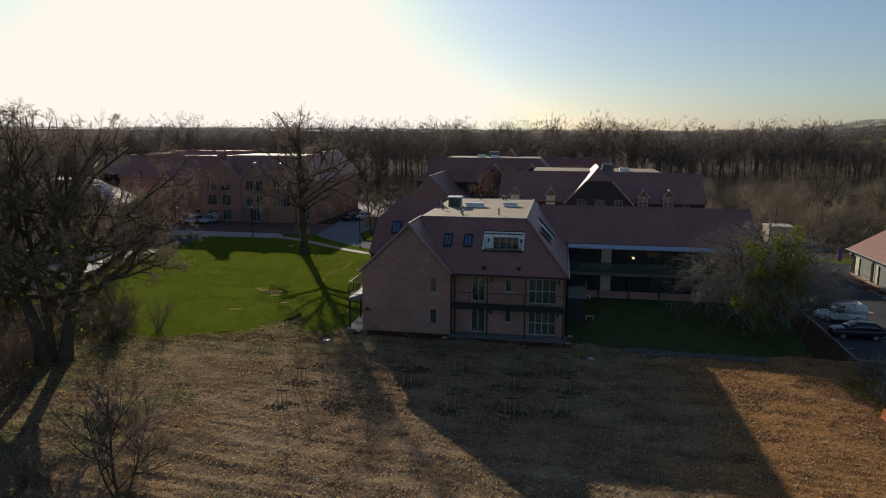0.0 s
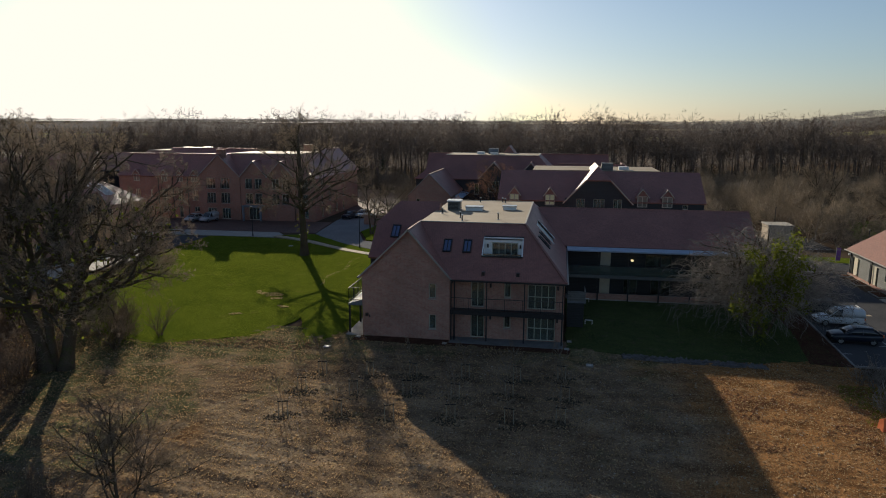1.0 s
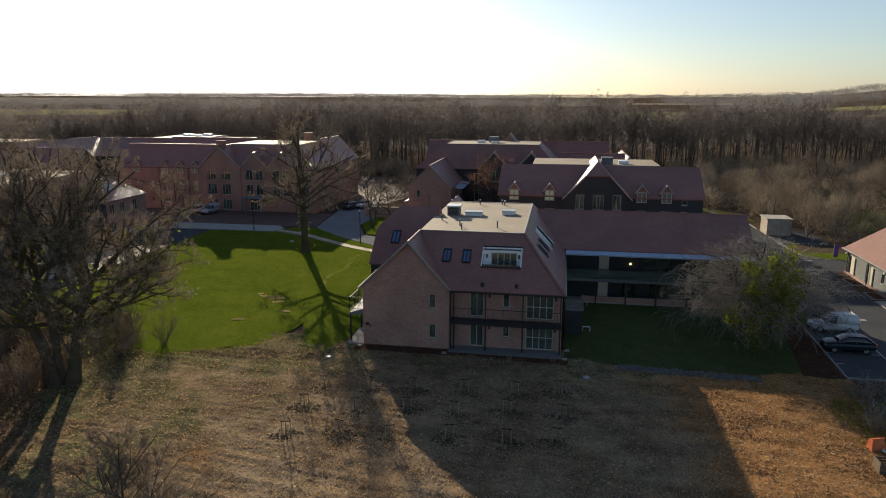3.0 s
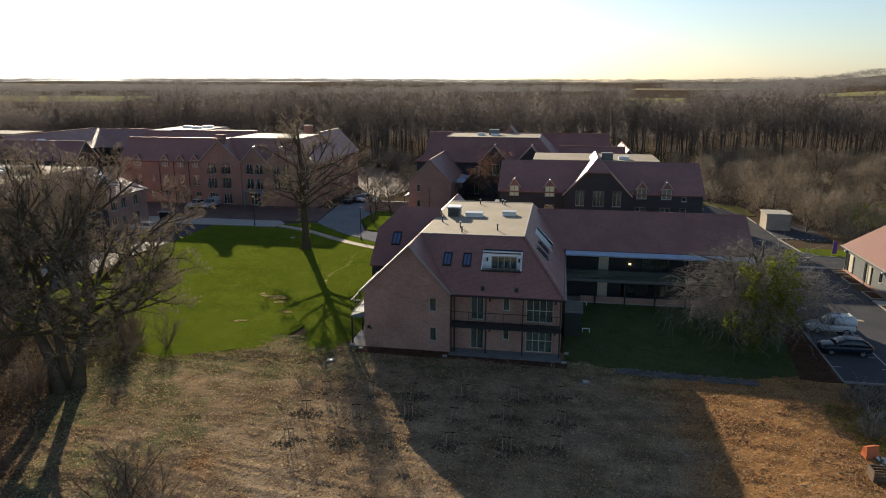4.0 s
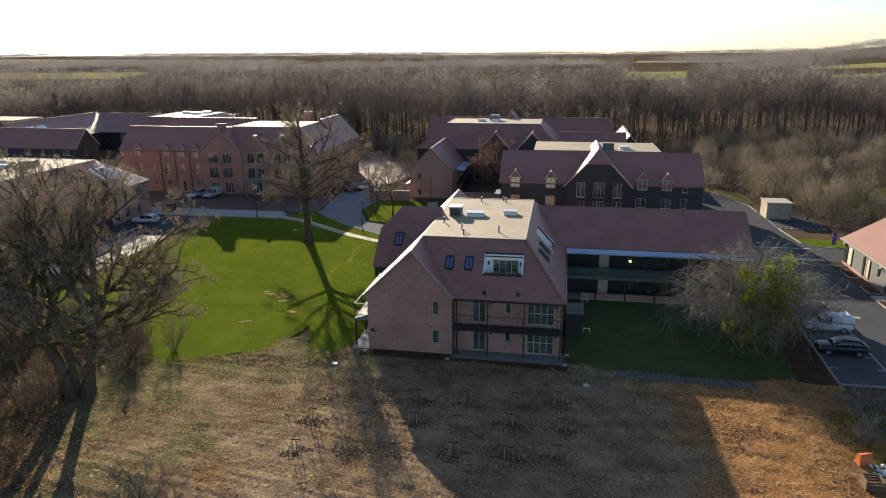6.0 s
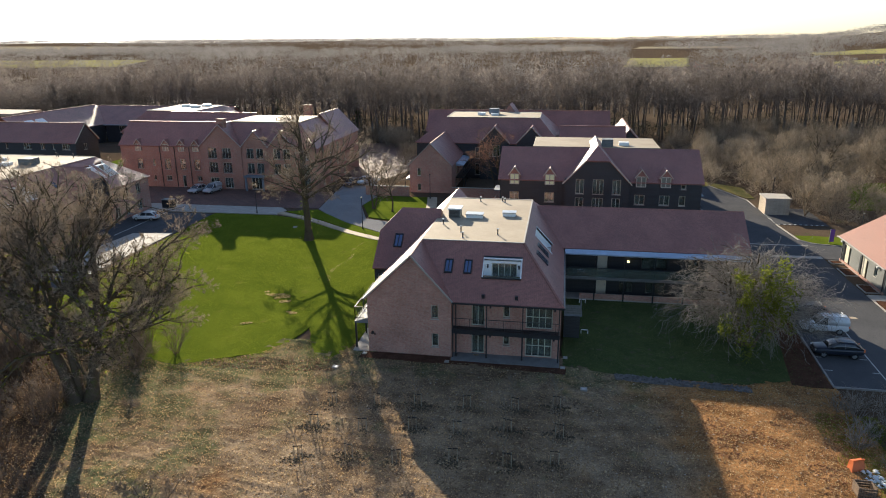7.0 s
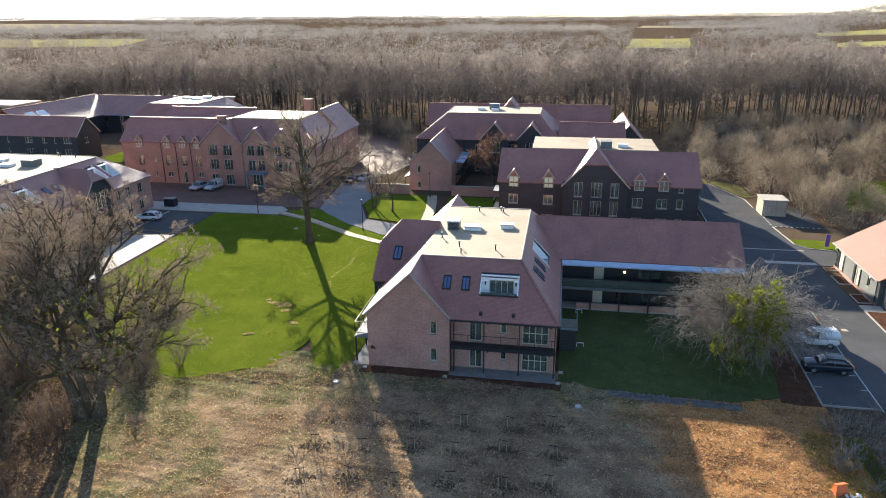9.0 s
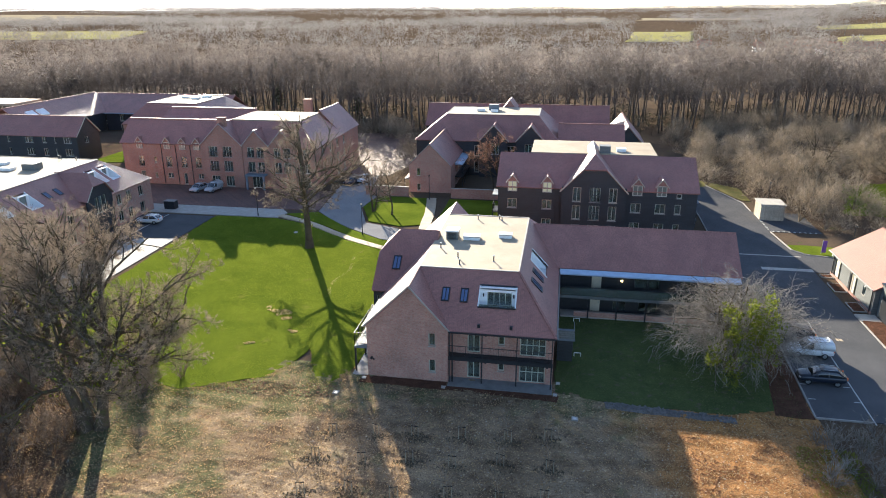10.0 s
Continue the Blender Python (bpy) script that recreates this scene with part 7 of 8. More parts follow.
def wood_edge(x):
    """Where the wood begins, as y over x."""
    pts = [(-400, 150), (-150, 140), (-90, 132), (-60, 124), (-42, 118), (-20, 112), (0, 116), (18, 124), (40, 138), (60, 138), (80, 132), (120, 122), (200, 95), (400, 80)]
    for (a, ya), (b, yb) in zip(pts, pts[1:]):
        if a <= x <= b:
            return ya + (yb - ya) * (x - a) / (b - a) + 5 * noise.noise(Vector((x * 0.05, 0, 0)))
    return 120


def in_view(x, y, margin=12):
    a = math.degrees(math.atan2(x + 0.6, y + 52))
    return -43 - margin < a < 24 + margin


# far fields: name, material, corners, label
FIELDS = [("field_west", "meadow", [(-640, 575), (-470, 640), (-560, 850), (-800, 800)], "pale green field beyond the wood"),
          ("field_east", "meadow", [(60, 690), (126, 696), (154, 850), (76, 842)], "bright green field beyond the wood"),
          ("field_near_village", "meadow", [(214, 572), (280, 556), (380, 765), (262, 728)], "green field beside the far houses"),
          ("field_high", "meadow", [(285, 868), (420, 850), (480, 985), (318, 962)], "green field below the far hill"),
          ("stubble_north", "stubble", [(-12, 1250), (70, 1248), (84, 1500), (-10, 1510)], "pale stubble field in the valley"),
          ("stubble_far", "stubble", [(120, 1330), (330, 1300), (360, 1420), (130, 1450)], "pale stubble field in the valley"),
          ("stubble_west", "stubble", [(-1350, 1250), (-960, 1330), (-1280, 1950), (-1800, 1850)], "pale stubble field on the far slope")]
in_field = [inside_poly(f[2]) for f in FIELDS]


def cleared(x, y):
    """Open land, with a lower margin on the near side of each field."""
    d = math.hypot(x, y + 52)
    return any(f(x + k * x / d, y + k * (y + 52) / d) for f in in_field for k in (0, 20))


def grid(y0, y1, step, edge_lo, edge_hi):
    out = []
    for j in range(int((y1 - y0) / step)):
        for i in range(int(y1 * 2.2 / step)):
            x = -y1 * 1.35 + i * step + rng.uniform(-0.45, 0.45) * step
            y = y0 + j * step + rng.uniform(-0.45, 0.45) * step
            w = wood_edge(x)
            if w + edge_lo <= y < w + edge_hi and in_view(x, y) and not cleared(x, y):
                out.append((x, y, relief(x, y)))
    return out


near_kinds = [wood_tree(17.3, 0.42, 520), wood_tree(18.0, 0.40, 530), wood_tree(16.6, 0.45, 500), wood_tree(17.5, 0.38, 520), wood_tree(15.8, 0.42, 490)]
wood = new("woodland_edge", tri_mesh("woodland_edge", *scatter(near_kinds, grid(90, 215, 5.6, 0, 44)), M_WOOD_NEAR_SHADE))
tagged(wood, "dense bare brown woodland of tall beech trees", "woodland", kind="stuff")
low_kinds = [clump_tree(4.2, 5.5, 120, 0.16), clump_tree(3.2, 4.6, 100, 0.16), clump_tree(5.4, 5.0, 130, 0.16)]
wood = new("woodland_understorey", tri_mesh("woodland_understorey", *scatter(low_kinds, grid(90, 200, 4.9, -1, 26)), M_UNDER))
tagged(wood, "dark low understorey at the foot of the wood", "undergrowth", kind="stuff")
mid_kinds = [clump_tree(h, w, 235, 0.23) for h, w in ((18.5, 11.5), (20, 12.5), (17, 11), (18.5, 12.5), (17.5, 10))]
wood = new("woodland_canopy", tri_mesh("woodland_canopy", *scatter(mid_kinds, grid(130, 560, 13.4, 40, 400)), M_WOOD_TWIG_HAZE))
tagged(wood, "bare brown woodland canopy behind the buildings", "woodland", kind="stuff")
far_kinds = [clump_tree(h, w, 120, 0.55) for h, w in ((14, 17), (16, 19), (12.5, 16), (15, 15))]
places = [p for p in grid(480, 1500, 17.5, 395, 1400) if noise.noise(Vector((p[0] / 260, p[1] / 260, 1.3))) > -0.12 or p[1] < 760]
wood = new("far_woodland", tri_mesh("far_woodland", *scatter(far_kinds, places), M_FAR_TWIG_HAZE))
tagged(wood, "distant bare woodland on the rising ground", "woodland", kind="stuff")
ridge_kinds = [clump_tree(h, w, 95, 1.9) for h, w in ((15, 50), (17, 56), (14, 44))]
places = [p for p in grid(1450, 4300, 56.0, 1330, 4300) if p[2] > 26 or noise.noise(Vector((p[0] / 520, p[1] / 330, 5.3))) > -0.05]
wood = new("ridge_woodland", tri_mesh("ridge_woodland", *scatter(ridge_kinds, places), M_FAR_TWIG_HAZE))
tagged(wood, "wooded ridges along the horizon", "woodland", kind="stuff")


def fir(h):
    """A conifer: tiers of drooping needle fans."""
    n = 260
    z = rng.uniform(0.08, 1, n)
    a = rng.uniform(0, math.tau, n)
    r = (1 - z) * h * 0.2 + 0.15
    d = np.stack([np.cos(a), np.sin(a), np.full(n, -0.25)], 1)
    stem = tubes(np.array([[[0, 0, 0], [0, 0, h * 0.95]]]), np.array([[h * 0.015, 0.03]]), 4)
    return join([stem, blades(np.stack([0 * a, 0 * a, z * h], 1), d, r, np.full(n, 0.45))])


for x, y, h in ((-62, 150, 15), (-95, 168, 17), (-112, 172, 14), (-70, 210, 18), (-44, 190, 16)):
    e = thing("conifer", "dark green conifer among the bare wood", "tree", (x, y, relief(x, y)), group="conifers")
    v, f = fir(h)
    part("crown", tri_mesh("crown", v + np.array([x, y, relief(x, y)]), f, M_CONIFER), None, e)


# scrub on the far side of the road
def dome_bush(h, w, n, thin):
    """A rounded bush: a few stems, and slender twigs that fan out to a bumpy dome."""
    m = 9
    a = rng.uniform(0, math.tau, m)
    d = np.stack([np.cos(a) * rng.uniform(0.2, 0.9, m), np.sin(a) * rng.uniform(0.2, 0.9, m), np.ones(m)], 1)
    st = lines(np.zeros((m, 3)), d, rng.uniform(0.55, 0.8, m) * h, 2, 0.12, 0.02)
    stems = tubes(st, np.linspace(1, 0.4, 3)[None] * np.full((m, 1), h * 0.010), 3)
    a, u = rng.uniform(0, math.tau, n), rng.random(n) ** 0.7
    lump = 1 + 0.16 * np.sin(3 * a + rng.uniform(0, 6)) + 0.12 * np.sin(5 * a + 7 * u + rng.uniform(0, 6))
    out = np.stack([np.cos(a) * np.sqrt(1 - u * u), np.sin(a) * np.sqrt(1 - u * u), u], 1) * lump[:, None]
    r = 0.35 + 0.6 * rng.random((n, 1)) ** 0.38
    p = out * r * np.array([w / 2, w / 2, h * 0.8]) + np.array([0, 0, h * 0.1])
    d = unit(out) + rng.normal(0, 0.55, (n, 3)) + np.array([0, 0, 0.3])
    return join([stems, blades(p, d, rng.uniform(0.08, 0.18, n) * h, rng.uniform(0.6, 1.5, n) * thin)])


def bush(h, w, n, thin):
    m = 12
    a = rng.uniform(0, math.tau, m)
    d = np.stack([np.cos(a) * rng.uniform(0.15, 0.75, m), np.sin(a) * rng.uniform(0.15, 0.75, m), np.ones(m)], 1)
    p0 = np.stack([np.cos(a), np.sin(a), np.zeros(m)], 1) * rng.uniform(0, 0.12, (m, 1)) * w
    pts = lines(p0, d, rng.uniform(0.6, 1.0, m) * h, 4, 0.12, 0.02)
    rad = np.linspace(1, 0.3, 5)[None] * np.full((m, 1), h * 0.009)
    q, r = sprout(pts, rad, 5, 0.2, 1, 34, 0.5, 0.012, 1, 0.18, 0.05)
    i = rng.integers(0, len(q), n)
    t = rng.random((n, 1))
    tw = blades(q[i, 0] * (1 - t) + q[i, -1] * t, unit(q[i, -1] - q[i, 0]) + rng.normal(0, 0.8, (n, 3)), rng.uniform(0.35, 0.9, n) * h / 6, rng.uniform(0.6, 1.4, n) * thin)
    return join([tubes(pts, rad, 3), tubes(q, np.maximum(r, 0.012), 3), tw])


def in_scrub(x, y):
    if y > wood_edge(x) + 4 or ((x - 56) / 9) ** 2 + ((y - 69) / 8) ** 2 < 1:
        return False
    return (x > 34.5 and y > 47 + max(0, x - 60) * -0.3) or (x > 24 + max(0, 80 - y) * 0.45 and y > 66)


bushes = [dome_bush(5.2, 5.6, 1250, 0.042), dome_bush(4.2, 5.0, 1100, 0.04), dome_bush(6.4, 5.8, 1350, 0.042), dome_bush(3.0, 4.4, 900, 0.04), dome_bush(5.6, 4.6, 1200, 0.042)]
places = []
for j in range(23):
    for i in range(30):
        x, y = 14 + i * 4.5 + rng.uniform(-1.7, 1.7), 45 + j * 4.5 + rng.uniform(-1.7, 1.7)
        if in_scrub(x, y) and in_view(x, y, 8):
            places.append((x, y, 0))
scrub = new("scrub", tri_mesh("scrub", *scatter(bushes, places, 0.7, 1.3), M_SCRUB))
tagged(scrub, "thick bare grey-brown scrub beside the road", "scrub", kind="stuff")
places = [(rng.uniform(-58, -36), rng.uniform(104, 122), 0) for _ in range(12)] + [(rng.uniform(-34, -28), rng.uniform(84, 112), 0) for _ in range(7)]
thicket = new("pale_thicket", tri_mesh("pale_thicket", *scatter(bushes, places, 0.8, 1.3), M_SCRUB))
tagged(thicket, "pale sunlit bushes at the edge of the wood", "bushes", kind="stuff")
for x, y, h in ((46, 84, 13), (57, 78, 9.5), (68, 66, 10.5), (40, 66, 8.5)):
    tree("bare_tree", "rounded bare tree standing in the scrub", [((x, y, 0), (0, 0, 1), h * 0.72, h * 0.016), ((x + 0.5, y, 0), (0.25, 0, 1), h * 0.66, h * 0.013)], OAK[:3] + [dict(n=6, t0=0.15, t1=1.0, ang=42, ratio=0.5, thin=0.013, segs=1, wob=0.2, up=0.06)], M_SCRUB, solid=2, thinnest=0.014)

# thicket and dead stems below the great tree
places = []
for _ in range(270):
    x, y = rng.uniform(-52, -30.5), rng.uniform(-34, 1.5)
    if x < -37.0 - 0.55 * (y + 10) * (y < -10) or (-9 < y < -1.5 and x < -31.5 and rng.random() < 0.8):
        places.append((x, y, 0))
low = [bush(2.4, 2.4, 100, 0.028), bush(1.8, 2.2, 90, 0.028), bush(3.2, 2.4, 110, 0.028)]
th = new("undergrowth", tri_mesh("undergrowth", *scatter(low, places, 0.7, 1.25), M_DEAD))
tagged(th, "tangled brown undergrowth below the bare trees", "undergrowth", kind="stuff")
places = [(rng.uniform(19.0, 27.5), rng.uniform(-11, -1.6), 0) for _ in range(34)] + [(rng.uniform(22, 30), rng.uniform(-24, -10), 0) for _ in range(30)]
th = new("hedge", tri_mesh("hedge", *scatter(low, places, 0.6, 1.0), M_TWIG_PALE))
tagged(th, "low bare hedge with pale twigs beside the road", "hedge", kind="stuff")
places = [(rng.uniform(-30, -22), rng.uniform(-30, -23), 0) for _ in range(9)]
th = new("brambles", tri_mesh("brambles", *scatter(low, places, 0.45, 0.7), M_DEAD))
tagged(th, "low brown brambles in the rough grass", "undergrowth", kind="stuff")


# ---- grass, leaves, stones ----
def strew(n, x0, x1, y0, y1, keep, z=0.1):
    x, y = rng.uniform(x0, x1, n), rng.uniform(y0, y1, n)
    k = np.array([keep(a, b) for a, b in zip(x, y)])
    x, y = x[k], y[k]
    return np.stack([x, y, np.array([plot_height(a, b) for a, b in zip(x, y)]) if z is None else np.full(len(x), z)], 1)


def grass(name, p, h, w, mat, label, lean=0.35):
    n = len(p)
    d = np.stack([rng.normal(0, lean, n), rng.normal(0, lean, n), np.ones(n)], 1)
    ob = new(name, tri_mesh(name, *blades(p, d, rng.uniform(0.6, 1.3, n) * h, np.full(n, w)), mat))
    return tagged(ob, label, "grass", kind="stuff")


grass("lawn_grass", strew(160000, -53, -17, -4, 44, on_lawn, 0.11), 0.065, 0.06, M_BLADE, "short bright green lawn grass")
# Court blades take the darker rough-grass colour, again to suit the shade.
grass("court_grass", strew(24000, 0.4, 20, -1, 15.2, lambda x, y: True, 0.13), 0.06, 0.05, M_ROUGH_GRASS, "short green grass beside the building")
soil_keep = lambda x, y: not (y > -0.9 and -16.6 < x < 20) and y < 1.5 and not on_lawn(x, y)
weedy = lambda x, y: soil_keep(x, y) and noise.noise(Vector((x * 0.11, y * 0.11, 5))) > 0.02 + 0.25 * smooth(-26, -14, x) - 0.4 * smooth(-9, -3, y) * smooth(-20, -14, x)
grass("plot_weeds", strew(16000, -43, 20.5, -38, 1.4, weedy, None), 0.10, 0.03, M_ROUGH_GRASS, "thin green weeds on the bare plot", 0.7)
grass("plot_straw", strew(42000, -43, 20.5, -38, 1.4, soil_keep, None), 0.13, 0.03, M_DRY, "dry straw-coloured grass on the plot", 1.4)
edge_keep = lambda x, y: soil_keep(x, y) and on_lawn(x, y + 2.2 * float(rng.random()) ** 1.6)
grass("fringe_grass", strew(60000, -46, -17, -6, 8, edge_keep, None), 0.09, 0.05, M_BLADE, "ragged grass along the edge of the lawn", 0.6)
grass("verge_grass", strew(9000, 17.4, 22, -16, -4.5, lambda x, y: x > 17.6 + 0.9 * noise.noise(Vector((0, y * 0.5, 0))) + (0.8 if y < -11 else 0), 0.05), 0.22, 0.03, M_BLADE, "rough green grass along the hedge", 0.6)
p = strew(95000, -43, 20.5, -38, 1.4, soil_keep, None)
lv = new("fallen_leaves", tri_mesh("fallen_leaves", *leaf_cards(p + np.array([0, 0, 0.03]), 0.05), M_LEAF_LITTER))
tagged(lv, "dry fallen leaves strewn over the soil", "leaves", kind="stuff")


def pebbles(p, size):
    """Small angular lumps of six corners."""
    n = len(p)
    base = np.array([[1, 0, 0], [-0.5, 0.86, 0], [-0.5, -0.86, 0], [0.2, 0.1, 0.8], [0, 0, -0.6]])
    s = size * rng.uniform(0.4, 1.7, (n, 1, 1))
    a = rng.uniform(0, math.tau, n)
    j = base[None] * (1 + rng.normal(0, 0.25, (n, 5, 3)))
    q = np.stack([j[..., 0] * np.cos(a)[:, None] - j[..., 1] * np.sin(a)[:, None], j[..., 0] * np.sin(a)[:, None] + j[..., 1] * np.cos(a)[:, None], j[..., 2]], 2) * s + p[:, None]
    f = np.array([[0, 1, 3], [1, 2, 3], [2, 0, 3], [1, 0, 4], [2, 1, 4], [0, 2, 4]])
    return q.reshape(-1, 3), ((np.arange(n) * 5)[:, None, None] + f[None]).reshape(-1, 3)


ob = new("soil_clods", tri_mesh("soil_clods", *pebbles(strew(28000, -43, 20.5, -38, 1.4, lambda x, y: soil_keep(x, y) and noise.noise(Vector((x * 0.3, y * 0.3, 8))) > -0.05, None), 0.034), M_CLOD))
tagged(ob, "clods of brown soil on the plot", "soil", kind="stuff")
heap = strew(5200, 9, 19.5, -16, -4.5, lambda x, y: noise.noise(Vector((x * 0.33, y * 0.42, 12))) > 0.12, None)
ob = new("clay_clods", tri_mesh("clay_clods", *pebbles(heap, 0.06), M_CLAY))
tagged(ob, "rust-brown clods of dug clay", "soil", kind="stuff")
ob = new("stones", tri_mesh("stones", *pebbles(strew(3600, -36, 20, -38, -1.4, soil_keep, None), 0.045), M_STONE))
tagged(ob, "pale stones scattered on the soil", "stones", kind="stuff")
rough = strew(3500, -38, -18, -6.5, 1.0, lambda x, y: abs(y - (-3.4 + 0.06 * (x + 28) ** 2 * 0.12)) < 1.1 and not on_lawn(x, y), None)
ob = new("turned_earth", tri_mesh("turned_earth", *pebbles(rough, 0.075), M_CLOD))
tagged(ob, "turned earth along the edge of the lawn", "soil", kind="stuff")
cob = thing("cobble_strip", "strip of grey cobbles between lawn and soil", "paving", (9, -1.5, 0), kind="structure")
part("bed", Shape().prism([(4.3, -0.75, 0.05), (4.5, -1.75, 0.05), (14.4, -2.35, 0.05), (14.4, -1.45, 0.05)], (0, 0, 0.08)), M_COBBLE, cob)
cp = strew(900, 4.4, 14.3, -2.4, -0.7, lambda x, y: -1.70 - (x - 4.4) * 0.06 < y < -0.80 - (x - 4.4) * 0.07, 0.17)
tagged(part("stones", tri_mesh("cobbles", *pebbles(cp, 0.11), M_COBBLE), None, cob), kind="stuff")

for i, (x, y, r) in enumerate(((-30.6, 12.6, 0.5), (-28.9, 11.4, 1.0), (-27.6, 10.2, 0.5), (-29.1, 4.2, 0.45), (-26.0, 7.3, 0.5))):
    pr = strew(int(1900 * r), x - 2 * r, x + 2 * r, y - r, y + r, lambda a, b: ((a - x) / (2 * r)) ** 2 + ((b - y) / r) ** 2 < 0.4 + 1.1 * noise.noise(Vector((a * 1.3, b * 1.3, 0))), 0.13)
    tagged(grass("bare_patch", pr, 0.07, 0.08, M_DRY, "worn straw-coloured patch in the lawn", 0.9), category="bare patch")

pr = strew(2600, -27.4, -24.6, 16, 31.5, lambda a, b: abs(a + 25.75 + 0.35 * math.sin(b * 0.7)) < 0.20 and noise.noise(Vector((a, b * 0.6, 3))) > -0.15, 0.13)
grass("worn_track", pr, 0.07, 0.06, M_DRY, "narrow worn track across the lawn", 0.9)
# young planted trees, each tied to a pair of stakes
PLANTS = [(x + 0.15 * math.sin(7 * x + y), y + 0.2 * math.sin(3 * x - y)) for x in (-16.4, -13.1, -9.9, -6.6, -3.2, 0.0) for y in (-8.7 + 0.1 * (x + 16.4), -12.0 + 0.1 * (x + 16.4), -15.5 + 0.1 * (x + 16.4))]
first = thing("staked_sapling", "thin bare sapling tied to a pair of wooden stakes", "sapling", (0, 0, 0), group="planted saplings")
for sx in (-0.26, 0.26):
    part("stake", Shape().tube((sx, 0), 0.028, -0.1, 1.1, 8, 0.026), M_STAKE, first)
part("tie", Shape().box(-0.31, -0.05, 0.97, 0.31, -0.036, 1.03), M_RUBBER, first)
o = skeleton_tree([((0, 0, 0), (0.02, 0, 1), 2.6, 0.032)], [dict(n=9, t0=0.35, t1=1, ang=38, ratio=0.42, thin=0.012, segs=3, wob=0.12, up=0.1), dict(n=4, t0=0.2, t1=1, ang=38, ratio=0.5, thin=0.012, segs=2, wob=0.15, up=0.08)])
part("stem", tri_mesh("stem", *join([tubes(p, np.maximum(r, 0.011), 4) for p, r in o]), M_TWIG), None, first)
tagged(part("soil_ring", tri_mesh("soil_ring", *pebbles(np.stack([rng.normal(0, 0.5, 190), rng.normal(0, 0.36, 190), np.full(190, 0.0)], 1), 0.055), M_TUFT), None, first), kind="stuff")
for i, (x, y) in enumerate(PLANTS):
    m = pose(x, y, plot_height(x, y), 0, 0, float(rng.uniform(-20, 20)))
    if i:
        copy_thing(first, m)
    else:
        first_at = m
first.matrix_basis = first_at


# ---- vehicles ----
def loft(sections):
    """A skin over closed sections of equal count, with capped ends."""
    s = Shape()
    m = len(sections[0])
    for sec in sections:
        s.v += [Vector(p) for p in sec]
    for i in range(len(sections) - 1):
        for j in range(m):
            a, b = i * m + j, i * m + (j + 1) % m
            s.f.append((a, b, b + m, a + m))
    s.f.append(range(m - 1, -1, -1))
    s.f.append(range((len(sections) - 1) * m, len(sections) * m))
    return s


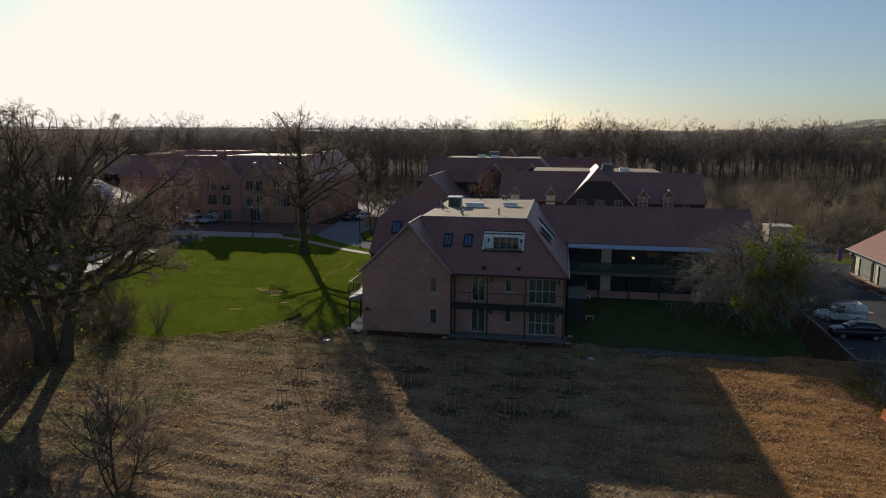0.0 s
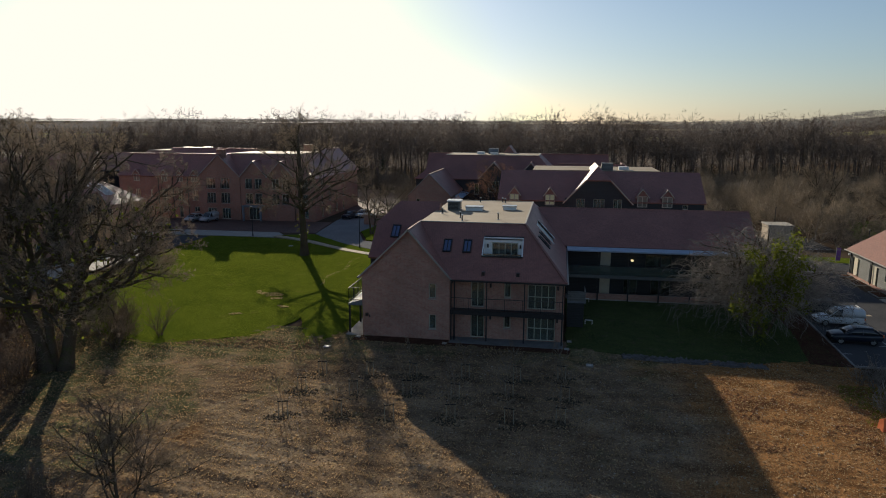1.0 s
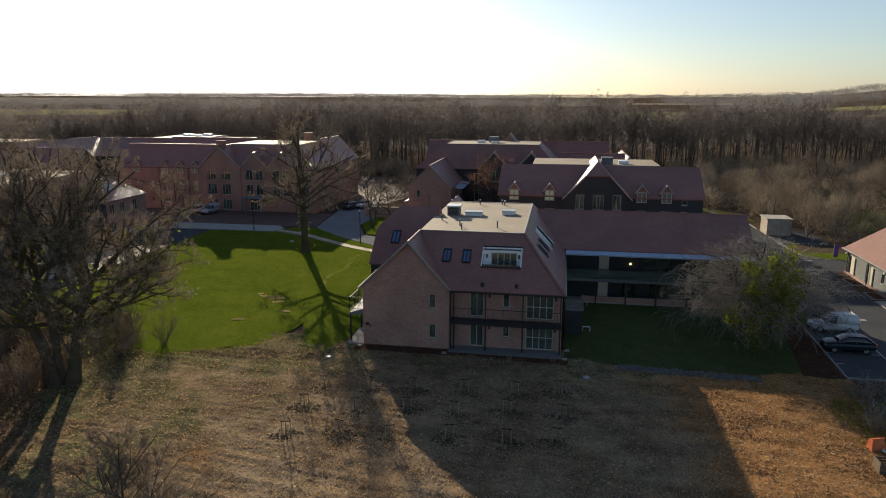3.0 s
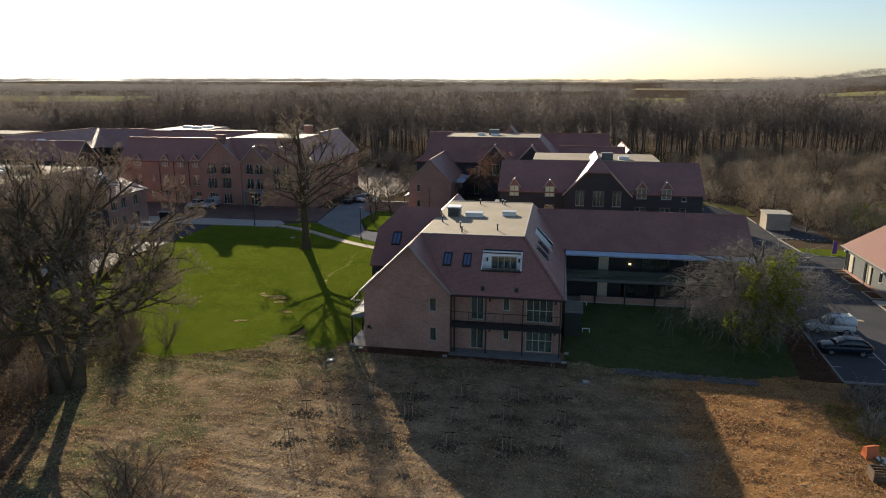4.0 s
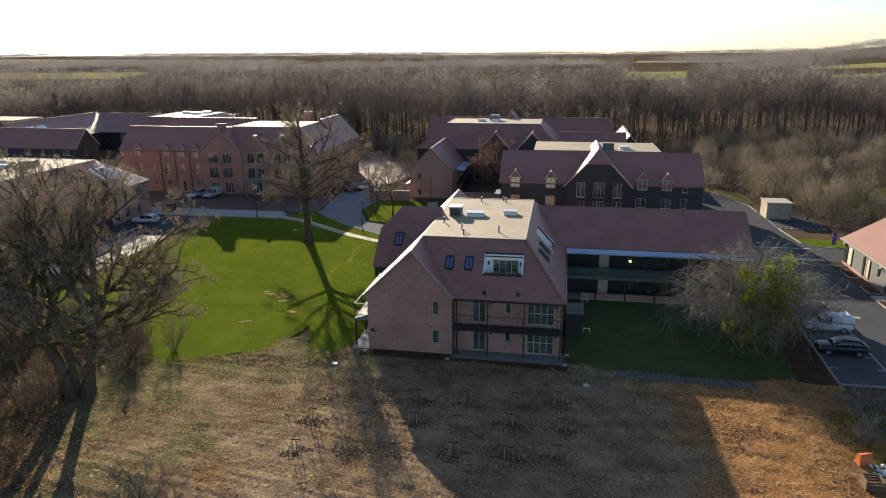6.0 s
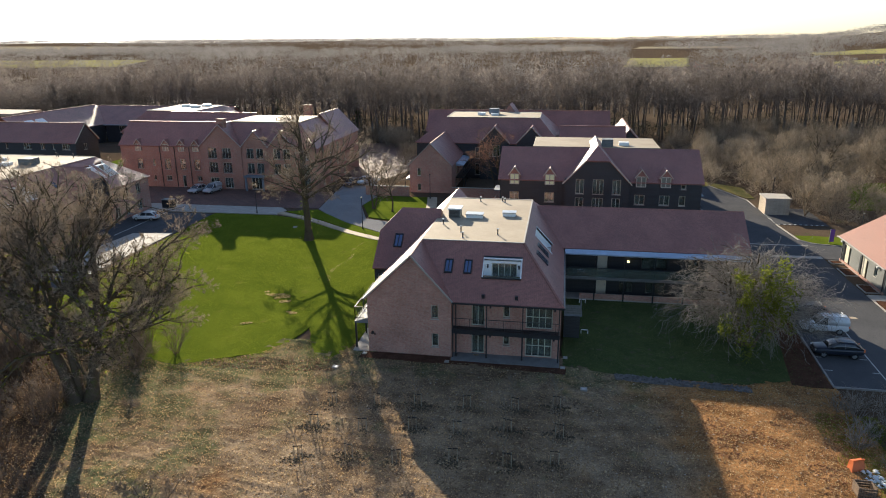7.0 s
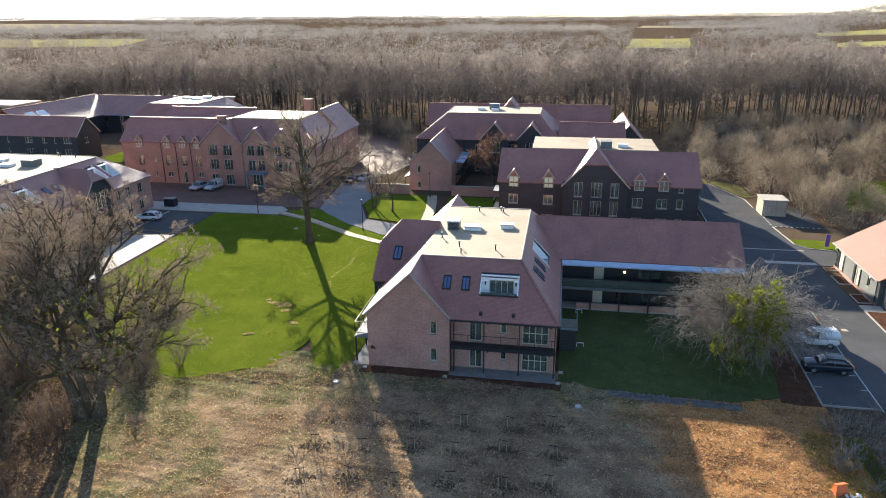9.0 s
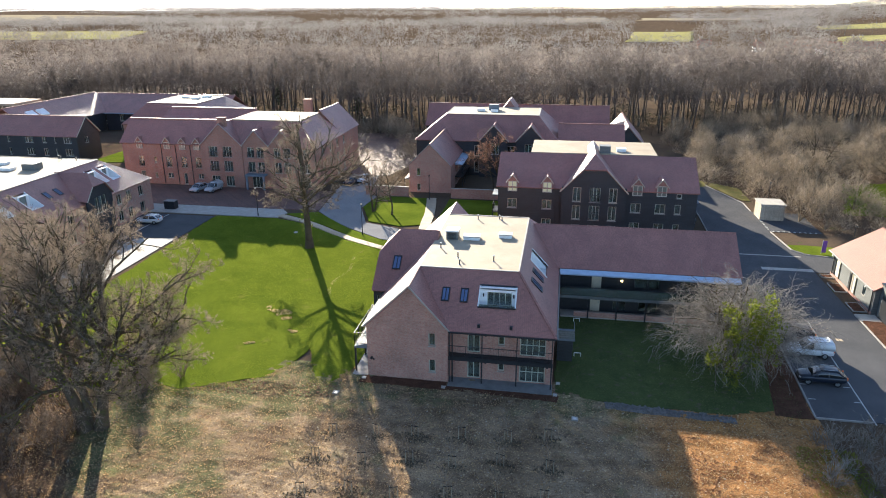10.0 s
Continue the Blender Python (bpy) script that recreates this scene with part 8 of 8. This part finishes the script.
def vehicle(name, label, category, paint, van=False):
    """A car or van at the origin, its nose towards -x."""
    e = thing(name, label, category)
    L, W = (4.4, 0.92) if not van else (4.5, 0.91)
    ring = [math.tau * (i + 0.5) / 20 for i in range(20)]
    bend = lambda v, p: math.copysign(abs(v) ** p, v)

    def hull(x, a, b, w):
        return [(x, w * bend(math.cos(t), 0.45), (a + b) / 2 + (b - a) / 2 * bend(math.sin(t), 0.62)) for t in ring]

    def cabin(x, b, t, wb, wt):
        return [(x, wb, b), (x, (wb + wt) / 2 + 0.02, (b + t) / 2), (x, wt, t - 0.10), (x, wt * 0.93, t - 0.035), (x, wt * 0.7, t), (x, -wt * 0.7, t), (x, -wt * 0.93, t - 0.035), (x, -wt, t - 0.10), (x, -(wb + wt) / 2 - 0.02, (b + t) / 2), (x, -wb, b)]

    def skin(name, s, mat, parent, label=""):
        ob = part(name, s, mat, parent, label)
        for p in ob.data.polygons:
            p.use_smooth = len(p.vertices) == 4
        return ob
    up = 0.06 if van else 0.0
    # x, sill, belt, half-width
    low = [(-L / 2, 0.40, 0.70, 0.60), (-L / 2 + 0.06, 0.32, 0.80, 0.74), (-L / 2 + 0.22, 0.27, 0.90, 0.84), (-L / 2 + 0.6, 0.25, 0.98 + up, W - 0.02), (-1.0, 0.24, 1.04 + up, W), (0.2, 0.24, 1.06 + up, W), (1.5, 0.26, 1.09 + up, W - 0.01), (L / 2 - 0.25, 0.30, 1.09 + up, W - 0.06), (L / 2 - 0.06, 0.38, 1.05 + up, W - 0.12), (L / 2, 0.46, 0.95 + up, W - 0.2)]
    skin("body", loft([hull(*q) for q in low]), paint, e)
    belt, top = (1.02, 1.60) if not van else (1.08, 1.83)
    if van:
        skin("cargo_body", loft([cabin(x, belt - 0.04, t, 0.88, w) for x, t, w in ((0.15, top, 0.80), (1.0, top + 0.01, 0.80), (2.0, top - 0.01, 0.79), (2.16, top - 0.06, 0.77), (2.22, top - 0.3, 0.80))]), paint, e)
        skin("windscreen", loft([cabin(x, belt - 0.06, t, 0.84, w) for x, t, w in ((-1.0, belt + 0.02, 0.80), (-0.66, belt + 0.36, 0.78), (-0.30, top - 0.07, 0.75), (0.16, top - 0.01, 0.785))]), M_CAR_GLASS, e)
        skin("roof", loft([cabin(x, t - 0.06, t, w, w - 0.01) for x, t, w in ((-0.30, top - 0.04, 0.66), (0.18, top + 0.012, 0.72))]), paint, e)
        for sy in (-1, 1):
            part("pillar", Shape().bar((-0.98, sy * 0.83, belt), (-0.31, sy * 0.755, top - 0.10), 0.08), paint, e)
            part("door_frame", Shape().bar((0.13, sy * 0.86, belt), (0.13, sy * 0.80, top - 0.10), 0.08), paint, e)
            part("roof_bar", Shape().bar((-0.1, sy * 0.6, top + 0.07), (1.9, sy * 0.6, top + 0.07), 0.05), M_STEEL, e)
        part("cross_bar", Shape().bar((1.75, -0.65, top + 0.12), (1.75, 0.65, top + 0.12), 0.07), M_WHITE, e)
    else:
        skin("glazing", loft([cabin(x, belt - 0.06, t, wb, w) for x, t, wb, w in ((-1.12, belt + 0.02, 0.78, 0.74), (-0.72, belt + 0.30, 0.82, 0.70), (-0.28, top - 0.07, 0.84, 0.66), (0.35, top, 0.85, 0.66), (1.30, top - 0.05, 0.84, 0.64), (1.75, top - 0.26, 0.82, 0.66), (2.08, belt + 0.02, 0.78, 0.70))]), M_CAR_GLASS, e)
        skin("roof", loft([cabin(x, t - 0.12, t + 0.012, w + 0.012, w) for x, t, w in ((-0.28, top - 0.07, 0.64), (0.35, top, 0.665), (1.30, top - 0.05, 0.645), (1.48, top - 0.10, 0.62))]), paint, e)
        for sy in (-1, 1):
            for (xa, wa, za), (xb, wb, zb), t in (((-1.08, 0.78, belt), (-0.28, 0.66, top - 0.14), 0.06), ((0.42, 0.85, belt - 0.03), (0.42, 0.67, top - 0.1), 0.07), ((2.0, 0.79, belt), (1.36, 0.65, top - 0.14), 0.12)):
                part("pillar", Shape().bar((xa, sy * wa, za), (xb, sy * wb, zb), t), paint, e)
            part("roof_rail", Shape().bar((-0.1, sy * 0.57, top + 0.04), (1.25, sy * 0.56, top + 0.03), 0.035), M_STEEL, e)
    for x in (-1.38, 1.32):
        for sy in (-1, 1):
            w = Shape()
            n = 20
            yo, yi = sy * (W + 0.005), sy * (W - 0.2)
            for i in range(n):
                a, b = i * math.tau / n, (i + 1) * math.tau / n
                for r0, r1, ya, yb in ((0.33, 0.33, yi, yo), (0.33, 0.23, yo, yo), (0.23, 0.23, yo, yi)):
                    w.poly([(x + r0 * math.cos(a), ya, 0.33 + r0 * math.sin(a)), (x + r0 * math.cos(b), ya, 0.33 + r0 * math.sin(b)), (x + r1 * math.cos(b), yb, 0.33 + r1 * math.sin(b)), (x + r1 * math.cos(a), yb, 0.33 + r1 * math.sin(a))])
            wh = part("wheel", w, M_RUBBER, e)
            rim = Shape()
            for i in range(5):
                a = i * math.tau / 5
                rim.bar((x, yo - sy * 0.02, 0.33), (x + 0.22 * math.cos(a), yo - sy * 0.02, 0.33 + 0.22 * math.sin(a)), 0.07, 0.03)
            rim.prism([(x + 0.225 * math.cos(i * math.tau / 16), yo - sy * 0.08, 0.33 + 0.225 * math.sin(i * math.tau / 16)) for i in range(16)], (0, sy * 0.02, 0))
            part("rim", rim, M_STEEL, wh)
    for sy in (-1, 1):
        part("headlight", Shape().box(-L / 2 + 0.02, sy * 0.62 - 0.13, 0.62, -L / 2 + 0.20, sy * 0.62 + 0.14, 0.76), M_STEEL, e)
        part("tail_light", Shape().box(L / 2 - 0.12, sy * 0.72 - 0.09, 0.8, L / 2 + 0.005, sy * 0.72 + 0.09, 1.05), M_ORANGE, e)
        part("mirror", Shape().box(-0.75, sy * (W + 0.08) - 0.09, 1.0, -0.6, sy * (W + 0.08) + 0.09, 1.14), paint, e)
    part("bumper", Shape().box(-L / 2 - 0.03, -0.62, 0.3, -L / 2 + 0.08, 0.62, 0.48), M_RUBBER, e)
    return e


def put(e, x, y, rz, z=0.066):
    e.matrix_basis = pose(x, y, z, 0, 0, rz) @ Matrix.Scale(0.86, 4)
    return e


put(vehicle("car", "dark navy hatchback parked in a bay", "car", M_CAR_NAVY), 22.9, 5.7, -2)
put(vehicle("van", "small white van with a roof rack parked in a bay", "van", M_CAR_WHITE, True), 23.5, 10.7, -2)
put(vehicle("car", "black saloon car parked below the spreading tree", "car", M_CAR_BLACK), 23.0, 14.0, -2)
white = put(vehicle("car", "silver estate car parked before the brick building", "car", M_CAR_SILVER), -63.6, 57.6, 80)
put(vehicle("van", "pale grey van parked before the brick building", "van", M_CAR_SILVER, True), -60.9, 57.9, 80)
put(vehicle("car", "white car parked beside the lawn", "car", M_CAR_WHITE), -61.4, 38.6, 5)
put(vehicle("car", "dark blue car parked beside the curved drive", "car", M_CAR_NAVY), -38.0, 66.5, 75)
put(vehicle("car", "silver car parked beside the brick building", "car", M_CAR_SILVER), -36.2, 68.5, 75)


# ---- small things ----
def lamp_post(x, y, h, label="slim dark lamp post"):
    e = thing("lamp_post", label, "street lamp", (x, y, 0), group="lamp posts")
    part("post", Shape().tube((x, y), 0.06, 0, h, 10, 0.045), M_DARK, e)
    part("base", Shape().tube((x, y), 0.11, 0, 0.5, 10, 0.09), M_DARK, e)
    part("head", Shape().box(x - 0.09, y - 0.35, h, x + 0.09, y + 0.12, h + 0.09), M_RUBBER, e)


for x, y, h in ((-27.7, 38.2, 4.6), (37.0, 38.9, 4.4), (-46.5, 44.6, 4.5), (-31.3, 59.0, 4.5), (32.4, 60.5, 4.5), (-21.8, 58.0, 4.2)):
    lamp_post(x, y, h)
ban = thing("banner_sign", "purple upright banner sign on the verge", "sign", (34.2, 40.0, 0))
part("panel", Shape().box(33.95, 39.98, 0.3, 34.45, 40.03, 1.9), M_PURPLE, ban)
part("post", Shape().box(33.90, 39.97, 0, 33.945, 40.04, 2.0), M_STEEL, ban)
bsg = thing("blue_sign", "small pale blue sign on a post beside the bays", "sign", (17.5, 16.2, 0))
part("panel", Shape().box(15.2, 14.2, 1.6, 15.7, 14.25, 2.1), M_BLUE_SIGN, bsg)
part("post", Shape().box(15.42, 14.26, 0, 15.48, 14.31, 2.1), M_STEEL, bsg)
bn = thing("bin_store", "dark green bin store box", "bin", (-62.3, 46.3, 0))
part("body", Shape().box(-63.2, 45.8, 0.12, -61.4, 46.9, 1.35), M_DARK, bn)
part("lid", Shape().box(-63.25, 45.75, 1.35, -61.35, 46.95, 1.45), M_GREY_CLAD, bn)


def manhole(x, y, z, w=0.75):
    e = thing("manhole_cover", "pale square manhole frame set in the ground", "manhole cover", (x, y, z), group="manhole covers")
    s = Shape()
    for a, b, c, d in ((-w / 2, -w / 2, w / 2, -w / 2 + 0.12), (-w / 2, w / 2 - 0.12, w / 2, w / 2), (-w / 2, -w / 2 + 0.12, -w / 2 + 0.12, w / 2 - 0.12), (w / 2 - 0.12, -w / 2 + 0.12, w / 2, w / 2 - 0.12)):
        s.box(x + a, y + b, z - 0.1, x + c, y + d, z + 0.035)
    part("frame", s, M_CONC, e)
    part("lid", Shape().box(x - w / 2 + 0.12, y - w / 2 + 0.12, z - 0.1, x + w / 2 - 0.12, y + w / 2 - 0.12, z + 0.03), M_STEEL, e)


for x, y, z in ((1.9, -3.65, 0.14), (-18.0, -3.0, 0.14), (0.5, 1.45, 0.18), (0.3, -0.5, 0.2), (-9.15, -0.8, 0.2), (-16.3, -0.3, 0.2), (-37.5, 37.5, 0.18)):
    manhole(x, y, z, 0.5 if x > 1 or x < -17 else 0.36)
for x, y in ((1.05, 6.5), (2.2, 6.7), (2.2, 14.2)):
    e = thing("hoop", "small white metal hoop on the lawn", "hoop", (x, y, 0), group="hoops")
    part("rail", Shape().bar((x - 0.3, y, 0.1), (x - 0.3, y, 0.5), 0.05).bar((x - 0.3, y, 0.5), (x + 0.3, y, 0.5), 0.05).bar((x + 0.3, y, 0.5), (x + 0.3, y, 0.1), 0.05), M_WHITE, e)
bg = thing("barrier_block", "weathered orange plastic barrier block in the grass", "barrier", (18.2, -11.2, 0))
part("block", loft([[(17.8, -11.6, 0.0), (18.7, -11.3, 0.0), (18.6, -11.0, 0.75), (17.9, -11.3, 0.75)], [(17.7, -11.0, 0.0), (18.55, -10.7, 0.0), (18.5, -10.75, 0.65), (17.8, -11.0, 0.65)]]), M_ORANGE, bg)
part("rim", Shape().bar((17.85, -11.35, 0.78), (18.6, -11.08, 0.78), 0.08), M_ORANGE, bg)
cr8 = thing("timber_crate", "weathered wooden crate on the grass", "crate", (17.7, -13.6, 0))
for i in range(4):
    part("slat", Shape().box(17.2, -14.05, 0.06 + i * 0.17, 18.2, -14.0, 0.19 + i * 0.17), M_OLD_TIMBER, cr8)
    part("slat", Shape().box(17.2, -13.2, 0.06 + i * 0.17, 18.2, -13.15, 0.19 + i * 0.17), M_OLD_TIMBER, cr8)
for ex in (17.2, 18.14):
    part("end", Shape().box(ex, -13.99, 0.05, ex + 0.06, -13.21, 0.72), M_OLD_TIMBER, cr8)
part("base", Shape().box(17.26, -13.99, 0.03, 18.14, -13.21, 0.1), M_OLD_TIMBER, cr8)
rub = new("rubble", tri_mesh("rubble", *pebbles(np.stack([rng.normal(18.95, 0.28, 60), rng.normal(-12.3, 0.45, 60), rng.uniform(0.02, 0.25, 60)], 1), 0.13), M_WHITE))
tagged(rub, "heap of white rubble in the grass", "rubble", kind="stuff")

# far fields and cottages
def land(x, y):
    """Height of the ground mesh itself at a place: level between its rings."""
    r, a = math.hypot(x, y), math.atan2(x, y) * SEG / math.tau
    i = max(k for k in range(len(rings) - 1) if rings[k] <= r)
    f, j = (r - rings[i]) / (rings[i + 1] - rings[i]), math.floor(a)
    at = lambda q, m: relief(q * math.sin(m * math.tau / SEG), q * math.cos(m * math.tau / SEG))
    g = a - j
    return (at(rings[i], j) * (1 - g) + at(rings[i], j + 1) * g) * (1 - f) + (at(rings[i + 1], j) * (1 - g) + at(rings[i + 1], j + 1) * g) * f


for nm, kind, corners, lab in FIELDS:
    n = 14
    c = [Vector((*p, 0)) for p in corners]
    v, fs = [], []
    for j in range(n + 1):
        for i in range(n + 1):
            p = c[0].lerp(c[1], i / n).lerp(c[3].lerp(c[2], i / n), j / n)
            p += Vector((noise.noise(p * 0.012), noise.noise(p * 0.012 + Vector((9, 0, 0))), 0)) * 14
            v.append((p.x, p.y, land(p.x, p.y) + (0.9 if 0 < i < n and 0 < j < n else -1.0)))
    for j in range(n):
        for i in range(n):
            a = j * (n + 1) + i
            fs.append((a, a + 1, a + n + 2, a + n + 1))
    tagged(new(nm, data_mesh(nm, v, fs, M_FIELD if kind == "meadow" else M_STUBBLE)), lab, "field", kind="structure")
for x, y, w in ((176, 566, 20), (198, 560, 9), (207, 572, 14), (224, 566, 26), (254, 574, 12), (186, 580, 9), (160, 600, 9), (120, 640, 12)):
    e = thing("cottage", "far brick cottage with a clay roof", "house", (x, y, relief(x, y)), group="far cottages")
    g = relief(x, y)
    part("wall", Shape().box(x, y, g - 2, x + w, y + 8, g + 5), M_WHITE if w == 9 else M_BRICK_FAR, e)
    gable_roof(e, x, x + w, y, y + 8, g + 5, g + 9, "x", M_TILE_NEW)
    part("chimney", Shape().box(x + 1, y + 3.6, g + 7, x + 2.2, y + 4.6, g + 11), M_BRICK_FAR, e)
    for i in range(2):
        part("window", Shape().box(x + 2 + i * 4, y - 0.05, g + 3, x + 3.4 + i * 4, y - 0.004, g + 4.3), M_PANE, e)

# the buildings behind stand on lower ground
VIEW = Vector((-0.42, -50.8, 28.2))
for names, grow in ((("boarded_building", "corner_balcony"), 1.062), (("far_building", "far_range", "far_link", "brick_wing"), 1.025), (("far_gable_wing",), 1.165), (("rear_brick_block",), 1.07), (("boarded_rear_range",), 1.03)):
    for ob in [o for o in scene.objects if o.parent is None and o.name.split(".")[0] in names]:
        ob.matrix_basis = Matrix.Translation(VIEW) @ Matrix.Scale(grow, 4) @ Matrix.Translation(-VIEW) @ ob.matrix_basis
# the whole site to its true size
for ob in [o for o in scene.objects if o.parent is None and o.type not in ("CAMERA", "LIGHT")]:
    ob.matrix_basis = Matrix.Scale(TRUE, 4) @ ob.matrix_basis
